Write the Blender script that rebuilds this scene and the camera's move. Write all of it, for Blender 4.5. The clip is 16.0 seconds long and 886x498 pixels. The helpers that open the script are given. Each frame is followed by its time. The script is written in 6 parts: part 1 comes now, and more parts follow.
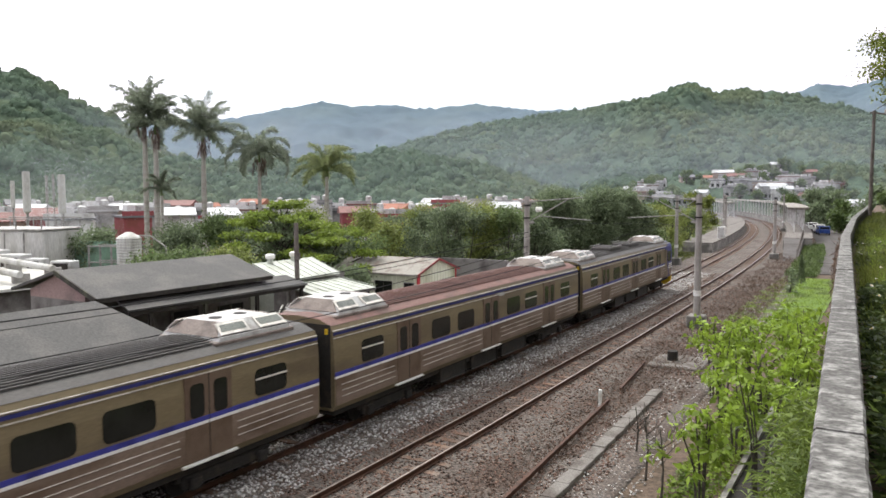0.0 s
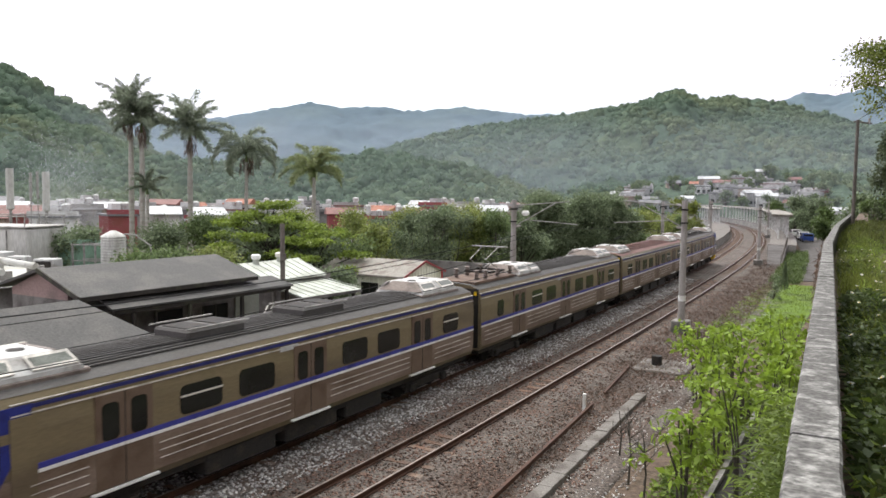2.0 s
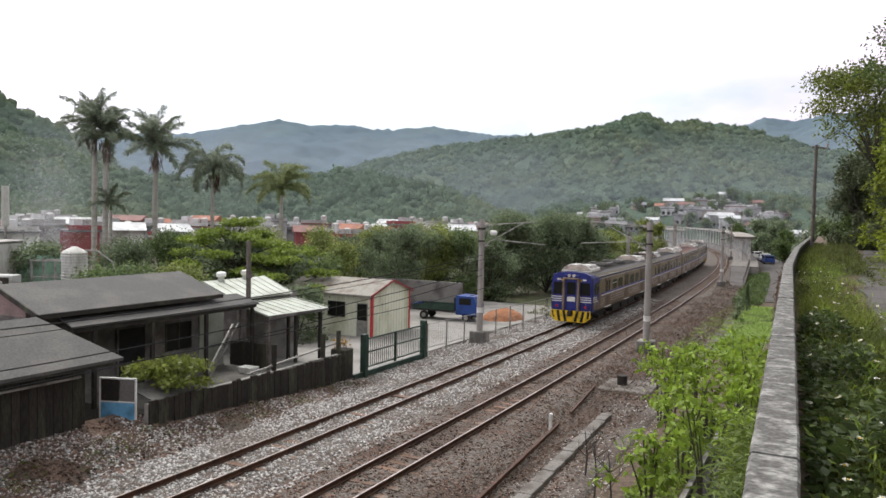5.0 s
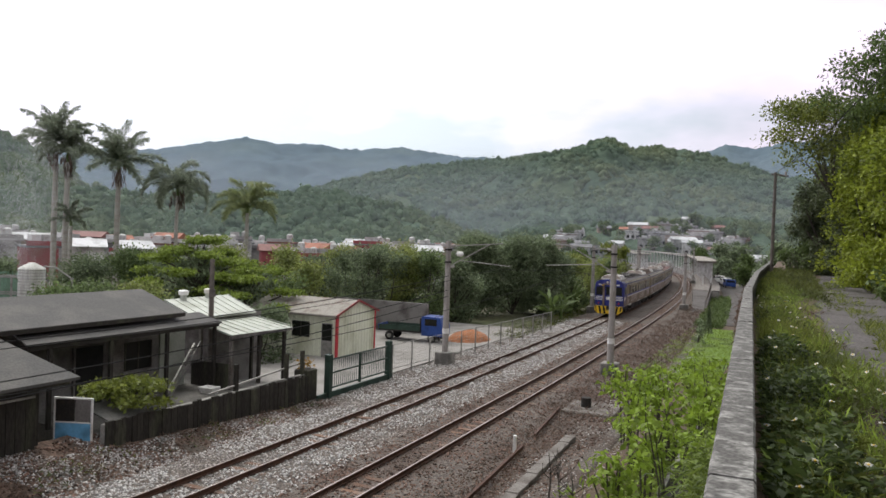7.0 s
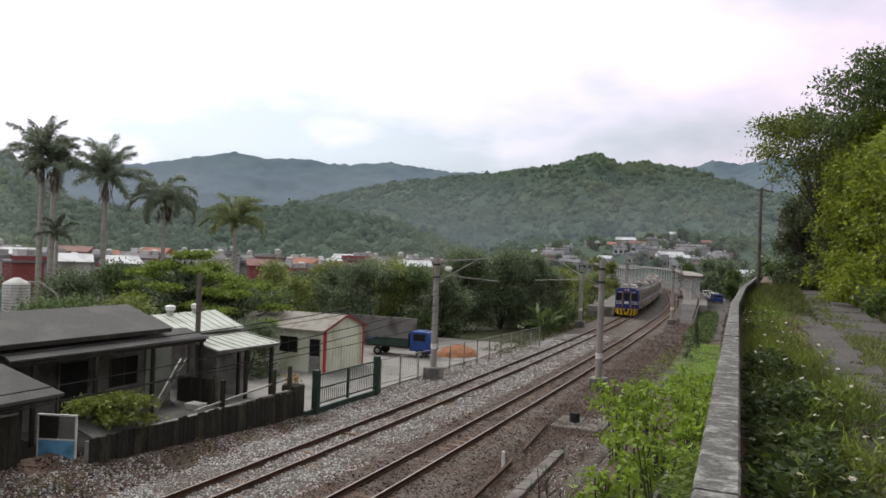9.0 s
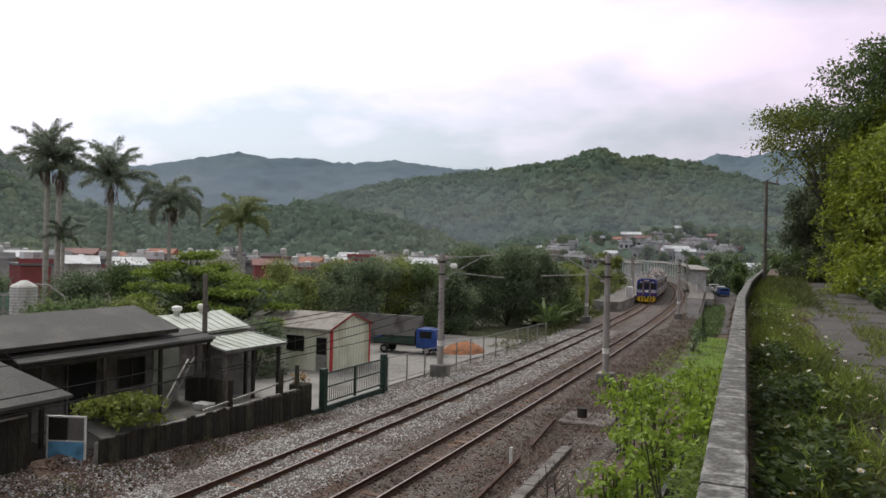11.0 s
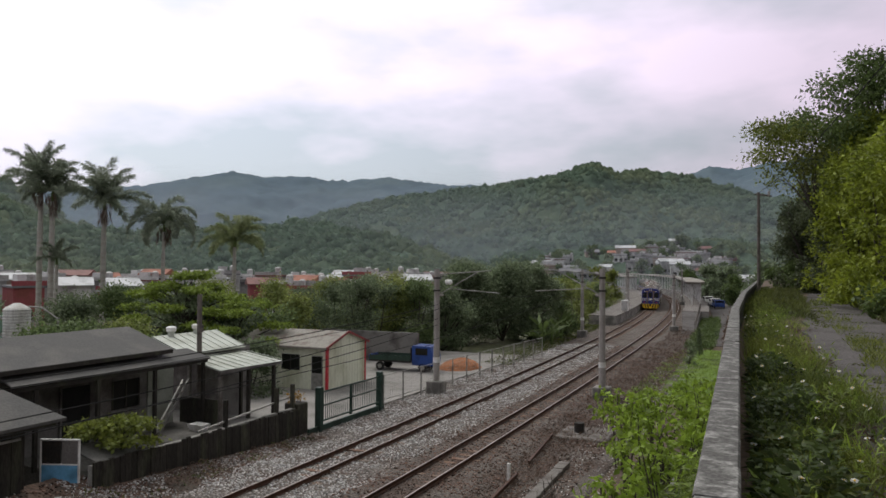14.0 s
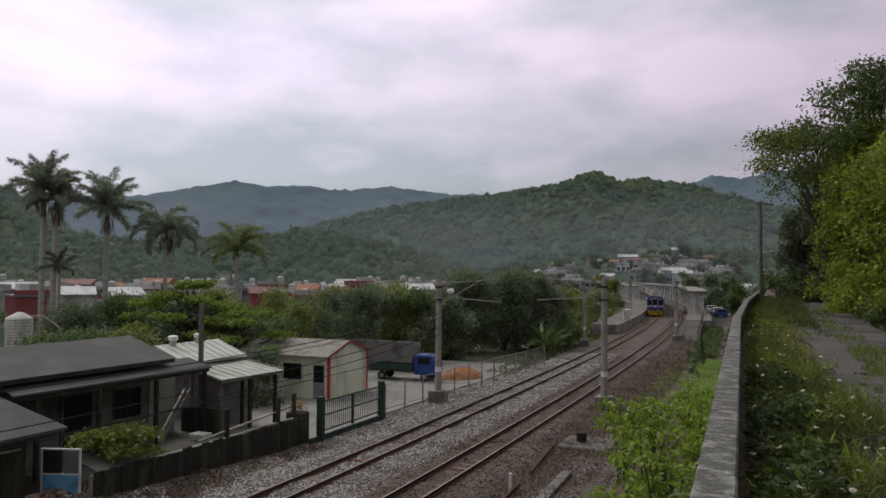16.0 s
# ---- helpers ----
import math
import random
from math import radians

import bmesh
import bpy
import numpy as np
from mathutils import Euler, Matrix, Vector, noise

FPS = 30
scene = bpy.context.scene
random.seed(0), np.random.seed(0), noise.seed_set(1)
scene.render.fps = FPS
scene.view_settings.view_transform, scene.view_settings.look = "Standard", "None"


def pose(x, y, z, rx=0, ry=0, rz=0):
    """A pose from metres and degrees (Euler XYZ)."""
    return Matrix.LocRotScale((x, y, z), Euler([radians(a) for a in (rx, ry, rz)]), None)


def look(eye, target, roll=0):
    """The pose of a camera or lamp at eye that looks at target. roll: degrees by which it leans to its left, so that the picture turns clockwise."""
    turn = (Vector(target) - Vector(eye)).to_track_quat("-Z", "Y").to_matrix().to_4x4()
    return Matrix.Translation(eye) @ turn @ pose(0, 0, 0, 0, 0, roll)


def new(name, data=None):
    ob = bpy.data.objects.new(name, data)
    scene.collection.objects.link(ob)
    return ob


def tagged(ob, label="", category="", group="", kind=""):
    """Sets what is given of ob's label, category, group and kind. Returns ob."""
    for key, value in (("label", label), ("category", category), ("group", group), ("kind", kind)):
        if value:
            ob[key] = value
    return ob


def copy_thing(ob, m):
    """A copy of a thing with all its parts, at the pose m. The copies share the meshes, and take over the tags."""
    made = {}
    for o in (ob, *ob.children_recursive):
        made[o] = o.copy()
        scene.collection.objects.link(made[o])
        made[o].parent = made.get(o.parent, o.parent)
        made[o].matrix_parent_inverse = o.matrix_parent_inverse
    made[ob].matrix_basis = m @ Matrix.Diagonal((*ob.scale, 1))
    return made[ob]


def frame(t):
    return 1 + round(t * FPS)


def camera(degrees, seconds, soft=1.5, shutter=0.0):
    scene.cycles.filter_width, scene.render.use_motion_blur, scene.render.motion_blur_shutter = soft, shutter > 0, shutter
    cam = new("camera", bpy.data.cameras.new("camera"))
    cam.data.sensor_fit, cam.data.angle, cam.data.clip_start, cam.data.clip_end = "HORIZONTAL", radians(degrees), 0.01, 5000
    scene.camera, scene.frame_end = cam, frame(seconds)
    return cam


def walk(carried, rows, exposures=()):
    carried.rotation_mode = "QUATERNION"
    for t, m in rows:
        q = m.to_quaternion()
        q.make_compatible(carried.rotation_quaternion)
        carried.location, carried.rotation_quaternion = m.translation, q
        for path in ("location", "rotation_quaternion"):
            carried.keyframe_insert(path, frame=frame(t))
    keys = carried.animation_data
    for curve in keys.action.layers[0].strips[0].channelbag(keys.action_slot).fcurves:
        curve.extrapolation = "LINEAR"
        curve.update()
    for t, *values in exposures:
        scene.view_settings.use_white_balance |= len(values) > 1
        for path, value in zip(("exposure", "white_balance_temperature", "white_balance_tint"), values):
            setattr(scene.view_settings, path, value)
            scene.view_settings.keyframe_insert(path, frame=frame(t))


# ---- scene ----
# ---- camera ----
EYE = (0.0, 0.0, 6.95)
cam = camera(61.0, 16.0, soft=1.6, shutter=0.12)
TURNS = """0 85.755 0.142 30.875
0.5 86.051 0.038 30.856
1 86.119 -0.042 30.711
1.5 85.992 -0.379 30.448
2 85.955 -0.618 29.932
2.5 85.89 -0.729 29.742
3 86.256 -0.645 29.308
3.5 86.392 -0.981 29.016
6 88.328 -1.5 26.074
6.5 88.669 -1.885 25.361
7 89.095 -2.024 25.025
7.5 89.649 -2.011 24.644
8 90.358 -2.163 24.476
8.5 90.169 -2.111 24.549
9 90.265 -2.033 24.166
11.5 90.005 -1.01 24.804
12 89.996 -1.101 25.286
12.5 89.924 -1.062 25.372
13 89.892 -0.94 25.498
13.5 90.712 -0.694 24.174
14 91.277 -0.41 24.189
14.5 91.746 -0.275 24.006
15 92.19 -0.013 24.302
15.5 92.065 -0.028 24.356
16 91.967 -0.386 24.367"""
rows = [[float(v) for v in line.split()] for line in TURNS.splitlines()]
# the body sways a little to the right as the view tilts up
SWAY = [(0, -0.046), (1, -0.033), (2, -0.024), (3.5, -0.014), (6, -0.011), (7, 0.002), (8, 0.014), (9, 0.020), (11.5, 0.028), (13, 0.032), (14, 0.056), (15, 0.078), (16, 0.088)]
sway = lambda t: float(np.interp(t, [q[0] for q in SWAY], [q[1] for q in SWAY]))
walk(cam, [(r[0], pose(EYE[0] + sway(r[0]), EYE[1], EYE[2], r[1], r[2], r[3])) for r in rows],
     exposures=[(0, 0.90), (3.5, 0.72), (6, 0.45), (7, 0.32), (9, 0.1), (11.5, -0.08), (13, -0.2), (14.5, -0.36), (16, -0.64)])

# ---- sky and sun ----
world = bpy.data.worlds.new("overcast_sky")
scene.world = world
world.use_nodes = True
wn, wl = world.node_tree.nodes, world.node_tree.links
wn.clear()
w_out = wn.new("ShaderNodeOutputWorld")
w_bg = wn.new("ShaderNodeBackground")
w_sky = wn.new("ShaderNodeTexSky")
w_sky.sky_type, w_sky.sun_disc = "NISHITA", False
w_sky.sun_elevation, w_sky.sun_rotation = radians(52), radians(-60)
w_tc = wn.new("ShaderNodeTexCoord")
w_map = wn.new("ShaderNodeMapping")
w_map.inputs["Scale"].default_value = (1.0, 1.0, 2.6)
w_map.inputs["Location"].default_value = (3.1, 1.7, 0.4)
w_noise = wn.new("ShaderNodeTexNoise")
w_noise.inputs["Scale"].default_value = 2.3
w_noise.inputs["Detail"].default_value = 5.0
w_noise.inputs["Roughness"].default_value = 0.5
w_ramp = wn.new("ShaderNodeValToRGB")
w_ramp.color_ramp.elements[0].position, w_ramp.color_ramp.elements[0].color = 0.38, (0.86, 0.91, 0.99, 1)
w_ramp.color_ramp.elements[1].position, w_ramp.color_ramp.elements[1].color = 0.60, (1.82, 1.52, 1.80, 1)
w_mix = wn.new("ShaderNodeMix")
w_mix.data_type, w_mix.blend_type = "RGBA", "ADD"
w_mix.inputs["Factor"].default_value = 0.04
wl.new(w_tc.outputs["Generated"], w_map.inputs["Vector"])
wl.new(w_map.outputs["Vector"], w_noise.inputs["Vector"])
wl.new(w_noise.outputs["Fac"], w_ramp.inputs["Fac"])
wl.new(w_ramp.outputs["Color"], w_mix.inputs["A"])
wl.new(w_sky.outputs["Color"], w_mix.inputs["B"])
w_dot, w_glow, w_scale = wn.new("ShaderNodeVectorMath"), wn.new("ShaderNodeMapRange"), wn.new("ShaderNodeVectorMath")
w_dot.operation, w_scale.operation = "DOT_PRODUCT", "SCALE"
w_dot.inputs[1].default_value = Vector((-60, 35, 90)).normalized()
w_glow.inputs["From Min"].default_value, w_glow.inputs["From Max"].default_value = 0.42, 0.86
w_glow.inputs["To Min"].default_value, w_glow.inputs["To Max"].default_value = 0.68, 1.46
wl.new(w_tc.outputs["Generated"], w_dot.inputs[0])
wl.new(w_dot.outputs["Value"], w_glow.inputs["Value"])
wl.new(w_mix.outputs["Result"], w_scale.inputs[0])
wl.new(w_glow.outputs["Result"], w_scale.inputs["Scale"])
w_sep, w_up, w_tint = wn.new("ShaderNodeSeparateXYZ"), wn.new("ShaderNodeMapRange"), wn.new("ShaderNodeMix")
w_tint.data_type, w_tint.blend_type = "RGBA", "MULTIPLY"
w_tint.inputs["B"].default_value = (0.93, 1.04, 0.88, 1)
w_up.inputs["From Min"].default_value, w_up.inputs["From Max"].default_value = 0.30, 0.65
wl.new(w_tc.outputs["Generated"], w_sep.inputs["Vector"])
wl.new(w_sep.outputs["Z"], w_up.inputs["Value"])
wl.new(w_up.outputs["Result"], w_tint.inputs["Factor"])
wl.new(w_scale.outputs["Vector"], w_tint.inputs["A"])
wl.new(w_tint.outputs["Result"], w_bg.inputs["Color"])
w_bg.inputs["Strength"].default_value = 0.655
wl.new(w_bg.outputs["Background"], w_out.inputs["Surface"])
sun = new("sun", bpy.data.lights.new("sun", "SUN"))
sun.data.energy, sun.data.angle, sun.data.color = 1.5, radians(25), (1.0, 0.96, 0.90)
sun.matrix_world = look((-60, 35, 90), (0, 0, 0))


# ---- mesh and material helpers ----
class M:
    """A small mesh builder: lists of vertices and faces."""

    def __init__(self):
        self.v, self.f = [], []

    def add(self, vs, fs):
        n = len(self.v)
        self.v += [tuple(p) for p in vs]
        self.f += [tuple(i + n for i in f) for f in fs]
        return self

    def box(self, x0, x1, y0, y1, z0, z1, c=0.0):
        """A box, its upright edges chamfered by c."""
        if c <= 0:
            vs = [(x0, y0, z0), (x1, y0, z0), (x1, y1, z0), (x0, y1, z0), (x0, y0, z1), (x1, y0, z1), (x1, y1, z1), (x0, y1, z1)]
            return self.add(vs, [(3, 2, 1, 0), (4, 5, 6, 7), (0, 1, 5, 4), (1, 2, 6, 5), (2, 3, 7, 6), (3, 0, 4, 7)])
        ring = lambda k, z: [(x0 + k + c, y0 + k, z), (x1 - k - c, y0 + k, z), (x1 - k, y0 + k + c, z), (x1 - k, y1 - k - c, z),
                             (x1 - k - c, y1 - k, z), (x0 + k + c, y1 - k, z), (x0 + k, y1 - k - c, z), (x0 + k, y0 + k + c, z)]
        return self.rings([ring(c, z0), ring(0, z0 + c), ring(0, z1 - c), ring(c, z1)])

    def rings(self, rs, caps=True, closed=True):
        n, k = len(self.v), len(rs[0])
        for r in rs:
            self.v += [tuple(p) for p in r]
        for i in range(len(rs) - 1):
            for j in range(k if closed else k - 1):
                a, b = n + i * k + j, n + i * k + (j + 1) % k
                self.f.append((a, b, b + k, a + k))
        if caps:
            self.f.append(tuple(n + j for j in reversed(range(k))))
            self.f.append(tuple(n + (len(rs) - 1) * k + j for j in range(k)))
        return self

    def tube(self, points, radii, seg=8):
        """A round bar along points."""
        rs = []
        pts = [Vector(p) for p in points]
        if not hasattr(radii, "__len__"):
            radii = [radii] * len(pts)
        for i, p in enumerate(pts):
            d = (pts[min(i + 1, len(pts) - 1)] - pts[max(i - 1, 0)]).normalized()
            u = d.cross(Vector((0, 0, 1)) if abs(d.z) < 0.9 else Vector((1, 0, 0))).normalized()
            w = d.cross(u)
            rs.append([p + (u * math.cos(a) + w * math.sin(a)) * radii[i] for a in [2 * math.pi * j / seg for j in range(seg)]])
        return self.rings(rs)

    def prism(self, outline, axis, a, b):
        """An outline of (u, v) pushed from a to b along an axis."""
        def at(u, v, w):
            return {"x": (w, u, v), "y": (u, w, v), "z": (u, v, w)}[axis]
        return self.rings([[at(u, v, a) for u, v in outline], [at(u, v, b) for u, v in outline]])

    def bar(self, p, q, wx, wz):
        """A square bar from p to q."""
        p, q = Vector(p), Vector(q)
        d = (q - p).normalized()
        u = d.cross(Vector((0, 0, 1)) if abs(d.z) < 0.95 else Vector((0, 1, 0))).normalized()
        w = u.cross(d)
        r = lambda c: [c - u * wx / 2 - w * wz / 2, c + u * wx / 2 - w * wz / 2, c + u * wx / 2 + w * wz / 2, c - u * wx / 2 + w * wz / 2]
        return self.rings([r(p), r(q)])

    def slab(self, quad, d):
        """A slab of thickness d under four corners."""
        return self.rings([[Vector(p) - Vector((0, 0, d)) for p in quad], [Vector(p) for p in quad]])


def mesh_of(name, m, mat, smooth=False):
    me = bpy.data.meshes.new(name)
    if isinstance(m, M):
        me.from_pydata(m.v, [], m.f)
        bm = bmesh.new()
        bm.from_mesh(me)
        bmesh.ops.recalc_face_normals(bm, faces=bm.faces)
        bm.to_mesh(me)
        bm.free()
    else:
        vs, fs = m
        me.vertices.add(len(vs))
        me.vertices.foreach_set("co", np.asarray(vs, dtype=np.float32).ravel())
        k = fs.shape[1]
        me.loops.add(fs.size)
        me.loops.foreach_set("vertex_index", fs.astype(np.int32).ravel())
        me.polygons.add(len(fs))
        me.polygons.foreach_set("loop_start", np.arange(0, fs.size, k, dtype=np.int32))
        me.update(calc_edges=True)
        me.validate()
    me.materials.append(mat)
    if smooth:
        me.polygons.foreach_set("use_smooth", [True] * len(me.polygons))
    return me


def part(name, m, mat, parent=None, label="", smooth=False):
    ob = new(name, m if isinstance(m, bpy.types.Mesh) else mesh_of(name, m, mat, smooth))
    if parent is not None:
        ob.parent = parent
    if label:
        ob["label"] = label
    return ob


def thing(name, label, category, group="", kind="", at=None):
    ob = tagged(new(name), label, category, group, kind)
    if at is not None:
        ob.matrix_world = at
    return ob


def material(name, color, rough=0.8, metal=0.0, var=0.25, scale=3.0, fine=40.0, bump=0.3, second=None, second_amount=0.5, island=0.0, stretch=(1, 1, 1), spec=0.3, each=0.0, trans=0.0):
    mat = bpy.data.materials.new(name)
    mat.use_nodes = True
    n, l = mat.node_tree.nodes, mat.node_tree.links
    b = n["Principled BSDF"]
    b.inputs["Roughness"].default_value, b.inputs["Metallic"].default_value = rough, metal
    b.inputs["Specular IOR Level"].default_value = spec
    tc = n.new("ShaderNodeTexCoord")
    mp = n.new("ShaderNodeMapping")
    mp.inputs["Scale"].default_value = stretch
    l.new(tc.outputs["Object"], mp.inputs["Vector"])
    big, small = n.new("ShaderNodeTexNoise"), n.new("ShaderNodeTexNoise")
    for node, s in ((big, scale), (small, fine)):
        node.inputs["Scale"].default_value, node.inputs["Detail"].default_value = s, 4.0
        l.new(mp.outputs["Vector"], node.inputs["Vector"])
    base = n.new("ShaderNodeMix")
    base.data_type = "RGBA"
    base.inputs["A"].default_value = (*color, 1)
    base.inputs["B"].default_value = (*(second or [c * 0.55 for c in color]), 1)
    ramp = n.new("ShaderNodeMapRange")
    ramp.inputs["From Min"].default_value, ramp.inputs["From Max"].default_value = 0.62 - 0.3 * second_amount, 0.82 - 0.3 * second_amount
    l.new(big.outputs["Fac"], ramp.inputs["Value"])
    l.new(ramp.outputs["Result"], base.inputs["Factor"])
    hsv = n.new("ShaderNodeHueSaturation")
    l.new(base.outputs["Result"], hsv.inputs["Color"])
    val = n.new("ShaderNodeMapRange")
    val.inputs["From Min"].default_value, val.inputs["From Max"].default_value = 0.3, 0.7
    val.inputs["To Min"].default_value, val.inputs["To Max"].default_value = 1 - var, 1 + var
    l.new(small.outputs["Fac"], val.inputs["Value"])
    out = val.outputs["Result"]
    for amount, node, socket in ((island, "ShaderNodeNewGeometry", "Random Per Island"), (each, "ShaderNodeObjectInfo", "Random")):
        if amount > 0:
            src, rng, mul = n.new(node), n.new("ShaderNodeMapRange"), n.new("ShaderNodeMath")
            rng.inputs["To Min"].default_value, rng.inputs["To Max"].default_value = 1 - amount, 1 + amount
            l.new(src.outputs[socket], rng.inputs["Value"])
            mul.operation = "MULTIPLY"
            l.new(out, mul.inputs[0])
            l.new(rng.outputs["Result"], mul.inputs[1])
            out = mul.outputs["Value"]
    l.new(out, hsv.inputs["Value"])
    l.new(hsv.outputs["Color"], b.inputs["Base Color"])
    if bump > 0:
        bp = n.new("ShaderNodeBump")
        bp.inputs["Strength"].default_value, bp.inputs["Distance"].default_value = bump, 0.6 / fine
        l.new(small.outputs["Fac"], bp.inputs["Height"])
        l.new(bp.outputs["Normal"], b.inputs["Normal"])
    if trans > 0:
        tr, mx = n.new("ShaderNodeBsdfTranslucent"), n.new("ShaderNodeMixShader")
        l.new(hsv.outputs["Color"], tr.inputs["Color"])
        mx.inputs["Fac"].default_value = trans
        l.new(b.outputs["BSDF"], mx.inputs[1])
        l.new(tr.outputs["BSDF"], mx.inputs[2])
        l.new(mx.outputs["Shader"], n["Material Output"].inputs["Surface"])
    return mat


# ---- materials ----
m_steel = material("brushed_steel_side", (0.215, 0.174, 0.105), 0.42, 0.25, 0.10, 1.2, 26, 0.05, (0.15, 0.118, 0.078), 0.5, stretch=(1, 0.2, 1))
m_steel_low = material("corrugated_steel_side", (0.24, 0.183, 0.145), 0.45, 0.25, 0.14, 1.4, 30, 0.08, (0.15, 0.105, 0.075), 0.6, stretch=(1, 0.3, 1))
m_line = material("bright_steel_line", (0.72, 0.68, 0.62), 0.4, 0.2, 0.1, 3, 30, 0.0)
m_blue = material("train_blue_paint", (0.026, 0.035, 0.205), 0.4, 0, 0.15, 2, 30, 0.05)
m_stripe_navy = material("eave_navy", (0.03, 0.034, 0.15), 0.5, 0, 0.15, 2, 30, 0.0)
m_stripe_blue = material("stripe_blue", (0.05, 0.055, 0.28), 0.5, 0, 0.15, 2, 30, 0.0)
m_white = material("white_paint", (0.78, 0.78, 0.76), 0.5, 0, 0.08, 2, 20, 0.05, (0.6, 0.58, 0.52), 0.4)
m_yellow = material("warning_yellow", (0.80, 0.52, 0.02), 0.5, 0, 0.12, 3, 25, 0.05)
m_black = material("black_rubber", (0.018, 0.018, 0.018), 0.75, 0, 0.2, 3, 30, 0.1)
m_dark = material("grimy_underframe", (0.026, 0.024, 0.022), 0.85, 0, 0.3, 3, 25, 0.2, (0.045, 0.036, 0.028), 0.4)
m_glass = material("dark_window_glass", (0.016, 0.017, 0.015), 0.16, 0, 0.1, 1, 9, 0.0, spec=0.28)
m_roof_grey = material("train_roof_grey", (0.078, 0.074, 0.071), 0.75, 0, 0.22, 1.5, 20, 0.15, (0.07, 0.064, 0.06), 0.6)
m_roof_red = material("train_roof_red_oxide", (0.175, 0.098, 0.085), 0.8, 0, 0.2, 1.5, 20, 0.15, (0.12, 0.075, 0.065), 0.5)
m_rust = material("rusty_plate", (0.15, 0.10, 0.075), 0.85, 0, 0.3, 3, 20, 0.2, (0.09, 0.065, 0.05), 0.5)
m_door = material("brown_door_panel", (0.165, 0.118, 0.086), 0.5, 0.2, 0.12, 1.4, 30, 0.05, (0.12, 0.08, 0.056), 0.5)
m_ac = material("cooler_white", (0.46, 0.46, 0.45), 0.6, 0.1, 0.15, 2, 18, 0.08, (0.30, 0.285, 0.265), 0.5)
m_louvre = material("louvre_grey_green", (0.17, 0.18, 0.16), 0.45, 0.3, 0.3, 3, 30, 0.1)
m_ac_side = material("cooler_grey", (0.20, 0.165, 0.145), 0.6, 0.2, 0.2, 2, 18, 0.1)
m_lampred = material("tail_lamp_red", (0.55, 0.02, 0.02), 0.3, 0, 0.05, 3, 20, 0)
m_rail = material("rusty_rail", (0.085, 0.042, 0.027), 0.7, 0.3, 0.25, 4, 40, 0.2, (0.05, 0.028, 0.02), 0.5)
m_railtop = material("worn_rail_head", (0.36, 0.31, 0.28), 0.38, 0.6, 0.15, 4, 40, 0.05)
m_sleeper = material("weathered_sleeper", (0.185, 0.148, 0.122), 0.9, 0, 0.25, 2, 18, 0.4, (0.16, 0.09, 0.06), 0.6, each=0.25)
m_ballast = material("ballast_bed", (0.115, 0.098, 0.086), 0.95, 0, 0.85, 0.5, 13, 0.9, (0.08, 0.058, 0.047), 0.6)
m_stone = material("ballast_stone", (0.43, 0.42, 0.41), 0.95, 0, 0.25, 0.35, 12, 0.3, (0.24, 0.205, 0.185), 0.4, island=0.65)
m_stone_rust = material("rusty_ballast_stone", (0.14, 0.088, 0.068), 0.95, 0, 0.25, 0.4, 12, 0.3, (0.075, 0.05, 0.04), 0.55, island=0.85)
m_earth = material("rusty_earth", (0.105, 0.074, 0.055), 0.95, 0, 0.4, 0.4, 7, 0.7, (0.10, 0.075, 0.05), 0.6)
m_ground = material("valley_ground", (0.075, 0.085, 0.04), 0.95, 0, 0.35, 0.05, 1.5, 0.5, (0.11, 0.09, 0.06), 0.4)
m_grass = material("lawn_green", (0.13, 0.21, 0.04), 0.95, 0, 0.35, 0.6, 12, 0.6, (0.10, 0.12, 0.04), 0.5)
m_concrete = material("weathered_concrete", (0.30, 0.285, 0.265), 0.9, 0, 0.25, 1.2, 22, 0.5, (0.13, 0.125, 0.115), 0.75)
m_walltop = material("lichen_stained_concrete", (0.10, 0.096, 0.09), 0.92, 0, 0.5, 11.0, 45, 0.3, (0.26, 0.255, 0.24), 0.55, stretch=(0.8, 1.0, 1))
m_slab = material("grubby_slab", (0.19, 0.175, 0.16), 0.92, 0, 0.3, 1.4, 18, 0.5, (0.10, 0.085, 0.075), 0.6)
m_pole = material("concrete_pole", (0.33, 0.31, 0.29), 0.85, 0, 0.15, 2, 20, 0.2, (0.22, 0.2, 0.18), 0.5, stretch=(1, 1, 0.3))
m_darkpole = material("dark_pole", (0.15, 0.132, 0.115), 0.85, 0, 0.2, 2, 20, 0.2)
m_tar = material("tarred_roof", (0.082, 0.08, 0.077), 0.85, 0, 0.22, 0.8, 16, 0.25, (0.112, 0.106, 0.099), 0.5)
m_wallgrey = material("stained_plaster", (0.21, 0.20, 0.19), 0.9, 0, 0.2, 1.0, 16, 0.3, (0.10, 0.09, 0.085), 0.6)
m_pink = material("pinkish_plaster", (0.33, 0.235, 0.22), 0.9, 0, 0.15, 1.0, 16, 0.2, (0.22, 0.17, 0.16), 0.5)
m_wood = material("old_blackened_board", (0.036, 0.032, 0.027), 0.9, 0, 0.35, 1.4, 20, 0.4, (0.075, 0.078, 0.05), 0.35, stretch=(1, 1, 0.25), each=0.25)
m_tin = material("white_tin_roof", (0.44, 0.465, 0.41), 0.6, 0.0, 0.12, 0.8, 14, 0.1, (0.30, 0.315, 0.26), 0.55)
m_shedwall = material("cream_ribbed_sheet", (0.74, 0.75, 0.62), 0.6, 0, 0.1, 0.9, 14, 0.1, (0.50, 0.51, 0.37), 0.5, stretch=(1, 1, 0.4))
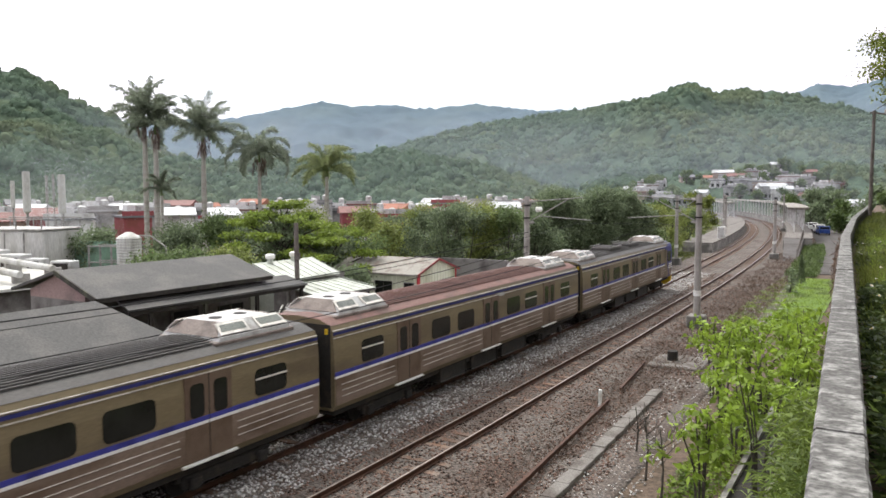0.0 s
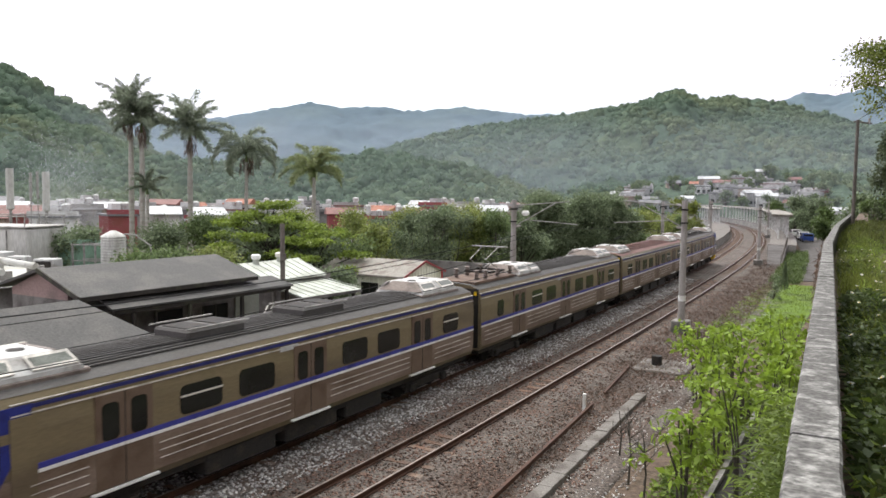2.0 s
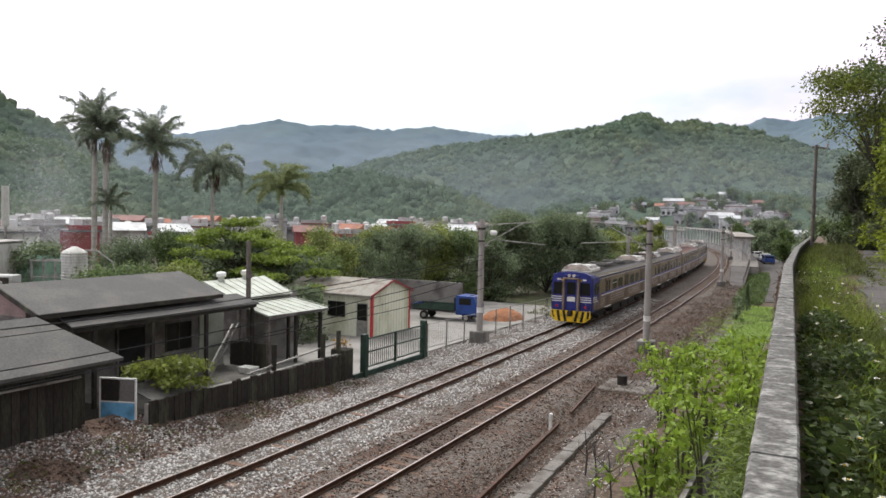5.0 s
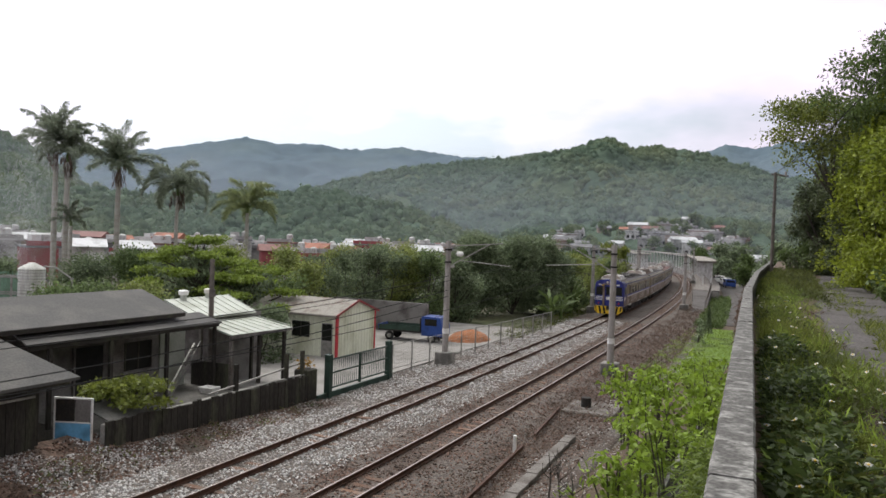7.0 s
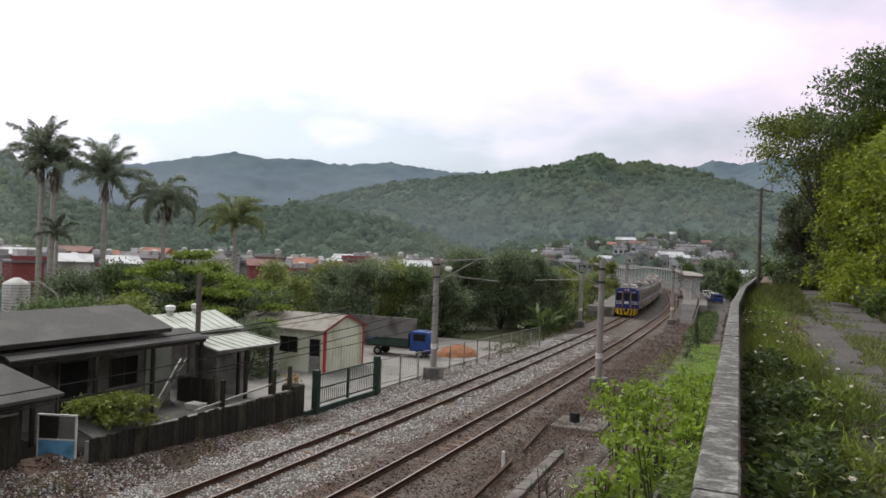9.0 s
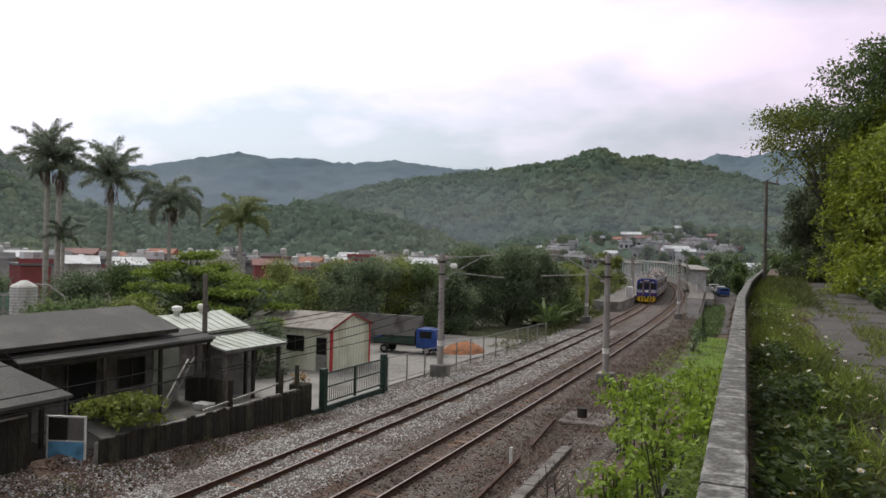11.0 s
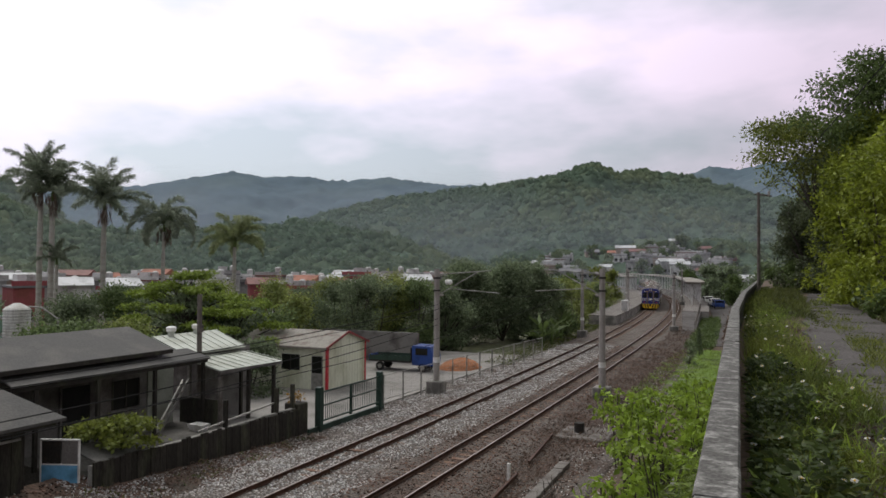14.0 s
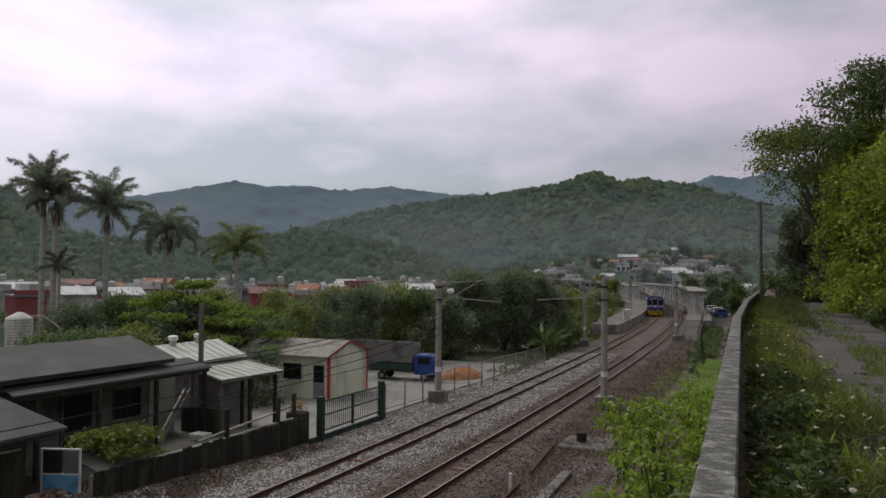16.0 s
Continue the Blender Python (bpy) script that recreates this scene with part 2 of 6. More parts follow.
m_shedroof = material("weathered_sheet_roof", (0.25, 0.235, 0.205), 0.75, 0, 0.25, 1.6, 14, 0.2, (0.16, 0.125, 0.105), 0.5)
m_red = material("red_trim", (0.50, 0.04, 0.055), 0.5, 0, 0.15, 2, 16, 0.05, (0.34, 0.05, 0.05), 0.4)
m_verge = material("faded_red_verge", (0.26, 0.055, 0.055), 0.6, 0, 0.2, 2, 16, 0.05, (0.17, 0.06, 0.055), 0.5)
m_green = material("green_painted_steel", (0.028, 0.055, 0.042), 0.55, 0, 0.2, 2, 20, 0.1)
m_fence = material("galvanised_fence", (0.33, 0.32, 0.30), 0.6, 0.4, 0.2, 2, 20, 0.1)
m_sky_blue = material("pale_blue_panel", (0.16, 0.42, 0.66), 0.6, 0, 0.12, 2, 16, 0.1)
m_truck = material("truck_blue", (0.025, 0.065, 0.25), 0.4, 0, 0.12, 2, 16, 0.05)
m_asphalt = material("worn_asphalt", (0.10, 0.09, 0.088), 0.92, 0, 0.4, 0.6, 14, 0.6, (0.052, 0.048, 0.040), 0.6)
m_yard = material("yard_concrete", (0.27, 0.255, 0.24), 0.9, 0, 0.2, 0.6, 14, 0.3, (0.19, 0.18, 0.165), 0.5)
m_forecourt = material("grimy_concrete", (0.16, 0.152, 0.14), 0.92, 0, 0.3, 0.8, 14, 0.4, (0.075, 0.072, 0.062), 0.5)
m_bark = material("grey_bark", (0.075, 0.065, 0.055), 0.9, 0, 0.25, 2, 14, 0.5)
m_palm_bark = material("pale_palm_trunk", (0.38, 0.37, 0.33), 0.85, 0, 0.2, 1, 8, 0.4, (0.29, 0.26, 0.225), 0.5, stretch=(0.4, 0.4, 2))


def leaf_material(name, color, second, amount=0.5, scale=0.6):
    return material(name, color, 0.55, 0, 0.2, scale, 5, 0.0, second, amount, island=0.45, spec=0.3, trans=0.4)


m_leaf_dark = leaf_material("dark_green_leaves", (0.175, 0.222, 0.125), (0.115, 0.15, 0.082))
m_leaf_mid = leaf_material("green_leaves", (0.105, 0.15, 0.046), (0.065, 0.10, 0.032))
m_leaf_bright = leaf_material("bright_green_leaves", (0.21, 0.29, 0.04), (0.105, 0.165, 0.026))
m_leaf_yellow = leaf_material("yellow_green_leaves", (0.17, 0.20, 0.04), (0.10, 0.13, 0.03))
m_leaf_layer = leaf_material("layered_green_leaves", (0.21, 0.28, 0.05), (0.12, 0.17, 0.034))
m_valley_mid = leaf_material("valley_green_leaves", (0.15, 0.205, 0.08), (0.095, 0.14, 0.055))
m_valley_yellow = leaf_material("valley_yellow_leaves", (0.25, 0.29, 0.085), (0.16, 0.20, 0.06))
m_sapling = leaf_material("sapling_leaves", (0.235, 0.335, 0.042), (0.10, 0.16, 0.022))
m_palm_leaf = leaf_material("palm_fronds", (0.25, 0.29, 0.21), (0.17, 0.20, 0.14))
m_leaf_lime = leaf_material("lime_green_leaves", (0.235, 0.285, 0.032), (0.125, 0.165, 0.025))
m_leaf_deep = leaf_material("deep_green_leaves", (0.085, 0.105, 0.05), (0.05, 0.065, 0.034))
m_crown = material("woodland_crowns", (0.120, 0.172, 0.120), 0.95, 0, 0.15, 0.014, 0.4, 0.0, (0.155, 0.192, 0.115), 0.5, island=0.11, trans=0.35, spec=0.05)
m_tankwhite = material("streaked_white_tank", (0.52, 0.52, 0.49), 0.7, 0, 0.18, 1.2, 14, 0.1, (0.36, 0.35, 0.31), 0.55, stretch=(1, 1, 0.2))
m_palm_yellow = leaf_material("yellowing_palm_fronds", (0.24, 0.28, 0.12), (0.15, 0.18, 0.08))
m_weed = leaf_material("weed_leaves", (0.105, 0.122, 0.028), (0.048, 0.064, 0.02))
m_weed_dark = leaf_material("dark_weed_leaves", (0.07, 0.10, 0.028), (0.03, 0.045, 0.016))
m_dry = leaf_material("dry_brush", (0.13, 0.088, 0.066), (0.085, 0.06, 0.046))
m_hill = material("forest_hill", (0.066, 0.097, 0.068), 0.9, 0, 0.25, 0.025, 0.20, 0.0, (0.088, 0.115, 0.066), 0.45, island=0.0, spec=0.05)
# paler and bluer than the near hills: distance haze painted into the colour
m_hill_far = material("hazed_far_ridge", (0.108, 0.148, 0.178), 0.9, 0, 0.10, 0.008, 0.035, 0.0, (0.128, 0.168, 0.182), 0.4, island=0.05, spec=0.0)


# ---- the railway line: how far it has swung to the left at y ----
X_LEFT, X_RIGHT = -14.54, -10.70


def swing(y):
    return -0.231e-3 * y * y - 1.985e-6 * max(0.0, y - 40) ** 3


def heading(y):
    return math.degrees(math.atan2(-(swing(y + 0.5) - swing(y - 0.5)), 1.0))


def strip(x_left, x_right, z0, z1, ys, bed=False):
    """A band that follows the line between two offsets."""
    m = M()
    m.rings([[(x_left + swing(y), y, z0), (x_right + swing(y), y, z0), (x_right + swing(y), y, z1), (x_left + swing(y), y, z1)] for y in ys])
    return m


def span(a, b, step):
    n = max(1, round((b - a) / step))
    return [a + (b - a) * i / n for i in range(n + 1)]


# ---- ground ----
part("ground", M().box(-2500, 2500, -60, 4000, -3.5, -0.55), m_ground)
tagged(bpy.data.objects["ground"], "flat green valley ground", "ground", kind="structure")
bed_v, bed_f = [], []
xs, ys = np.linspace(-19.5, -5.2, 62), np.concatenate([np.arange(-6, 60, 0.35), np.arange(60, 330, 2.0)])
for j, y in enumerate(ys):
    for i, x in enumerate(xs):
        k = min(abs(x - X_LEFT), abs(x - X_RIGHT))
        fade = max(0.0, min(1.0, (75 - y) / 20))
        z = -0.175 - 0.12 * max(0.0, min(1.0, (k - 1.5) / 1.2)) + fade * (0.06 * noise.noise((x * 0.9, y * 0.9, 0)) + 0.04 * noise.noise((x * 3, y * 3, 5)))
        bed_v.append((x + swing(y), y, z if 0 < i < len(xs) - 1 else -0.8))
n = len(xs)
bed_f = [(j * n + i, j * n + i + 1, (j + 1) * n + i + 1, (j + 1) * n + i) for j in range(len(ys) - 1) for i in range(n - 1)]
tagged(part("ballast_bed", (np.array(bed_v), np.array(bed_f)), m_ballast), "grey and rust-brown ballast under the tracks", "ballast", kind="structure")

# ---- rails and sleepers ----
RAIL_PROFILE = [(-0.065, -0.15), (0.065, -0.15), (0.065, -0.135), (0.012, -0.12), (0.012, -0.045), (0.036, -0.035), (0.036, -0.004), (0.03, 0.0), (-0.03, 0.0), (-0.036, -0.004), (-0.036, -0.035), (-0.012, -0.045), (-0.012, -0.12), (-0.065, -0.135)]
rail_ys = span(-6, 60, 3) + span(63, 330, 3)
sleeper_mesh = mesh_of("sleeper", M().prism([(-1.02, -0.30), (1.02, -0.30), (1.02, -0.165), (0.98, -0.15), (-0.98, -0.15), (-1.02, -0.165)], "y", -0.11, 0.11), m_sleeper)
for k, x0 in enumerate((X_LEFT, X_RIGHT)):
    track = thing("railway_track", "rusty narrow-gauge track with weathered sleepers" if k else "narrow-gauge track with rusty rails and pale sleepers", "railway track", "railway tracks", "structure")
    for side in (-0.56, 0.56):
        rail = part("rail", M().rings([[(x0 + side + u + swing(y), y, v) for u, v in RAIL_PROFILE] for y in rail_ys]), m_rail, track)
        part("rail_head", strip(x0 + side - 0.024, x0 + side + 0.024, -0.002, 0.003, rail_ys), m_railtop, rail, "worn shiny rail head")
    y = 6.0
    while y < 75:
        ob = part("sleeper", sleeper_mesh, None, track)
        ob.matrix_world = pose(x0 + swing(y), y + random.uniform(-0.03, 0.03), random.uniform(-0.06, -0.012), 0, 0, heading(y) + random.uniform(-1, 1))
        y += 0.62
    rest = M()
    while y < 300:
        rest.box(x0 - 1.0 + swing(y), x0 + 1.0 + swing(y), y - 0.1, y + 0.1, -0.3, -0.15)
        y += 0.62
    tagged(part("sleepers", rest, m_sleeper, track), kind="stuff")


def stones(name, label, count, place, size, mat):
    """Loose stones: squashed octahedra."""
    rng = np.random.default_rng(7)
    base = np.array([(1, 0, 0), (-1, 0, 0), (0, 1, 0), (0, -1, 0), (0, 0, 1), (0, 0, -1)], float)
    tri = np.array([(0, 2, 4), (2, 1, 4), (1, 3, 4), (3, 0, 4), (2, 0, 5), (1, 2, 5), (3, 1, 5), (0, 3, 5)])
    c = place(rng, count)
    s = rng.uniform(size[0], size[1], (count, 1, 1)) * rng.uniform(0.6, 1.3, (count, 6, 1))
    a = rng.uniform(0, 6.28, count)
    v = base[None] * s * np.array([1, 0.8, 0.6])
    x = v[:, :, 0] * np.cos(a)[:, None] - v[:, :, 1] * np.sin(a)[:, None]
    y = v[:, :, 0] * np.sin(a)[:, None] + v[:, :, 1] * np.cos(a)[:, None]
    v = np.stack([x, y, v[:, :, 2]], 2) + c[:, None, :]
    f = tri[None] + (np.arange(count) * 6)[:, None, None]
    return tagged(part(name, (v.reshape(-1, 3), f.reshape(-1, 3)), mat), label, "stones", kind="stuff")


def on_bed(rng, count, x0=-18.4, x1=-12.2):
    y = 7 + 62 * rng.random(count) ** 1.6
    x = rng.uniform(x0, x1, count)
    k = np.minimum(np.abs(x - X_LEFT), np.abs(x - X_RIGHT))
    z = -0.175 - 0.12 * np.clip((k - 1.5) / 1.2, 0, 1)
    z = z + np.array([0.06 * noise.noise((a * 0.9, b * 0.9, 0)) + 0.04 * noise.noise((a * 3, b * 3, 5)) for a, b in zip(x, y)])
    x = x + np.array([swing(q) for q in y])
    return np.stack([x, y, z + rng.uniform(-0.03, 0.012, count)], 1)


stones("ballast_stones", "loose pale grey ballast stones", 70000, lambda r, c: on_bed(r, c, -18.4, -12.2), (0.025, 0.065), m_stone)
stones("ballast_stones", "loose rusty brown ballast stones", 60000, lambda r, c: on_bed(r, c, -12.6, -6.0), (0.025, 0.065), m_stone_rust)
stones("gravel_patch", "pale gravel beside the cable trough", 7000, lambda r, c: on_bed(r, c, -7.4, -5.0), (0.02, 0.05), m_stone)

# ---- retaining wall and terrace on the right ----
WALL_TOP, ROAD_Z = 5.95, 5.33


def wall_x(y):
    return -0.14 - 0.047 * min(y, 20) - 0.027 * max(0, min(y, 34) - 20) - 0.008 * max(0, y - 34)


wall = thing("retaining_wall", "stained grey concrete retaining wall with lichen patches", "wall", kind="structure")
body = [[(wall_x(y) - 0.33, y, -0.7), (wall_x(y) + 0.18, y, -0.7), (wall_x(y) + 0.18, y, WALL_TOP - 0.12), (wall_x(y) + 0.012, y, WALL_TOP - 0.12)] for y in span(-4, 72, 1.0)]
part("wall_face", M().rings(body), m_concrete, wall)
# the coping's shade is put into this face as near-black colour
m_shade_face = material("shade_dark_concrete", (0.045, 0.045, 0.038), 0.9, 0, 0.35, 1.5, 20, 0.4, (0.025, 0.03, 0.02), 0.6)
part("inner_face", M().rings([[(wall_x(y) + 0.181, y, ROAD_Z - 0.2), (wall_x(y) + 0.188, y, ROAD_Z - 0.2), (wall_x(y) + 0.188, y, WALL_TOP - 0.14), (wall_x(y) + 0.181, y, WALL_TOP - 0.14)] for y in span(-4, 72, 2.0)]), m_shade_face, wall, "inner face coloured dark as shade under the coping")
y = -4.0
while y < 72:
    ln = 1.25 if y < 24 else 2.5
    rings = []
    lift = random.uniform(-0.006, 0.006)
    for k in range(7):
        q = y + 0.006 + (ln - 0.012) * k / 6
        a, b = 0.006 * noise.noise((q * 3.1, 3, 0)), 0.006 * noise.noise((q * 3.7, 9, 0))
        x, h = wall_x(q), WALL_TOP + lift + 0.006 * noise.noise((q * 2.5, 1, 4))
        rings.append([(x + a, q, h - 0.13), (x + 0.2 + b, q, h - 0.13), (x + 0.2 + b, q, h - 0.015), (x + 0.188 + b, q, h), (x + 0.012 + a, q, h), (x + a, q, h - 0.015)])
    part("coping", M().rings(rings), m_walltop, wall)
    y += ln
terrace = []
for y in span(-40, 140, 4):
    x = wall_x(y) + 0.191
    terrace.append([(x, y, -0.7), (90, y, -0.7), (90, y, 34), (30, y, 16), (6.5, y, 7.0), (4.0, y, 5.7), (3.1, y, ROAD_Z - 0.02), (x, y, ROAD_Z - 0.03)])
tagged(part("terrace", M().rings(terrace), m_earth), "earth terrace rising beside the lane", "ground", kind="structure")
road = []
for y in span(-20, 53, 1):
    bend = 0.0006 * max(0, y - 12) ** 2
    left = 0.62 + bend + 0.22 * noise.noise((0, y * 0.5, 2)) + 0.05 * noise.noise((0, y * 2, 2))
    road.append([(left, y, ROAD_Z - 0.1), (2.7 + bend * 0.5, y, ROAD_Z - 0.1), (2.7 + bend * 0.5, y, ROAD_Z + 0.05), (left + 1.2, y, ROAD_Z + 0.045), (left, y, ROAD_Z + 0.03)])
tagged(part("road", M().rings(road), m_asphalt), "worn grey asphalt lane with cracked edges", "road", kind="structure")

# ---- ground between the tracks and the wall ----
tagged(part("verge", strip(-6.2, -0.3, -0.9, -0.34, span(-6, 150, 2)), m_earth), "rusty bare earth verge", "ground", kind="structure")
tagged(part("lawn", M().rings([[(-8.0 - 0.02 * (y - 45), y, -0.4), (-3.4, y, -0.4), (-3.4, y, -0.30), (-8.0 - 0.02 * (y - 45), y, -0.30)] for y in span(43, 70, 1.5)]), m_grass), "short bright green lawn", "lawn", kind="structure")


def bank_z(x, y):
    """The bank climbs from the ballast to the hut's foot and dies away along the fence."""
    rise = 0.85 * max(0.08, min(1.0, (26.5 - y) / 10.5))
    return -0.33 + rise * max(0.0, (-16.9 - x) / 2.5) + 0.06 * noise.noise((x * 1.5, y * 1.5, 7))


dirt = M()
dirt.rings([[(-19.6 if y < 16.9 else -18.7, y, -0.9), (-16.6 + 0.5 * noise.noise((0, y * 0.6, 1)), y, -0.9)] + [(-16.7 - q * (2.9 if y < 16.9 else 2.0), y, bank_z(-16.7 - q * (2.9 if y < 16.9 else 2.0), y)) for q in (0, 0.17, 0.35, 0.5, 0.67, 0.83, 1)] for y in span(2, 27.0, 0.4)])
tagged(part("dirt_bank", dirt, material("red_brown_dirt", (0.13, 0.088, 0.068), 0.95, 0, 0.5, 1.2, 12, 0.7, (0.07, 0.06, 0.05), 0.6)), "reddish brown dirt bank below the hut", "dirt bank", kind="structure")


def on_bank(r, c, bare):
    """Stones over the bank, thinner where the earth lies bare."""
    x, y = r.uniform(-19.4, -16.5, 3 * c), r.uniform(7, 26.8, 3 * c)
    keep = np.array([(b < 16.6 or a > -18.5) and noise.noise((a * 0.8, b * 0.5, 2)) > bare for a, b in zip(x, y)])
    x, y = np.resize(x[keep], c), np.resize(y[keep], c)
    return np.stack([x, y, np.array([bank_z(a, b) for a, b in zip(x, y)]) + r.uniform(-0.025, 0.02, c)], 1)


stones("bank_gravel", "pale gravel spread over the dirt bank", 12000, lambda r, c: on_bank(r, c, -0.28), (0.025, 0.06), m_stone)
stones("bank_rubble", "reddish rubble on the dirt bank", 5000, lambda r, c: on_bank(r, c, -0.6), (0.03, 0.08), m_stone_rust)
gutter = thing("cable_trough", "pale concrete cable trough beside the track", "trough")
for i, y in enumerate(span(10, 27, 1.0)[:-1]):
    x = -6.65 - 0.035 * (y - 12)
    part("slab", M().box(x - 0.19, x + 0.19, y + 0.01, y + 0.98, -0.45, -0.17 + 0.03 * random.random(), 0.015), m_slab, gutter)
drain = thing("drain_ditch", "dark concrete drain along the foot of the wall", "drain", kind="structure")
for x in (-3.25, -2.35):
    part("drain_side", M().box(x - 0.07, x + 0.07, 6, 34, -0.8, -0.22), m_concrete, drain)
part("drain_bottom", M().box(-3.18, -2.42, 6, 34, -0.8, -0.335), m_dark, drain)
pit = thing("concrete_pit", "rough concrete slab with a dark round stub", "slab")
part("slab", M().box(-8.7, -6.5, 31.0, 33.4, -0.5, -0.18, 0.05), m_slab, pit)
part("stub", M().tube([(-7.9, 32.2, -0.2), (-7.9, 32.2, 0.22)], 0.22, 12), m_dark, pit, "dark stub")
old = thing("spare_rail", "rusty spare rail lying beside the track", "rail")
part("rail", M().bar((-7.55, 15, -0.16), (-8.15, 24.5, -0.12), 0.09, 0.12), m_rail, old)
old = thing("spare_rail", "short rusty spare rail on the ballast", "rail")
part("rail", M().bar((-8.3, 26.3, -0.15), (-8.75, 31.0, -0.12), 0.08, 0.1), m_rail, old)
peg = thing("marker_post", "small white marker post in the ballast", "marker")
part("post", M().box(-8.33, -8.23, 24.0, 24.1, -0.4, 0.35, 0.01), m_white, peg)


# ---- overhead line masts ----
def mast(x, y, top, arm, label):
    t = thing("catenary_mast", label, "mast", "overhead line masts", at=pose(x, y, 0))
    part("base", M().box(-0.45, 0.45, -0.45, 0.45, -0.6, 0.42, 0.05), m_concrete, t, "rough concrete footing")
    part("pole", M().tube([(0, 0, 0.3), (0, 0, top)], [0.19, 0.15], 14), m_pole, t, smooth=False)
    part("band", M().tube([(0, 0, 1.45), (0, 0, 1.75)], 0.195, 14), m_white, t, "white band")
    part("collar", M().tube([(0, 0, top - 0.55), (0, 0, top - 0.45)], 0.21, 14), m_dark, t)
    part("collar", M().tube([(0, 0, top - 1.25), (0, 0, top - 1.17)], 0.21, 14), m_dark, t)
    if arm:
        s = 1 if arm > 0 else -1
        part("stay_tube", M().tube([(0, 0, top - 0.3), (arm, 0.3, top - 0.05)], 0.03, 6), m_fence, t)
        part("cantilever_arm", M().tube([(0, 0, top - 1.5), (arm * 0.75, 0.2, top - 0.15)], 0.032, 6), m_fence, t)
        part("registration_arm", M().tube([(arm * 0.25, 0.1, top - 1.1), (arm * 1.15, 0.3, top - 1.3)], 0.028, 6), m_fence, t)
        for k in (-0.3, -1.5):
            part("insulator", M().tube([(s * 0.15, 0, top + k), (s * 0.28, 0.02, top + k + 0.03), (s * 0.42, 0.02, top + k + 0.06)], [0.05, 0.08, 0.05], 8), m_pole, t, "ribbed insulator")
    return t


lamp_mast = mast(-17.85, 39.05, 6.75, 3.2, "grey concrete mast with a cantilever arm")
part("floodlight", M().tube([(0.55, 0, 6.0), (0.6, 0, 6.03), (0.85, -0.05, 6.03), (0.95, -0.06, 6.0)], [0.06, 0.15, 0.15, 0.07], 10), m_white, lamp_mast, "white floodlight")
mast(-8.87, 41.2, 6.85, -3.4, "grey concrete mast with a white band")
mast(-18.58, 76.5, 6.6, 2.8, "grey concrete mast beside the fence")
mast(-10.85, 87.3, 6.2, -2.0, "grey concrete mast beside the platform")
mast(-21.5, 118, 6.6, 2.6, "grey concrete mast near the platform")
mast(-17.2, 150, 6.6, -2.4, "grey concrete mast on the platform")
mast(-29.5, 160, 6.6, 2.6, "grey concrete mast near the station")
up = thing("utility_pole", "tall dark utility pole beside the lane", "utility pole", at=pose(-1.2, 50, 0))
part("pole", M().tube([(0, 0, -0.5), (0.02, 0, 11.6)], [0.13, 0.09], 10), m_darkpole, up)
part("crossarm", M().bar((-0.2, 0, 11.5), (0.75, 0, 11.35), 0.09, 0.09), m_darkpole, up)
part("insulator", M().tube([(0.6, 0, 11.35), (0.6, 0, 11.65)], 0.06, 8), m_pole, up)
up = thing("utility_pole", "thin dark utility pole beside the tin roof", "utility pole", at=pose(-22.65, 25.2, 0))
part("pole", M().tube([(0, 0, -0.6), (-0.04, 0, 5.65)], [0.13, 0.10], 10), m_darkpole, up)
part("bracket", M().bar((-0.05, -0.1, 4.2), (0.25, -0.1, 4.2), 0.07, 0.3), m_darkpole, up)


# ---- the train ----
CAR_PITCH, CAR_LEN, HALF_W = 20.1, 19.45, 1.38
BOGIE = 6.7


def wheelset(t):
    for s in (-1, 1):
        bogie = part("bogie", M().box(-1.05, 1.05, s * BOGIE - 1.5, s * BOGIE + 1.5, 0.45, 0.72, 0.05).box(-1.12, -0.92, s * BOGIE - 1.35, s * BOGIE + 1.35, 0.3, 0.62, 0.04).box(0.92, 1.12, s * BOGIE - 1.35, s * BOGIE + 1.35, 0.3, 0.62, 0.04), m_dark, t)
        for e in (-1.05, 1.05):
            for x in (-0.56, 0.56):
                part("wheel", M().tube([(x - 0.065, s * BOGIE + e, 0.415), (x + 0.065, s * BOGIE + e, 0.415)], 0.41, 18), m_dark, bogie)
            for x in (-1.16, 1.16):
                part("axle_box", M().box(x - 0.08, x + 0.08, s * BOGIE + e - 0.16, s * BOGIE + e + 0.16, 0.27, 0.56, 0.03), m_dark, bogie)


def outline(h=3.42):
    """Half round body section, from lower left over the roof to lower right."""
    w = HALF_W
    pts = [(-w + 0.10, 0.86), (-w + 0.02, 1.0), (-w, 1.3), (-w, 2.6), (-w + 0.05, 3.08)]
    pts += [(-w + 0.13, 3.26), (-0.85, 3.42), (0, 3.48), (0.85, 3.42), (w - 0.13, 3.26)]
    return pts + [(-x, z) for x, z in reversed(pts[:5])]


def rounded(y0, y1, z0, z1, r=0.12):
    out = []
    for cy, cz, a0 in ((y1 - r, z1 - r, 0), (y0 + r, z1 - r, 90), (y0 + r, z0 + r, 180), (y1 - r, z0 + r, 270)):
        out += [(cy + r * math.cos(radians(a0 + k)), cz + r * math.sin(radians(a0 + k))) for k in (0, 30, 60, 90)]
    return out


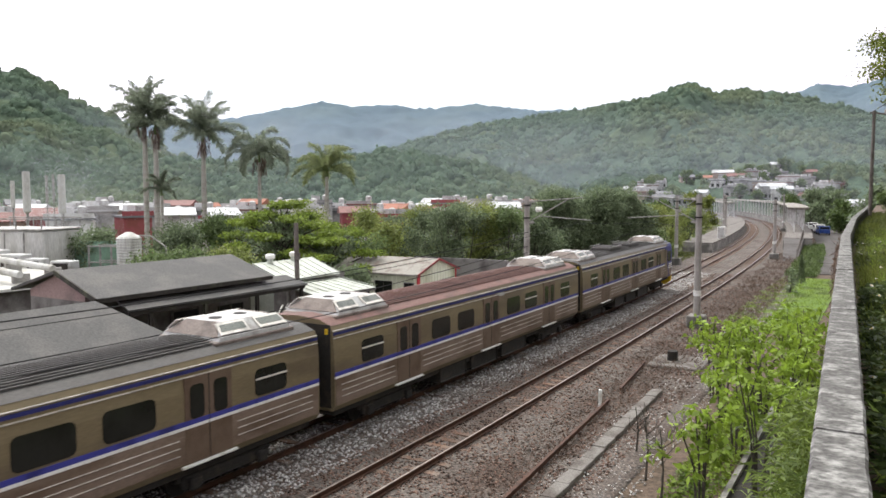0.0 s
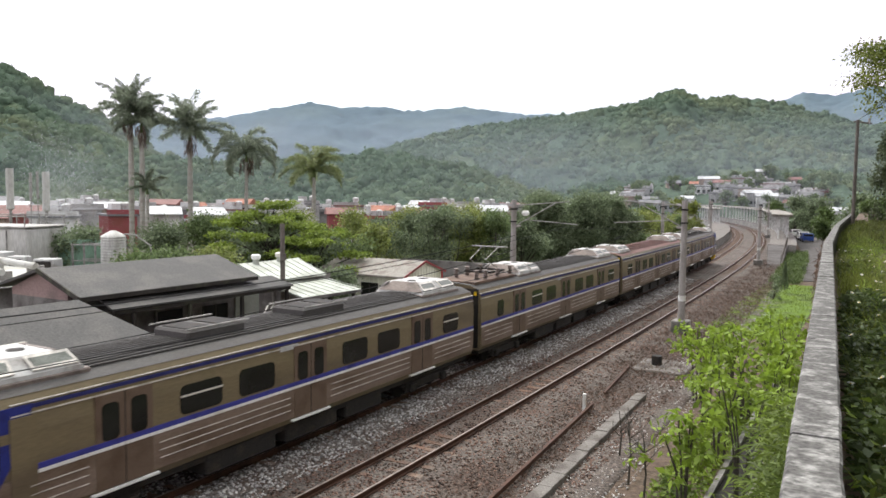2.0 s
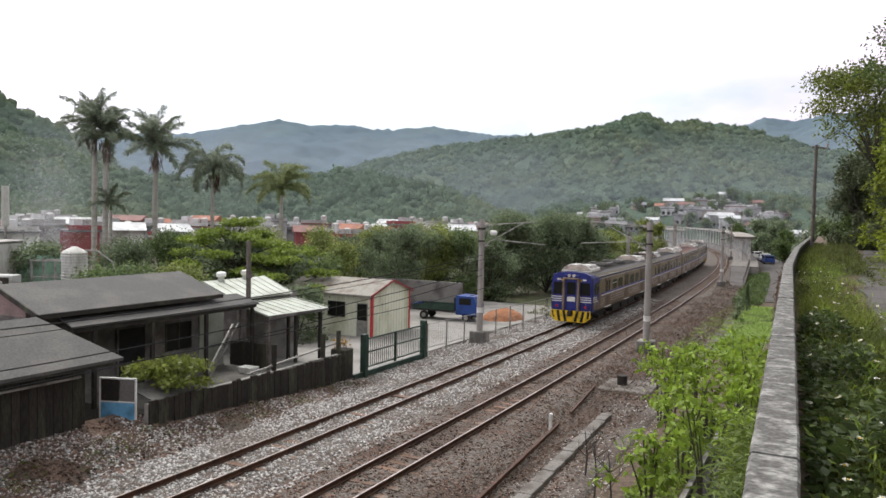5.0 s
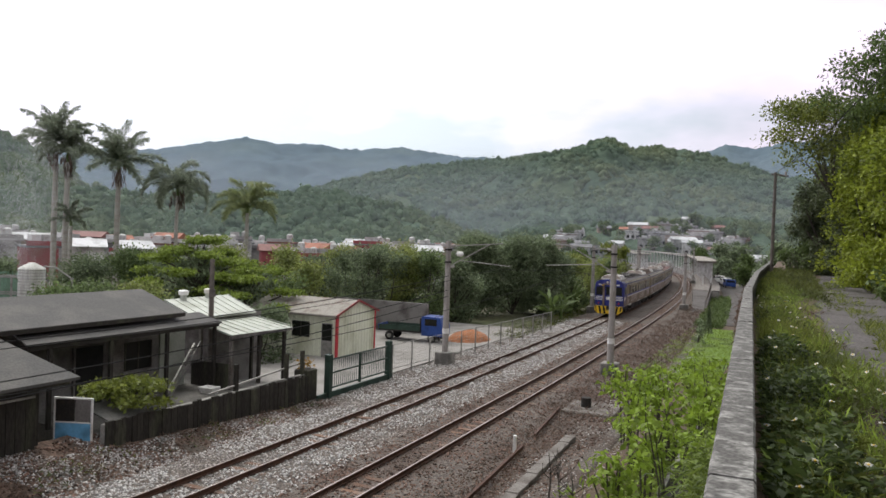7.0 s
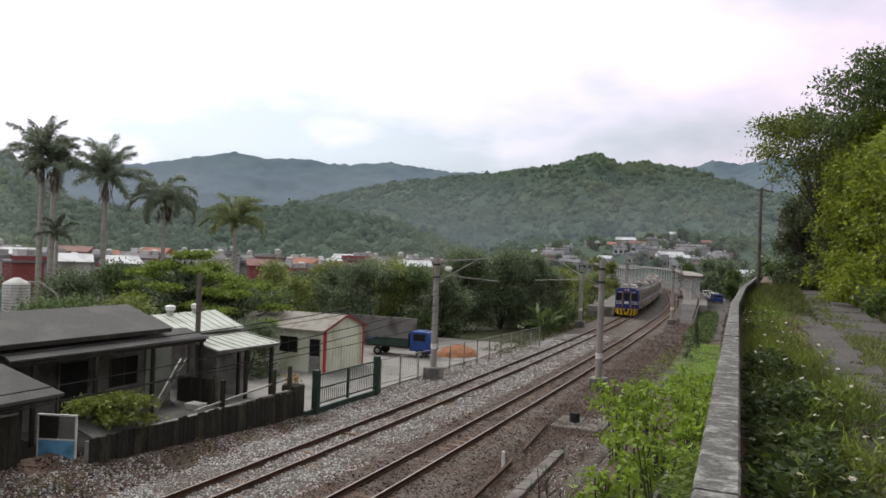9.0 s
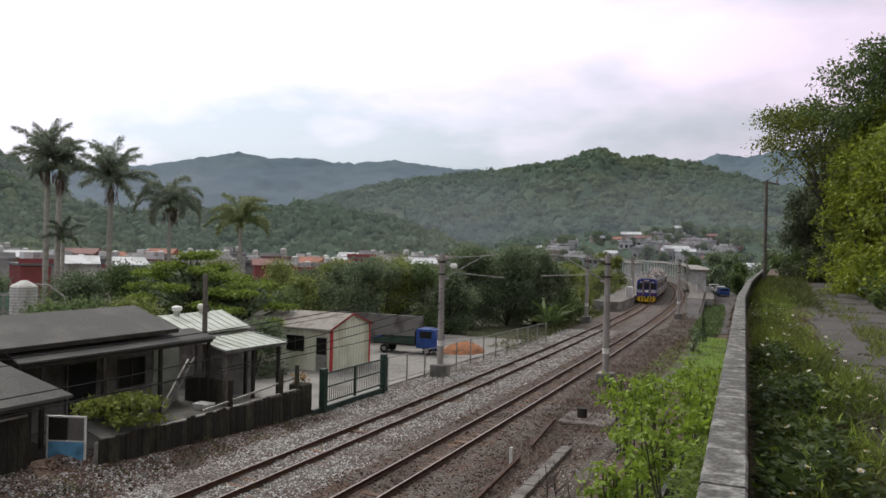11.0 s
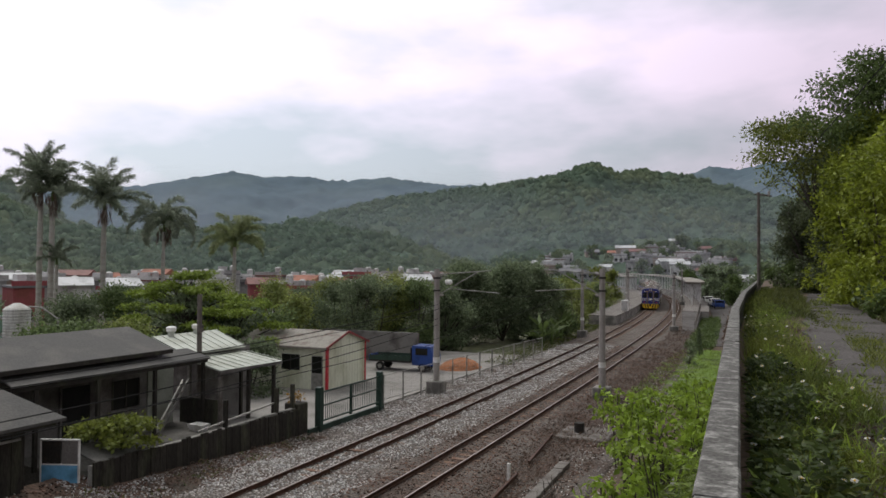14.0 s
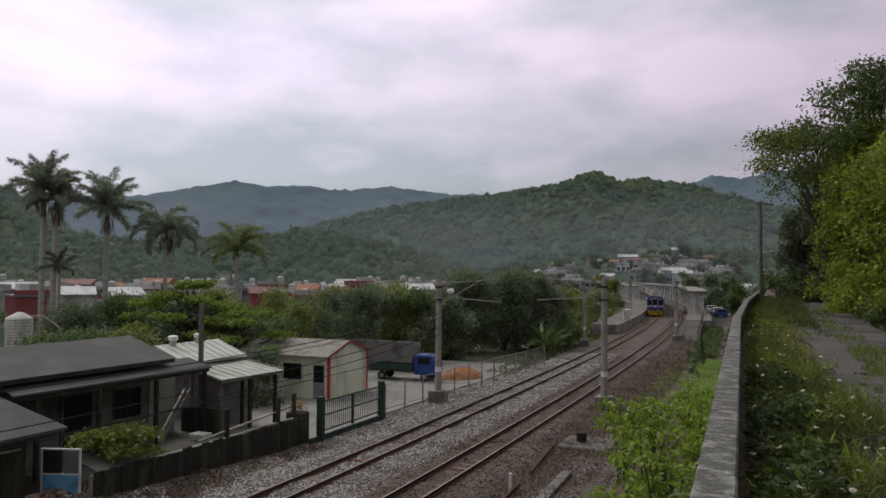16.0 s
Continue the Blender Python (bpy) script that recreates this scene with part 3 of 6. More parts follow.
def cooler(t, y, length, white=True):
    """A roof cooler with sloping ends and sides."""
    a, b, z = length / 2, length / 2 - 0.45, 3.42
    part("cooler_base", M().box(-1.02, 1.02, y - a - 0.1, y + a + 0.1, 3.26, 3.46, 0.03), m_ac_side, t)
    unit = part("cooler", M().rings([[(-1.0, y - a, z), (1.0, y - a, z), (1.0, y + a, z), (-1.0, y + a, z)], [(-0.98, y - a + 0.08, z + 0.12), (0.98, y - a + 0.08, z + 0.12), (0.98, y + a - 0.08, z + 0.12), (-0.98, y + a - 0.08, z + 0.12)], [(-0.62, y - b, z + 0.42), (0.62, y - b, z + 0.42), (0.62, y + b, z + 0.42), (-0.62, y + b, z + 0.42)]]), m_ac if white else m_ac_side, t, "off-white roof cooler")
    for s in (-1, 1):
        part("cooler_end", M().rings([[(-0.93, y + s * (a - 0.10), z + 0.10), (0.93, y + s * (a - 0.10), z + 0.10), (0.5, y + s * (b + 0.03), z + 0.42), (-0.5, y + s * (b + 0.03), z + 0.42)], [(-0.93, y + s * (a - 0.05), z + 0.12), (0.93, y + s * (a - 0.05), z + 0.12), (0.5, y + s * (b + 0.08), z + 0.43), (-0.5, y + s * (b + 0.08), z + 0.43)]]), m_ac_side, unit, "rusty grille")
        part("cooler_fan", M().tube([(0, y + s * 0.42, z + 0.415), (0, y + s * 0.42, z + 0.435)], 0.17, 14), m_dark, unit, "round dark fan")
        for k in (-0.5, 0.5):
            q = [(s * 0.95, y + k * length * 0.52 - 0.42 * length / 2 + 0.05, z + 0.16), (s * 0.95, y + k * length * 0.52 + 0.42 * length / 2 - 0.05, z + 0.16), (s * 0.66, y + k * length * 0.48 + 0.40 * length / 2 - 0.05, z + 0.40), (s * 0.66, y + k * length * 0.48 - 0.40 * length / 2 + 0.05, z + 0.40)]
            part("cooler_panel", M().rings([[(x, yy, zz) for x, yy, zz in q], [(x + s * 0.02, yy, zz + 0.02) for x, yy, zz in q]]), m_line, unit, "bright panel frame")
            q2 = [(q[0][0] * 0.75 + q[2][0] * 0.25 if i < 2 else q[0][0] * 0.2 + q[2][0] * 0.8, p[1] + (0.07 if i in (0, 3) else -0.07), q[0][2] * 0.78 + q[2][2] * 0.22 if i < 2 else q[0][2] * 0.2 + q[2][2] * 0.8) for i, p in enumerate(q)]
            part("cooler_louvre", M().rings([[(x + s * 0.01, yy, zz + 0.01) for x, yy, zz in q2], [(x + s * 0.03, yy, zz + 0.03) for x, yy, zz in q2]]), m_louvre, unit, "dark louvre")


def roof_fans(t, y):
    unit = part("roof_box", M().box(-0.62, 0.62, y - 0.95, y + 0.95, 3.44, 3.70, 0.06), m_roof_grey, t, "low grey roof box")
    for k in (-0.48, 0.48):
        part("roof_grille", M().box(-0.45, 0.45, y + k - 0.36, y + k + 0.36, 3.69, 3.725, 0.02), m_dark, unit)
    for x in (-0.66, 0.66):
        part("guard_rail", M().tube([(x, y - 1.0, 3.74), (x, y + 1.0, 3.74)], 0.025, 6), m_fence, unit)


def train_car(label, cab, roof, pantograph=False, fans=True):
    t = thing("train_car", label, "train car", "cars of the commuter train")
    a = CAR_LEN / 2
    sec = outline()
    sides = M()
    sides.rings([[(x, y, z) for x, z in sec] for y in (-a, -a + 0.05, a - 0.05, a)])
    body = part("body", sides, m_steel, t, "tan stainless steel body")
    low = M()
    for s in (-1, 1):
        low.box(s * (HALF_W + 0.002), s * (HALF_W + 0.012), -a + 0.06, a - 0.06, 1.03, 1.79)
    part("lower_panel", low, m_steel_low, body, "brownish lower panel")
    cap = [p for p in sec if p[1] > 3.15]
    cap = [(x * 1.006, z + 0.012) for x, z in cap]
    part("roof", M().prism(cap, "y", -a + 0.02, a - 0.02), roof, t)
    for x in [-0.9 + 0.15 * k for k in range(13)]:
        part("roof_rib", M().box(x - 0.018, x + 0.018, -a + 2.6, a - 2.6, 3.49 - 0.083 * x * x, 3.525 - 0.083 * x * x), roof, t)
    doors = (-5.9, 0.0, 5.9)
    for s in (-1, 1):
        w = s * HALF_W
        for z0, z1, m, nm in ((1.86, 1.97, m_stripe_blue, "blue_stripe"), (1.79, 1.86, m_white, "white_stripe"), (3.015, 3.09, m_stripe_navy, "blue_stripe"), (2.92, 2.945, m_line, "steel_line"), (3.125, 3.145, m_line, "steel_line")):
            lean = 0.05 * max(0, (z0 - 2.6) / 0.52)
            part(nm, M().box(w - s * (lean + 0.02), w - s * (lean - 0.022), -a + 0.02 if not cab else -a + 1.5, a - 0.02, z0, z1), m, body)
        for z in (1.24, 1.41, 1.58):
            cuts = [-a + (1.8 if cab else 0.3)] + [v for d in doors for v in (d - 0.85, d + 0.85)] + [a - 0.3]
            for k in range(0, len(cuts), 2):
                if cuts[k + 1] - cuts[k] > 0.3:
                    part("steel_rib", M().box(w, w + s * 0.03, cuts[k], cuts[k + 1], z, z + 0.014), m_line, body)
        for d in doors:
            door = part("door", M().box(w - s * 0.03, w + s * 0.018, d - 0.68, d + 0.68, 1.0, 2.92), m_door, t, "brown double sliding door")
            part("door_gap", M().box(w, w + s * 0.022, d - 0.012, d + 0.012, 1.0, 2.92), m_dark, door)
            part("door_sill", M().box(w - s * 0.02, w + s * 0.07, d - 0.8, d + 0.8, 0.93, 0.975), m_white, door, "white step edge")
            for k in (-0.34, 0.34):
                part("door_window", M().prism(rounded(d + k - 0.20, d + k + 0.20, 1.98, 2.74, 0.1), "x", w, w + s * 0.026), m_glass, door)
        spots = [(-3.85, 0.62), (-2.05, 0.62), (2.05, 0.62), (3.85, 0.62), (7.9, 0.55)] + ([] if cab else [(-7.9, 0.3 if pantograph else 0.55)])
        for k, (y, h) in enumerate(spots):
            win = part("window", M().prism(rounded(y - h, y + h, 2.02, 2.68, 0.14), "x", w - s * 0.02, w + s * 0.014), m_glass, t, "dark rounded window")
            if k in (0, 4) or (k == 5 and not pantograph):
                part("window_bar", M().box(w + s * 0.01, w + s * 0.03, y - h, y + h, 2.42, 2.46), m_line, win)
        part("sign_plate", M().box(w - s * 0.06, w + s * 0.0, -1.2, -0.5, 2.86, 2.98), m_ac, t, "small destination plate")
        for y0, y1 in ((-3.6, -1.2), (-0.8, 1.4), (1.8, 3.7)):
            part("equipment_box", M().box(s * 0.55, s * 1.22, y0, y1, 0.32, 0.84, 0.04), m_dark, t)
    part("underframe", M().box(-1.2, 1.2, -a + 0.2, a - 0.2, 0.66, 0.90, 0.04), m_dark, t)
    wheelset(t)
    for s in ((1,) if cab else (-1, 1)):
        part("gangway", M().box(-0.55, 0.55, s * a - 0.02, s * (a + 0.3), 1.0, 3.2, 0.03) if s > 0 else M().box(-0.55, 0.55, -a - 0.3, -a + 0.02, 1.0, 3.2, 0.03), m_black, t, "black gangway bellows")
        for x in (-1.12, 1.12):
            part("marker_lamp", M().box(x - 0.07, x + 0.07, min(s * (a - 0.12), s * (a + 0.03)), max(s * (a - 0.12), s * (a + 0.03)), 3.02, 3.2, 0.02), m_yellow, t, "orange marker lamp")
        part("end_wall", M().box(-1.25, 1.25, min(s * a, s * (a + 0.02)), max(s * a, s * (a + 0.02)), 0.95, 3.3), m_dark, t)
    for y in ((-a + (5.9 if pantograph else 2.1), a - 1.9) if not cab else (-a + 2.0, a - 1.9)):
        cooler(t, y, 2.5)
    if fans:
        roof_fans(t, -2.6), roof_fans(t, 1.6)
    if pantograph:
        base = part("pantograph", M().bar((-0.6, -7.3, 3.72), (0.6, -7.3, 3.72), 0.08, 0.08).bar((-0.6, -5.9, 3.72), (0.6, -5.9, 3.72), 0.08, 0.08).bar((-0.6, -7.3, 3.72), (-0.6, -5.9, 3.72), 0.08, 0.08).bar((0.6, -7.3, 3.72), (0.6, -5.9, 3.72), 0.08, 0.08), m_dark, t, "dark pantograph frame")
        for x in (-0.5, 0.5):
            part("pantograph_arm", M().tube([(x, -6.0, 3.74), (x * 0.7, -7.3, 4.25), (x * 0.8, -6.1, 4.72)], 0.025, 6), m_fence, base, "thin raised arm")
        part("pantograph_head", M().bar((-0.85, -6.1, 4.74), (0.85, -6.1, 4.74), 0.18, 0.04), m_fence, base)
        part("rusty_roof_plate", M().box(-0.95, 0.95, -a + 0.3, -a + 4.3, 3.42, 3.52), m_rust, t, "rusty roof plate")
        for k, (x, y) in enumerate(((0.55, -8.5), (0.75, -8.1), (-0.5, -8.3), (0.8, -7.0), (0.7, -5.5), (-0.6, -7.1), (-0.6, -5.8))):
            pts, rad = [], []
            for q in range(5):
                pts += [(x, y, 3.5 + q * 0.09), (x, y, 3.53 + q * 0.09), (x, y, 3.56 + q * 0.09)]
                rad += [0.07, 0.13, 0.07]
            part("roof_insulator", M().tube(pts, rad, 10), m_ac_side, base, "ribbed brown insulator")
    if cab:
        e = -a
        nose = part("cab", M().rings([[(x * k, y, z if z > 3.2 else z) for x, z in sec] for k, y in ((0.965, e - 0.28), (1.0, e - 0.12), (1.008, e), (1.008, e + 0.9))]), m_blue, t, "blue cab front")
        for s in (-1, 1):
            w = s * HALF_W * 1.008
            part("cab_flank", M().rings([[(w - s * 0.01, e + 0.85, 0.95), (w - s * 0.01, e + 1.15, 1.6), (w - s * 0.01, e + 1.75, 2.5), (w - s * 0.05, e + 1.9, 3.1), (w - s * 0.05, e + 0.85, 3.1)], [(w + s * 0.015, e + 0.85, 0.95), (w + s * 0.015, e + 1.15, 1.6), (w + s * 0.015, e + 1.75, 2.5), (w - s * 0.03, e + 1.9, 3.1), (w - s * 0.03, e + 0.85, 3.1)]]), m_blue, nose, "blue slanted flank")
            part("cab_window", M().prism(rounded(e + 0.25, e + 1.25, 2.0, 2.75, 0.08), "x", w, w + s * 0.02), m_glass, nose)
            part("cab_door", M().box(w - s * 0.02, w + s * 0.016, e + 1.45, e + 1.95, 1.0, 2.9), m_steel, nose)
            for k, z in enumerate((1.52, 1.66, 1.80)):
                part("white_stripe", M().box(w, w + s * 0.024, e - 0.1, e + 1.0 - 0.12 * k, z, z + 0.055), m_white, nose)
                part("white_stripe", M().box(s * 0.58, s * 1.30, e - 0.305, e - 0.275, z, z + 0.055), m_white, nose)
            part("windscreen", M().prism([(s * 0.60, 1.98), (s * 1.22, 1.98), (s * 1.20, 2.78), (s * 0.60, 2.78)], "y", e - 0.31, e - 0.27), m_glass, nose, "dark cab windscreen")
            part("gangway_frame", M().box(s * 0.40 if s > 0 else -0.56, 0.56 if s > 0 else -0.40, e - 0.52, e - 0.2, 0.92, 2.98, 0.03), m_steel_low, nose, "brown gangway frame")
            lamp = part("lamp_housing", M().tube([(s * 0.95, e - 0.34, 1.22), (s * 0.95, e - 0.2, 1.22)], 0.13, 14), m_blue, nose)
            part("tail_lamp", M().tube([(s * 0.95, e - 0.36, 1.22), (s * 0.95, e - 0.33, 1.22)], 0.08, 14), m_lampred, lamp, "red tail lamp")
            part("head_lamp", M().tube([(s * 0.16, e - 0.42, 3.22), (s * 0.16, e - 0.2, 3.22)], 0.10, 12), m_line, nose, "round headlamp")
            part("side_lamp", M().box(s * 0.85 - 0.12, s * 0.85 + 0.12, e - 0.32, e - 0.27, 2.92, 3.02), m_white, nose)
            part("emblem", M().tube([(s * 0.62, e - 0.32, 2.92), (s * 0.62, e - 0.27, 2.92)], 0.07, 10), m_yellow, nose)
        part("gangway_frame", M().box(-0.56, 0.56, e - 0.5, e - 0.2, 2.98, 3.08, 0.02), m_steel_low, nose)
        gd = part("gangway_door", M().box(-0.40, 0.40, e - 0.36, e - 0.27, 1.0, 2.98), m_blue, nose, "blue recessed gangway door")
        part("door_window", M().prism(rounded(-0.28, 0.28, 2.0, 2.8, 0.06), "y", e - 0.375, e - 0.355), m_glass, gd)
        part("number_board", M().box(-0.26, 0.26, e - 0.385, e - 0.355, 1.55, 1.85), m_white, gd, "white board")
        part("cab_brow", M().box(-0.5, 0.5, e - 0.36, e + 0.2, 3.12, 3.30, 0.04), m_blue, nose)
        skirt = [(-1.30, 0.95), (-1.30, 0.5), (-0.95, 0.22), (0.95, 0.22), (1.30, 0.5), (1.30, 0.95)]
        plow = part("snowplough", M().prism(skirt, "y", e - 0.42, e - 0.25), m_yellow, t, "yellow and black striped skirt")
        for x in (-1.12, -0.72, -0.32, 0.32, 0.72, 1.12):
            s = 1 if x > 0 else -1
            z0 = 0.25 if abs(x) < 0.95 else 0.48
            part("black_stripe", M().prism([(x - 0.09, z0), (x + 0.09, z0), (x + 0.09 + s * 0.14, 0.93), (x - 0.09 + s * 0.14, 0.93)] if abs(x) < 1.1 else [(x - 0.05, z0), (x + 0.09, z0), (x + 0.15 * s, 0.93), (x - 0.02, 0.93)], "y", e - 0.432, e - 0.41), m_black, plow)
        part("coupler", M().box(-0.15, 0.15, e - 0.75, e - 0.3, 0.62, 0.98, 0.04), m_dark, t)
    return t


car_tail = train_car("rear commuter car with a blue cab and a yellow striped skirt", True, m_roof_grey, fans=True)
car_third = train_car("tan steel commuter car with a pantograph on its grey roof", False, m_roof_grey, pantograph=True, fans=False)
car_second = train_car("tan steel commuter car with a reddish brown roof", False, m_roof_red, fans=False)
car_head = copy_thing(car_tail, pose(0, 75, 0, 0, 0, 180))
tagged(car_head, "leading commuter car with a blue cab")
# seconds and how far the rear end of the train has come along the line
TRAIN = [(0, -24.5), (0.5, -17.4), (1.0, -9.3), (1.5, -2.05), (2.0, 5.65), (2.5, 12.9), (3.0, 20.0), (3.5, 26.75), (4.25, 36.8), (5.0, 47.0), (6.0, 59.6), (6.5, 65.6), (7.0, 71.4), (7.5, 76.8), (8.0, 82.0), (8.5, 87.0), (9.0, 91.8),
         (10.0, 100.6), (11.0, 108.4), (11.5, 112.0), (12.0, 115.4), (12.5, 118.5), (13.0, 121.3), (13.5, 123.9), (14.0, 126.4), (14.5, 128.8), (15.0, 131.1), (15.5, 133.3), (16.0, 135.3)]


def car_pose(y, turn):
    ya, yb = y - BOGIE, y + BOGIE
    xa, xb = X_LEFT + swing(ya), X_LEFT + swing(yb)
    return pose((xa + xb) / 2, y, 0, 0, 0, math.degrees(math.atan2(xa - xb, yb - ya)) + turn)


def smoke_pose(t, rise, aside):
    """Smoke climbs, drifts to the right and is blown back by a gust."""
    z = rise + 0.5 * t
    x, y = polar(-57.6 + aside * 0.4 + (0.5 * t if t < 7 else 3.5 - 0.95 * (t - 7)), 58 + 0.3 * max(z, 0))
    return pose(x, y, z)


def motions():
    for puff, rise, aside in SMOKE:
        walk(puff, [(t, smoke_pose(t, rise, aside)) for t in range(17)])
    for k, (car, turn) in enumerate(((car_tail, 0), (car_third, 0), (car_second, 180), (car_head, 180))):
        walk(car, [(t, car_pose(d + 0.4 + CAR_LEN / 2 + k * CAR_PITCH, turn)) for t, d in TRAIN])


# ---- yard on the left ----
tagged(part("yard", M().box(-34, -18.75, 26.8, 58, -0.8, -0.22), m_yard), "pale worn concrete yard", "yard", kind="structure")
tagged(part("house_plinth", M().box(-30, -18.87, 17.0, 26.7, -0.8, 0.30), m_forecourt), "grey paved forecourt behind the board fence", "pavement", kind="structure")


def gable_house():
    t = thing("house", "low house with a dark tarred gable roof and lean-to eave", "house")
    y0, y1 = 15.2, 23.2
    wall = part("wall", M().box(-26.6, -23.4, y0 + 0.25, y1 - 0.2, 0.3, 3.3), m_wallgrey, t)
    part("gable", M().prism([(-26.6, 3.3), (-23.4, 3.3), (-23.4, 3.55), (-25.0, 4.15), (-26.6, 3.55)], "y", y0 + 0.25, y0 + 0.4), m_pink, wall, "pinkish plaster gable")
    part("gable", M().prism([(-26.6, 3.3), (-23.4, 3.3), (-23.4, 3.55), (-25.0, 4.15), (-26.6, 3.55)], "y", y1 - 0.4, y1 - 0.25), m_pink, wall)
    part("roof", M().slab([(-24.65, y0, 4.34), (-24.65, y1, 4.34), (-21.95, y1 - 0.3, 3.58), (-21.95, y0 - 0.3, 3.58)], 0.10), m_tar, t, "dark tarred roof slope")
    part("roof", M().slab([(-27.4, y0, 3.58), (-27.4, y1, 3.58), (-24.65, y1, 4.34), (-24.65, y0, 4.34)], 0.10), m_tar, t)
    part("fascia", M().box(-22.0, -21.93, y0 - 0.3, y1 - 0.3, 3.42, 3.56), m_wood, t)
    part("verge_board", M().bar((-24.65, y0 - 0.04, 4.28), (-21.95, y0 - 0.34, 3.52), 0.05, 0.16), m_wood, t)
    part("lean_to", M().slab([(-22.7, y0 + 0.8, 3.46), (-22.7, y1 + 1.3, 3.42), (-21.45, y1 + 1.3, 3.10), (-21.45, y0 + 0.5, 3.14)], 0.06), m_tar, t, "grey lean-to roof")
    part("eave_beam", M().box(-21.6, -21.5, y0 + 0.6, y1 + 1.2, 2.92, 3.05), m_wood, t)
    for y in (16.6, 19.0, 21.6, 24.2):
        part("post", M().box(-21.62, -21.5, y - 0.06, y + 0.06, 0.3, 2.95), m_wood, t)
    for y, h0, h1, wd in ((17.0, 1.3, 2.3, 0.9), (21.9, 1.3, 2.4, 1.3)):
        win = part("window", M().box(-23.42, -23.36, y - wd / 2, y + wd / 2, h0, h1), m_glass, t)
        for e in (-wd / 2, 0, wd / 2):
            part("window_frame", M().box(-23.38, -23.33, y + e - 0.03, y + e + 0.03, h0, h1), m_wood, win)
    # a solid black panel stands in for the shade inside the doorway
    door = part("door", M().box(-23.42, -23.34, 19.0, 20.2, 0.3, 2.45), m_black, t, "black panel for the shade inside an open doorway")
    part("door_jamb", M().box(-23.40, -23.31, 18.92, 19.0, 0.3, 2.5), m_wallgrey, door)
    part("door_jamb", M().box(-23.40, -23.31, 20.2, 20.28, 0.3, 2.5), m_wallgrey, door)
    part("side_panel", M().box(-23.40, -23.33, 23.0, 24.4, 0.3, 2.8), m_tin, t, "pale greenish panel")
    part("wall_panel", M().box(-23.41, -23.35, 20.5, 21.2, 0.4, 2.6), m_slab, t, "grey plaster pier")


def board_hut():
    t = thing("house", "low hut with a broad dark roof and blackened board wall", "house")
    y0, y1 = 3.0, 15.2
    part("roof", M().slab([(-21.6, y0, 3.58), (-21.6, y1 - 0.6, 3.58), (-18.75, y1 + 0.25, 2.50), (-18.75, y0, 2.50)], 0.09), m_tar, t, "dark grey tarred roof slope")
    part("roof", M().slab([(-24.6, y0, 2.5), (-24.6, y1 - 0.8, 2.5), (-21.6, y1 - 0.6, 3.58), (-21.6, y0, 3.58)], 0.09), m_tar, t)
    part("wall", M().box(-24.2, -19.5, y0 + 0.2, y1 - 0.5, -0.3, 2.45), m_wood, t)
    part("gable", M().prism([(-24.2, 2.45), (-19.5, 2.45), (-21.6, 3.45)], "y", y1 - 0.9, y1 - 0.75), m_wood, t)
    part("rail", M().bar((-19.28, 6, 2.06), (-19.28, 14.4, 2.04), 0.07, 0.07), m_fence, t, "pale horizontal rail")
    y = 5.0
    while y < 14.5:
        wd = random.uniform(0.22, 0.34)
        part("board", M().box(-19.46 - random.uniform(0, 0.03), -19.36, y, y + wd - 0.02, -0.3, 2.3 + random.uniform(-0.06, 0.05)), m_wood, t)
        y += wd
    part("eave_beam", M().box(-18.95, -18.87, y0, y1, 2.3, 2.4), m_wood, t)


def board_fence():
    t = thing("board_fence", "blackened uneven board fence with pale streaks", "fence")
    y = 16.3
    while y < 26.6:
        wd = random.uniform(0.16, 0.34)
        h = 0.98 + random.uniform(-0.05, 0.06) - 0.012 * (y - 16)
        x = -18.62 + random.uniform(-0.02, 0.02)
        part("board", M().box(x - 0.05, x + 0.04, y, y + wd - 0.012, -0.42, h, 0.008), m_wood, t)
        y += wd
    part("back_wall", M().box(-18.85, -18.68, 16.3, 26.6, -0.5, 0.9), m_concrete, t)
    part("top_rail", M().bar((-18.75, 20.8, 1.02), (-18.9, 26.4, 1.35), 0.06, 0.06), m_fence, t, "pale handrail")
    for y in (22.3, 25.4, 26.5):
        part("post", M().box(-18.84, -18.70, y - 0.07, y + 0.07, 0.3, 1.9), m_wood, t)


gable_house(), board_hut(), board_fence()
gate = thing("screen_door", "white framed door with a pale blue lower panel", "door")
gm = pose(-19.46, 15.83, 0.44, 0, 0, -68)
gate.matrix_world = gm
part("frame", M().box(-0.03, 0.03, -0.60, -0.55, 0, 1.28).box(-0.03, 0.03, 0.55, 0.60, 0, 1.28).box(-0.03, 0.03, -0.60, 0.60, 1.24, 1.29).box(-0.025, 0.025, -0.56, 0.56, 0.52, 0.56), m_white, gate)
part("lower_panel", M().box(-0.015, 0.02, -0.55, 0.55, 0.0, 0.52), m_sky_blue, gate, "pale blue panel")
part("screen", M().box(-0.012, 0.012, -0.55, 0.02, 0.56, 1.24), m_dark, gate)
part("screen", M().box(-0.012, 0.012, 0.06, 0.55, 0.56, 1.24), m_wallgrey, gate)
sheet = thing("cover_sheet", "dark sagging sheet laid over the end of the fence", "sheet")
part("sheet", M().slab([(-20.0, 16.5, 1.30), (-19.8, 18.8, 1.22), (-18.66, 18.5, 1.02), (-18.6, 16.45, 0.98)], 0.05), m_tar, sheet)
for y in (16.7, 18.4):
    part("leg", M().bar((-19.8, y, 0.25), (-19.8, y, 1.2), 0.08, 0.08), m_wood, sheet)


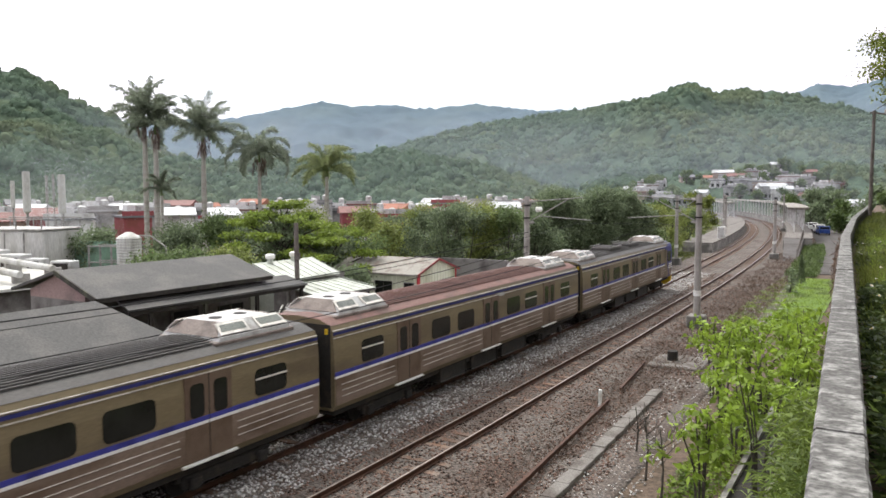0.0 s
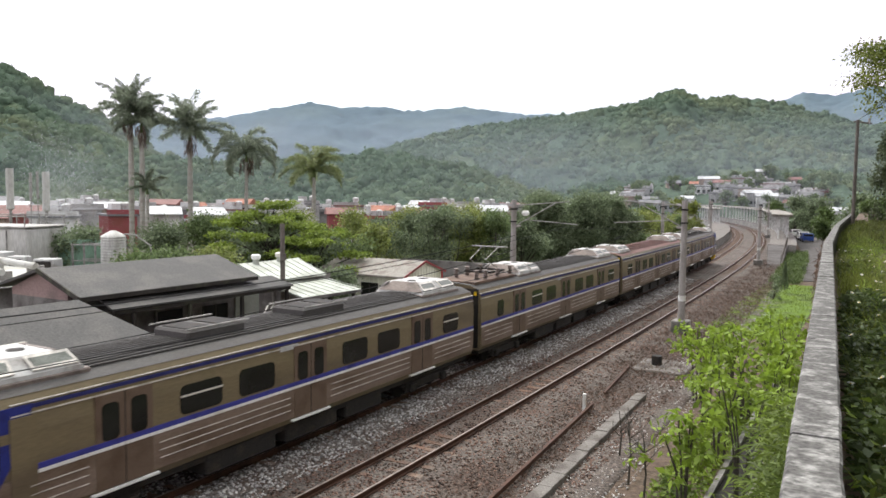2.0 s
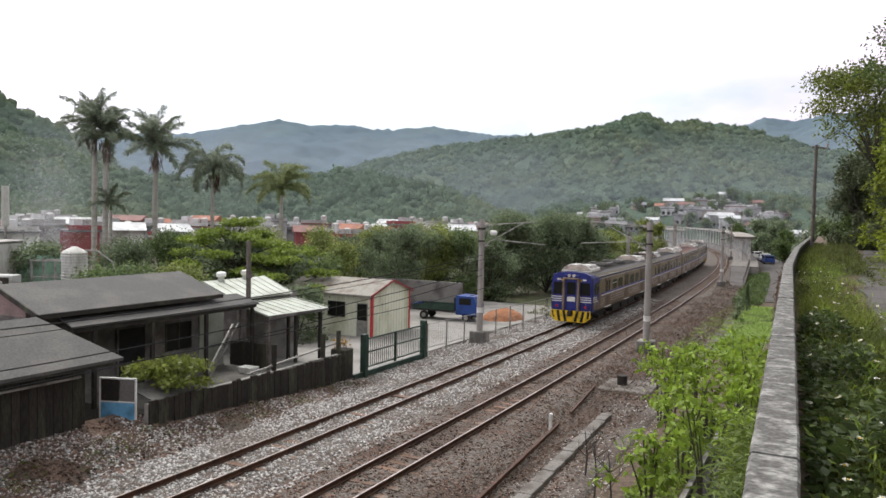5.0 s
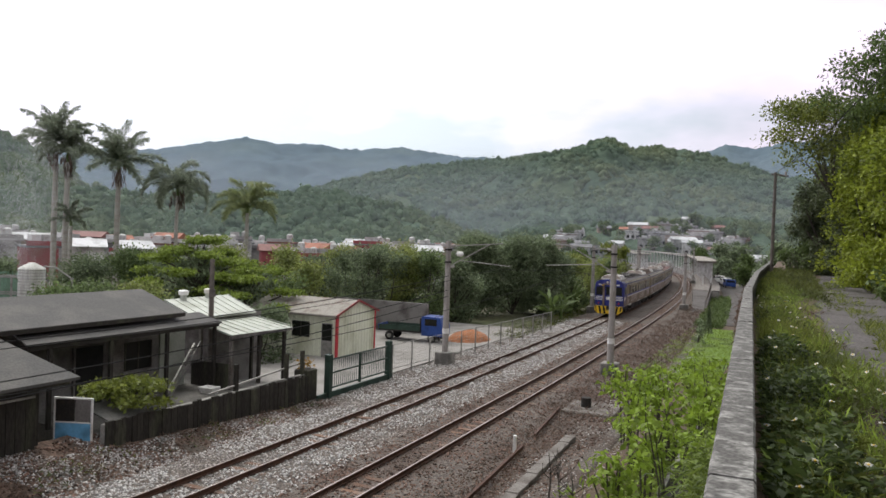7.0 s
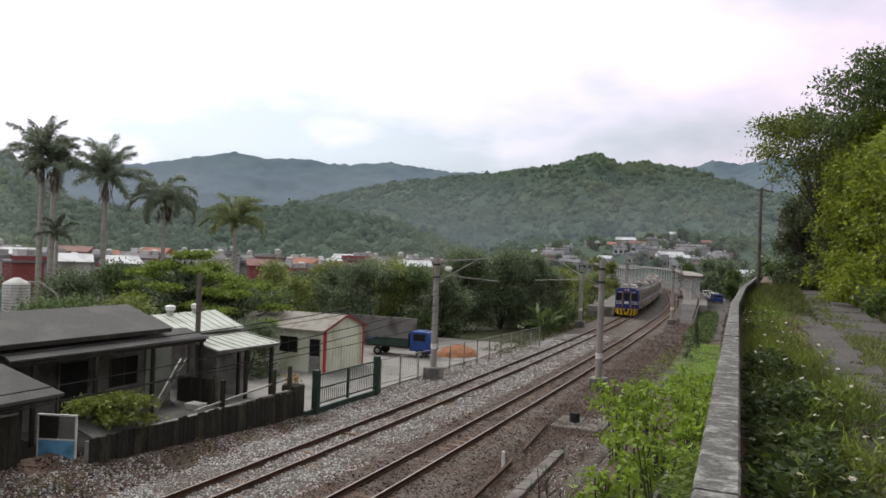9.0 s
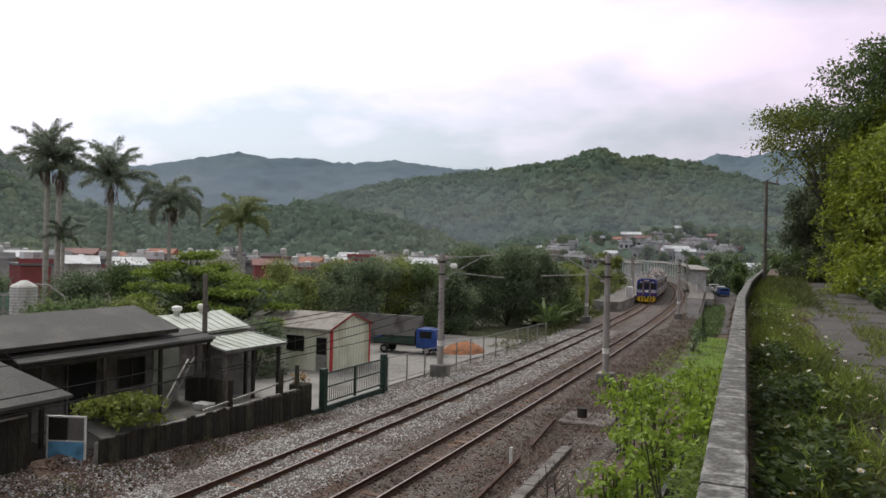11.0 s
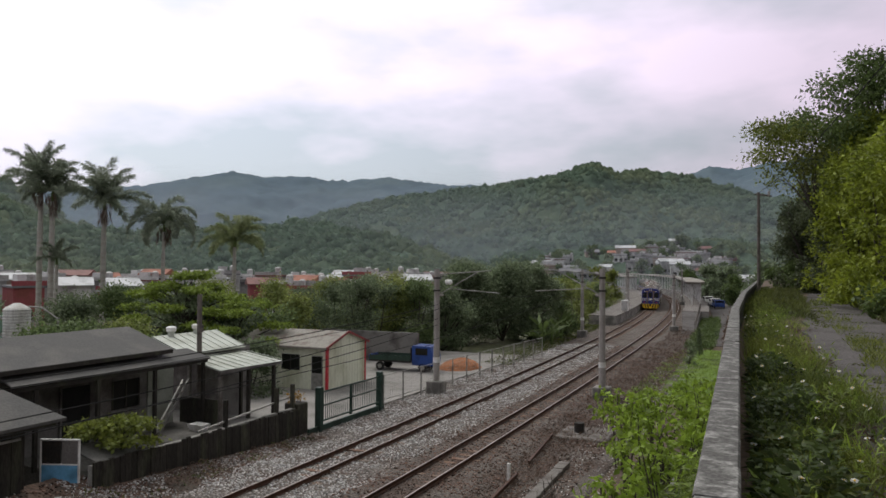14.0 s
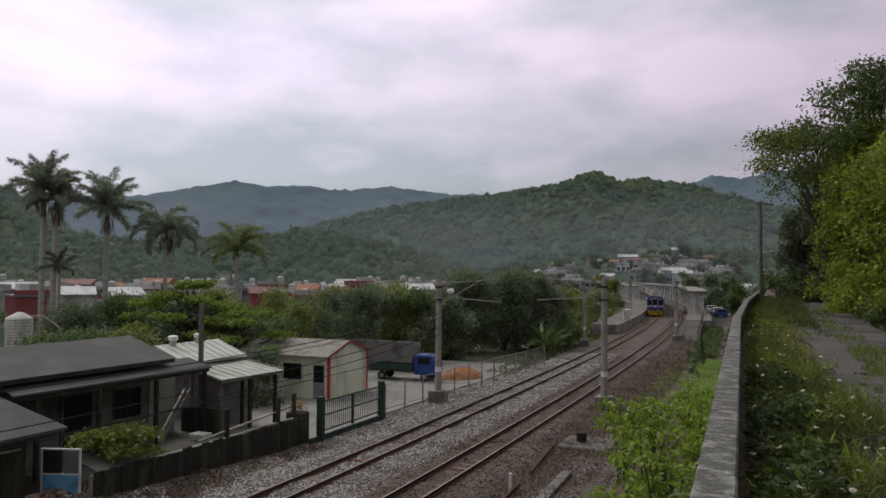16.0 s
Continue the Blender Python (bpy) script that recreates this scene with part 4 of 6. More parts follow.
def tin_porch():
    t = thing("porch", "white tin roofed porch on dark posts", "porch")
    part("roof", M().slab([(-26.5, 26.3, 3.58), (-26.5, 30.6, 3.58), (-23.2, 28.9, 3.06), (-23.2, 24.9, 3.08)], 0.06), m_tin, t, "white tin roof")
    part("roof", M().slab([(-23.4, 25.0, 2.92), (-23.4, 28.8, 2.88), (-20.75, 28.45, 2.56), (-20.75, 24.3, 2.62)], 0.06), m_tin, t, "pale tin canopy")
    for k in range(9):
        a = k / 8
        part("seam", M().bar((-26.5, 26.3 + 4.3 * a, 3.60), (-23.2, 24.9 + 4.0 * a, 3.09), 0.025, 0.025), m_tin, t)
        part("seam", M().bar((-23.4, 25.0 + 3.8 * a, 2.94), (-20.75, 24.3 + 4.15 * a, 2.62), 0.025, 0.025), m_tin, t)
    part("fascia", M().bar((-20.74, 24.3, 2.55), (-20.74, 28.45, 2.49), 0.03, 0.12), m_wallgrey, t)
    for x, y in ((-21.0, 24.6), (-20.95, 28.1), (-23.2, 25.2), (-23.2, 28.6), (-21.0, 26.4)):
        part("post", M().box(x - 0.07, x + 0.07, y - 0.07, y + 0.07, -0.3, 2.6, 0.01), m_slab if y < 26 else m_wood, t)
    part("back_wall", M().box(-26.3, -23.5, 26.4, 29.6, -0.3, 3.05), m_wallgrey, t)
    part("side_screen", M().box(-23.1, -21.1, 24.55, 24.65, -0.3, 1.35), m_wood, t)
    for y in (27.2, 28.9):
        vent = part("ventilator", M().tube([(-26.2, y, 3.5), (-26.2, y, 3.75)], 0.16, 12), m_tin, t, "round tin ventilator")
        part("ventilator_cap", M().tube([(-26.2, y, 3.75), (-26.2, y, 3.80), (-26.2, y, 3.95), (-26.2, y, 4.0)], [0.18, 0.24, 0.24, 0.15], 12), m_white, vent)


tin_porch()


def tin_shed():
    t = thing("shed", "cream ribbed sheet metal shed with red trim", "shed")
    x0, x1, y0, y1, e, r = -29.8, -23.55, 36.5, 40.8, 2.28, 3.02
    wall = part("wall", M().prism([(y0, -0.25), (y1, -0.25), (y1, e), ((y0 + y1) / 2, r - 0.06), (y0, e)], "x", x0, x1), m_shedwall, t)
    k = x0 + 0.2
    while k < x1 - 0.15:
        part("rib", M().box(k, k + 0.05, y0 - 0.025, y0, -0.2, e), m_shedwall, wall)
        k += 0.32
    k = y0 + 0.2
    while k < y1 - 0.15:
        part("rib", M().box(x1, x1 + 0.025, k, k + 0.05, -0.2, e + 0.7 * (1 - abs(k - 38.65) / 2.15) - 0.04), m_shedwall, wall)
        k += 0.32
    ym = (y0 + y1) / 2
    part("roof", M().slab([(x0 - 0.2, y0 - 0.25, e - 0.05), (x1 + 0.12, y0 - 0.25, e - 0.05), (x1 + 0.12, ym, r), (x0 - 0.2, ym, r)], 0.05), m_shedroof, t)
    part("roof", M().slab([(x0 - 0.2, ym, r), (x1 + 0.12, ym, r), (x1 + 0.12, y1 + 0.25, e - 0.05), (x0 - 0.2, y1 + 0.25, e - 0.05)], 0.05), m_shedroof, t)
    part("corner_trim", M().box(x1 - 0.06, x1 + 0.05, y0 - 0.06, y0 + 0.12, -0.25, e), m_red, t, "red corner trim")
    part("corner_trim", M().box(x1 - 0.06, x1 + 0.05, y1 - 0.06, y1 + 0.05, -0.25, e), m_red, t)
    part("verge_trim", M().bar((x1 + 0.14, y0 - 0.27, e - 0.07), (x1 + 0.14, ym, r - 0.03), 0.05, 0.13), m_verge, t, "red verge trim")
    part("verge_trim", M().bar((x1 + 0.14, ym, r - 0.03), (x1 + 0.14, y1 + 0.27, e - 0.07), 0.05, 0.13), m_verge, t)
    part("eave_trim", M().box(x0 - 0.2, x1 + 0.1, y0 - 0.29, y0 - 0.24, e - 0.14, e - 0.03), m_shedroof, t)
    win = part("window", M().box(-26.6, -25.4, y0 - 0.05, y0, 0.85, 1.75), m_glass, t)
    for x in (-26.6, -26.0, -25.4):
        part("window_bar", M().box(x - 0.025, x + 0.025, y0 - 0.07, y0 - 0.04, 0.85, 1.75), m_dark, win)
    door = part("door", M().box(-24.55, -23.8, y0 - 0.06, y0, -0.25, 1.75), m_fence, t, "grey door with a dark pane")
    part("door_window", M().box(-24.5, -23.85, y0 - 0.075, y0 - 0.055, 0.75, 1.7), m_glass, door)


tin_shed()


def yard_gate():
    t = thing("sliding_gate", "dark green steel gate with slim bars", "gate")
    for y in (27.85, 33.25):
        part("gate_post", M().box(-18.46, -18.18, y - 0.14, y + 0.14, -0.4, 1.62, 0.02), m_green, t)
    for z in (0.12, 0.78, 1.38):
        part("gate_rail", M().bar((-18.3, 28.0, z), (-18.3, 33.1, z), 0.05, 0.06), m_green, t)
    y = 28.15
    while y < 33:
        part("gate_bar", M().box(-18.31, -18.29, y - 0.011, y + 0.011, 0.14, 1.36), m_green, t)
        y += 0.17
    part("gate_stile", M().box(-18.34, -18.26, 30.4, 30.55, 0.0, 1.4), m_green, t)
    part("gate_track", M().box(-18.35, -18.25, 27.0, 33.6, -0.35, -0.05), m_green, t)
    wf = thing("wire_fence", "grey wire mesh fence on slim posts", "fence")
    prev = None
    for k, y in enumerate(span(34.2, 58, 2.0)):
        x = -18.62 + 0.055 * (y - 34)
        part("post", M().tube([(x, y, -0.5), (x, y, 1.32)], 0.045, 8), m_fence, wf)
        if prev:
            for z in (0.05, 1.28):
                part("wire_rail", M().tube([(prev[0], prev[1], z), (x, y, z)], 0.022, 6), m_fence, wf)
            mesh = M()
            for q in range(1, 9):
                a = q / 9
                mesh.bar((prev[0] + (x - prev[0]) * a, prev[1] + 2 * a, 0.05), (prev[0] + (x - prev[0]) * a, prev[1] + 2 * a, 1.28), 0.008, 0.008)
            for z in (0.25, 0.45, 0.65, 0.85, 1.05):
                mesh.bar((prev[0], prev[1], z), (x, y, z), 0.008, 0.008)
            tagged(part("wire_panel", mesh, m_fence, wf), kind="stuff")
        prev = (x, y)


yard_gate()
planter = thing("gate_planter", "dark stained wall end with dry ochre plant", "planter")
part("block", M().box(-19.3, -18.55, 26.65, 27.35, -0.5, 1.05, 0.04), m_wood, planter)


def small_truck():
    t = thing("truck", "small blue flatbed truck parked in the yard", "truck", at=pose(-23.6, 46.3, -0.22, 0, 0, 96))
    body = part("cab", M().prism([(-0.75, 0.45), (0.75, 0.45), (0.75, 1.1), (0.55, 1.72), (-0.75, 1.76)], "x", -0.8, 0.8), m_truck, t, "blue cab")
    body.matrix_basis = pose(0, -1.6, 0, 0, 0, 180)
    part("windscreen", M().prism([(-0.01, 1.12), (0.03, 1.12), (0.03, 1.66), (-0.01, 1.66)], "x", -0.7, 0.7), m_glass, body).matrix_basis = pose(0, 0.62, 0.16, 16, 0, 0)
    for s in (-1, 1):
        part("side_window", M().box(s * 0.79, s * 0.815, -0.5, 0.35, 1.15, 1.6), m_glass, body)
    bed = part("bed", M().box(-0.82, 0.82, -0.75, 2.3, 0.62, 0.72), m_dark, t)
    for s in (-1, 1):
        part("bed_side", M().box(s * 0.80 - 0.02, s * 0.80 + 0.02, -0.75, 2.3, 0.72, 1.05), m_green, bed)
    part("tailboard", M().box(-0.82, 0.82, 2.28, 2.32, 0.72, 1.05), m_truck, bed)
    part("head_rack", M().box(-0.8, 0.8, -0.78, -0.73, 0.72, 1.6), m_dark, bed)
    for s in (-1, 1):
        for y in (-1.6, 1.5):
            wheel = part("wheel", M().tube([(s * 0.62, y, 0.3), (s * 0.8, y, 0.3)], 0.3, 16), m_black, t)
            part("hub", M().tube([(s * 0.8, y, 0.3), (s * 0.815, y, 0.3)], 0.15, 12), m_fence, wheel)


small_truck()
tagged(part("yard_wall", M().box(-33, -24.2, 49.5, 49.8, -0.4, 2.0), m_wallgrey), "grey sheet wall behind the truck", "wall", kind="structure")
pile = thing("earth_mound", "mound of orange earth by the fence", "earth mound", at=pose(-20.6, 49, -0.22))
hv = M()
hv.rings([[(r * math.cos(a) * 1.2, r * math.sin(a) * 1.6, z + 0.08 * noise.noise((a * 2, r, z))) for a in [k * 0.5236 for k in range(12)]] for r, z in ((1.3, -0.05), (1.0, 0.3), (0.55, 0.55), (0.12, 0.68))])
part("mound", hv, material("orange_earth", (0.36, 0.15, 0.07), 0.95, 0, 0.3, 2, 14, 0.5), pile)
plank = thing("leaning_ladder", "weathered wooden ladder leaning on the wall", "ladder")
for k in (0, 0.45):
    part("stile", M().bar((-21.75 - k * 0.3, 21.7 + k, 0.32), (-22.9 - k * 0.2, 24.5 + k, 2.05), 0.07, 0.1), m_fence, plank)
for k in range(7):
    u = (k + 0.6) / 7.5
    part("rung", M().bar((-21.75 - 1.15 * u, 21.7 + 2.8 * u, 0.34 + 1.73 * u), (-21.9 - 1.1 * u, 22.15 + 2.8 * u, 0.34 + 1.73 * u), 0.05, 0.05), m_fence, plank)
tray = thing("plastic_tub", "white plastic tub on the forecourt", "tub", at=pose(-21.2, 23.6, 0.3))
part("tub", M().rings([[(-0.28, -0.2, 0), (0.28, -0.2, 0), (0.28, 0.2, 0), (-0.28, 0.2, 0)], [(-0.36, -0.27, 0.26), (0.36, -0.27, 0.26), (0.36, 0.27, 0.26), (-0.36, 0.27, 0.26)], [(-0.33, -0.24, 0.26), (0.33, -0.24, 0.26), (0.33, 0.24, 0.26), (-0.33, 0.24, 0.26)], [(-0.25, -0.17, 0.04), (0.25, -0.17, 0.04), (0.25, 0.17, 0.04), (-0.25, 0.17, 0.04)]]), m_white, tray)

# ---- line wires ----
def cable(name, label, pts, r=0.018):
    t = thing(name, label, "cable")
    out = []
    for a, b in zip(pts[:-1], pts[1:]):
        a, b = Vector(a), Vector(b)
        sag = 0.00035 * (b - a).length ** 2
        for k in range(12):
            u = k / 12
            out.append(a.lerp(b, u) - Vector((0, 0, 4 * sag * u * (1 - u))))
    part("wire", M().tube(out + [Vector(pts[-1])], r, 5), m_black, t)


cable("feeder_wire", "thin black line wire above the yard", [(-17.9, -14, 5.1), (-17.75, 39.05, 4.75)])
cable("feeder_wire", "thin black line wire above the yard", [(-17.9, -14, 3.9), (-17.75, 39.05, 3.95)])
cable("feeder_wire", "thin black line wire above the yard", [(-17.9, -14, 3.35), (-17.75, 39.05, 3.6)])
cable("contact_wire", "thin overhead contact wire above the track", [(X_LEFT, -14, 5.3), (X_LEFT + swing(39), 39.2, 5.3), (X_LEFT + swing(76), 76.5, 5.3), (X_LEFT + swing(118), 118, 5.3), (X_LEFT + swing(160), 160, 5.3)], 0.010)
cable("contact_wire", "thin overhead contact wire above the track", [(X_RIGHT, -14, 5.3), (X_RIGHT + swing(41), 41.2, 5.3), (X_RIGHT + swing(98), 98.5, 5.3), (X_RIGHT + swing(150), 150, 5.3)], 0.010)
cable("service_wire", "thin black wire high beside the lane", [(-1.15, 50, 11.6), (3.5, 12, 12.6), (6, -12, 13.5)], 0.016)

# ---- works and tanks beyond the houses ----
def works():
    t = thing("storage_tank", "white square storage tank with streaks", "tank", at=pose(-45.5, 26.3, -0.5, 0, 0, 20))
    part("shell", M().box(-2.6, 2.6, -1.7, 1.7, 0, 5.3, 0.08), m_tankwhite, t)
    part("annex", M().box(-4.6, -2.7, -1.2, 1.2, 0, 4.7, 0.06), m_tankwhite, t, "lower white tank section")
    part("inspection_box", M().box(-1.6, 0.2, -2.6, -1.72, 3.0, 3.9, 0.04), m_tankwhite, t)
    part("roof_rim", M().box(-2.7, 2.7, -1.8, 1.8, 5.3, 5.42, 0.05), m_fence, t)
    for x in (-1.3, 0, 1.3):
        part("seam", M().box(x - 0.03, x + 0.03, -1.74, -1.70, 0.1, 5.2), m_fence, t)
    for s in (-1.7, 1.7):
        part("rail", M().tube([(-2.6, s, 6.0), (2.6, s, 6.0)], 0.04, 6), m_fence, t)
        for x in (-2.5, -0.8, 0.8, 2.5):
            part("rail_post", M().tube([(x, s, 5.3), (x, s, 6.0)], 0.035, 6), m_fence, t)
    g = thing("storage_tank", "pale green round storage tank", "tank", at=pose(-43.5, 29.6, -0.5))
    part("shell", M().tube([(0, 0, 0), (0, 0, 4.2), (0, 0, 4.5)], [1.5, 1.5, 1.2], 20), material("pale_green_paint", (0.22, 0.36, 0.27), 0.6, 0, 0.15, 0.8, 10, 0.1, (0.16, 0.24, 0.18), 0.5), g)
    s = thing("water_tank", "ribbed steel water tank on a stand", "water tank", at=pose(-38.0, 28.0, 0))
    part("stand", M().box(-0.8, 0.8, -0.8, 0.8, -0.5, 2.55), m_wallgrey, s)
    pts, rad = [], []
    for k in range(12):
        pts += [(0, 0, 2.55 + k * 0.16), (0, 0, 2.55 + k * 0.16 + 0.08)]
        rad += [0.66, 0.70]
    part("tank", M().tube(pts + [(0, 0, 4.5), (0, 0, 4.75)], rad + [0.6, 0.15], 18), m_tankwhite, s, "ribbed steel tank")
    part("pipe", M().tube([(0.4, 0.4, 4.55), (0.9, 0.8, 4.5), (1.5, 1.3, 3.9), (1.9, 1.6, 2.0)], 0.05, 6), m_fence, s)
    low = thing("works_roof", "long low pale works roof", "building")
    part("roof", M().slab([(-50, 17, 3.3), (-50, 25, 3.3), (-34, 23, 2.7), (-34, 17, 2.7)], 0.12), m_tankwhite, low)
    part("wall", M().box(-49.5, -34.5, 17.2, 22.6, -0.5, 2.68), m_wallgrey, low)
    for z, y in ((3.1, 18.6), (3.35, 20.4), (3.5, 22.0)):
        pipe = thing("roof_pipe", "long pale insulated pipe across the works roof", "pipe", "works pipes")
        part("pipe", M().tube([(-49, y, z + 0.45), (-34.5, y - 0.8, z - 0.1)], 0.16, 10), m_tankwhite, pipe)
        for x in (-47, -43, -39, -35.5):
            part("saddle", M().box(x - 0.1, x + 0.1, y - 0.6, y + 0.2, 2.7, z + 0.3 - (x + 49) * 0.035), m_fence, pipe)
    for x, y, w, h in ((-41.6, 23.4, 0.7, 0.9), (-40.2, 23.8, 0.5, 0.7), (-43.0, 23.2, 0.55, 1.1), (-38.6, 24.4, 0.6, 0.6), (-46.8, 22.6, 0.8, 0.8)):
        unit = thing("machine_unit", "small grey machine unit on the works roof", "machine unit", "works machine units", at=pose(x, y, 2.75, 0, 0, 25))
        part("casing", M().box(-w, w, -w * 0.7, w * 0.7, 0, h, 0.04), m_ac, unit)
        part("vent", M().box(-w * 0.7, w * 0.7, -w * 0.7 - 0.03, -w * 0.7, h * 0.25, h * 0.8), m_dark, unit, "dark vent")
    rack = thing("pipe_rack", "open steel rack with rails beside the tanks", "rack", at=pose(-40.0, 28.6, -0.5, 0, 0, 25))
    for x in (-1.4, 0, 1.4):
        for y in (-0.6, 0.6):
            part("post", M().bar((x, y, 0), (x, y, 4.4), 0.09, 0.09), m_fence, rack)
    for z in (2.4, 3.4, 4.35):
        for y in (-0.6, 0.6):
            part("rail", M().bar((-1.5, y, z), (1.5, y, z), 0.07, 0.07), m_fence, rack)
    for k, (az, d, top, r) in enumerate(((-59.8, 82, 9.1, 0.34), (-57.7, 84, 8.9, 0.34), (-60.6, 86, 8.3, 0.2), (-58.6, 85, 8.8, 0.14), (-58.2, 83, 8.9, 0.12))):
        a = radians(az)
        c = thing("chimney", "slim white works chimney" if k < 3 else "thin dark works mast", "chimney", "works chimneys", at=pose(d * math.sin(a), d * math.cos(a), -0.5))
        neck = top - (3.4 if k < 2 else 2.2)
        part("shaft", M().tube([(0, 0, 0), (0, 0, neck)], r * 0.4, 8), m_fence, c, "thin steel support")
        part("flue", M().tube([(0, 0, neck), (0, 0, neck + 0.1), (0, 0, top + 0.35), (0, 0, top + 0.5)], [r * 0.6, r, r, r * 0.9], 14), m_tankwhite if k < 3 else m_fence, c, "white flue cylinder" if k < 3 else "")
        for z in (neck * 0.35, neck * 0.7):
            part("stay", M().bar((-r * 2.2, 0, z - 0.9), (r * 0.3, 0, z + 0.4), 0.05, 0.05), m_fence, c)
        part("foot", M().box(-r * 2, r * 2, -r * 2, r * 2, 0, 0.5, 0.03), m_concrete, c)


works()


# ---- plants ----
rng = np.random.default_rng(11)


def blades(base, direction, length, width, curl=0.25, upward=1.2):
    """Leaves as folded four-cornered blades: base, side, tip, side."""
    n = len(base)
    d = direction / np.linalg.norm(direction, axis=1, keepdims=True)
    up = rng.normal(size=(n, 3)) + np.array([0, 0, upward])
    s = np.cross(d, up)
    s /= np.linalg.norm(s, axis=1, keepdims=True) + 1e-9
    nrm = np.cross(s, d)
    L, W = np.reshape(length, (-1, 1)), np.reshape(width, (-1, 1))
    mid = base + d * L * 0.45 + nrm * L * 0.06
    v = np.stack([base, mid + s * W / 2, base + d * L - nrm * L * curl * 0.4, mid - s * W / 2], 1)
    return v.reshape(-1, 3), np.arange(n * 4).reshape(-1, 4)


def join(parts):
    vs, fs, k = [], [], 0
    for v, f in parts:
        vs.append(v)
        fs.append(f + k)
        k += len(v)
    return np.concatenate(vs), np.concatenate(fs)


def clump_leaves(centres, radii, count, size, flat=0.75, droop=0.2):
    """Leaves spread over the outer part of round clumps."""
    out = []
    for c, r in zip(centres, radii):
        n = max(8, int(count * r * r))
        u = rng.normal(size=(n, 3))
        u /= np.linalg.norm(u, axis=1, keepdims=True)
        p = np.array(c) + u * r * np.array([1, 1, flat]) * (rng.random((n, 1)) ** 0.45) * (1 + 0.25 * rng.normal(size=(n, 1)))
        d = u + 0.9 * rng.normal(size=(n, 3)) - np.array([0, 0, droop])
        out.append(blades(p, d, rng.uniform(0.6, 1.4, n) * size, rng.uniform(0.4, 0.75, n) * size))
    return join(out)


def tree(name, label, x, y, z, height, spread, mat, leaf=0.28, count=260, clumps=16, trunk=0.16, low=0.35, flat=0.75, cat="tree", group="", bark=None, lean=(0, 0), size=(0.24, 0.42)):
    t = thing(name, label, cat, group, at=pose(x, y, z))
    centres, radii = [], []
    for k in range(clumps):
        a, q = rng.uniform(0, 6.283), math.sqrt(rng.random())
        h = height * (low + (1 - low) * rng.random() ** 0.8)
        shrink = 1 - 0.55 * max(0, (h / height - 0.6) / 0.4)
        r = spread * rng.uniform(*size)
        centres.append((lean[0] * h + q * spread * 0.8 * shrink * math.cos(a), lean[1] * h + q * spread * 0.8 * shrink * math.sin(a), min(h, height - r * 0.55)))
        radii.append(r)
    m = M()
    fork = height * low * 0.8
    m.tube([(0, 0, -0.3), (lean[0] * fork * 0.5, lean[1] * fork * 0.5, fork * 0.5), (lean[0] * fork, lean[1] * fork, fork)], [trunk * 1.2, trunk, trunk * 0.8], 8)
    for c in centres[: min(clumps, 12)]:
        mid = ((lean[0] * fork + c[0]) / 2 + rng.normal() * 0.1, (lean[1] * fork + c[1]) / 2 + rng.normal() * 0.1, (fork + c[2]) / 2 + 0.1)
        m.tube([(lean[0] * fork, lean[1] * fork, fork * 0.9), mid, c], [trunk * 0.5, trunk * 0.3, trunk * 0.12], 5)
    part("trunk", m, bark or m_bark, t)
    part("crown", clump_leaves(centres, radii, count, leaf, flat), mat, t)
    return t


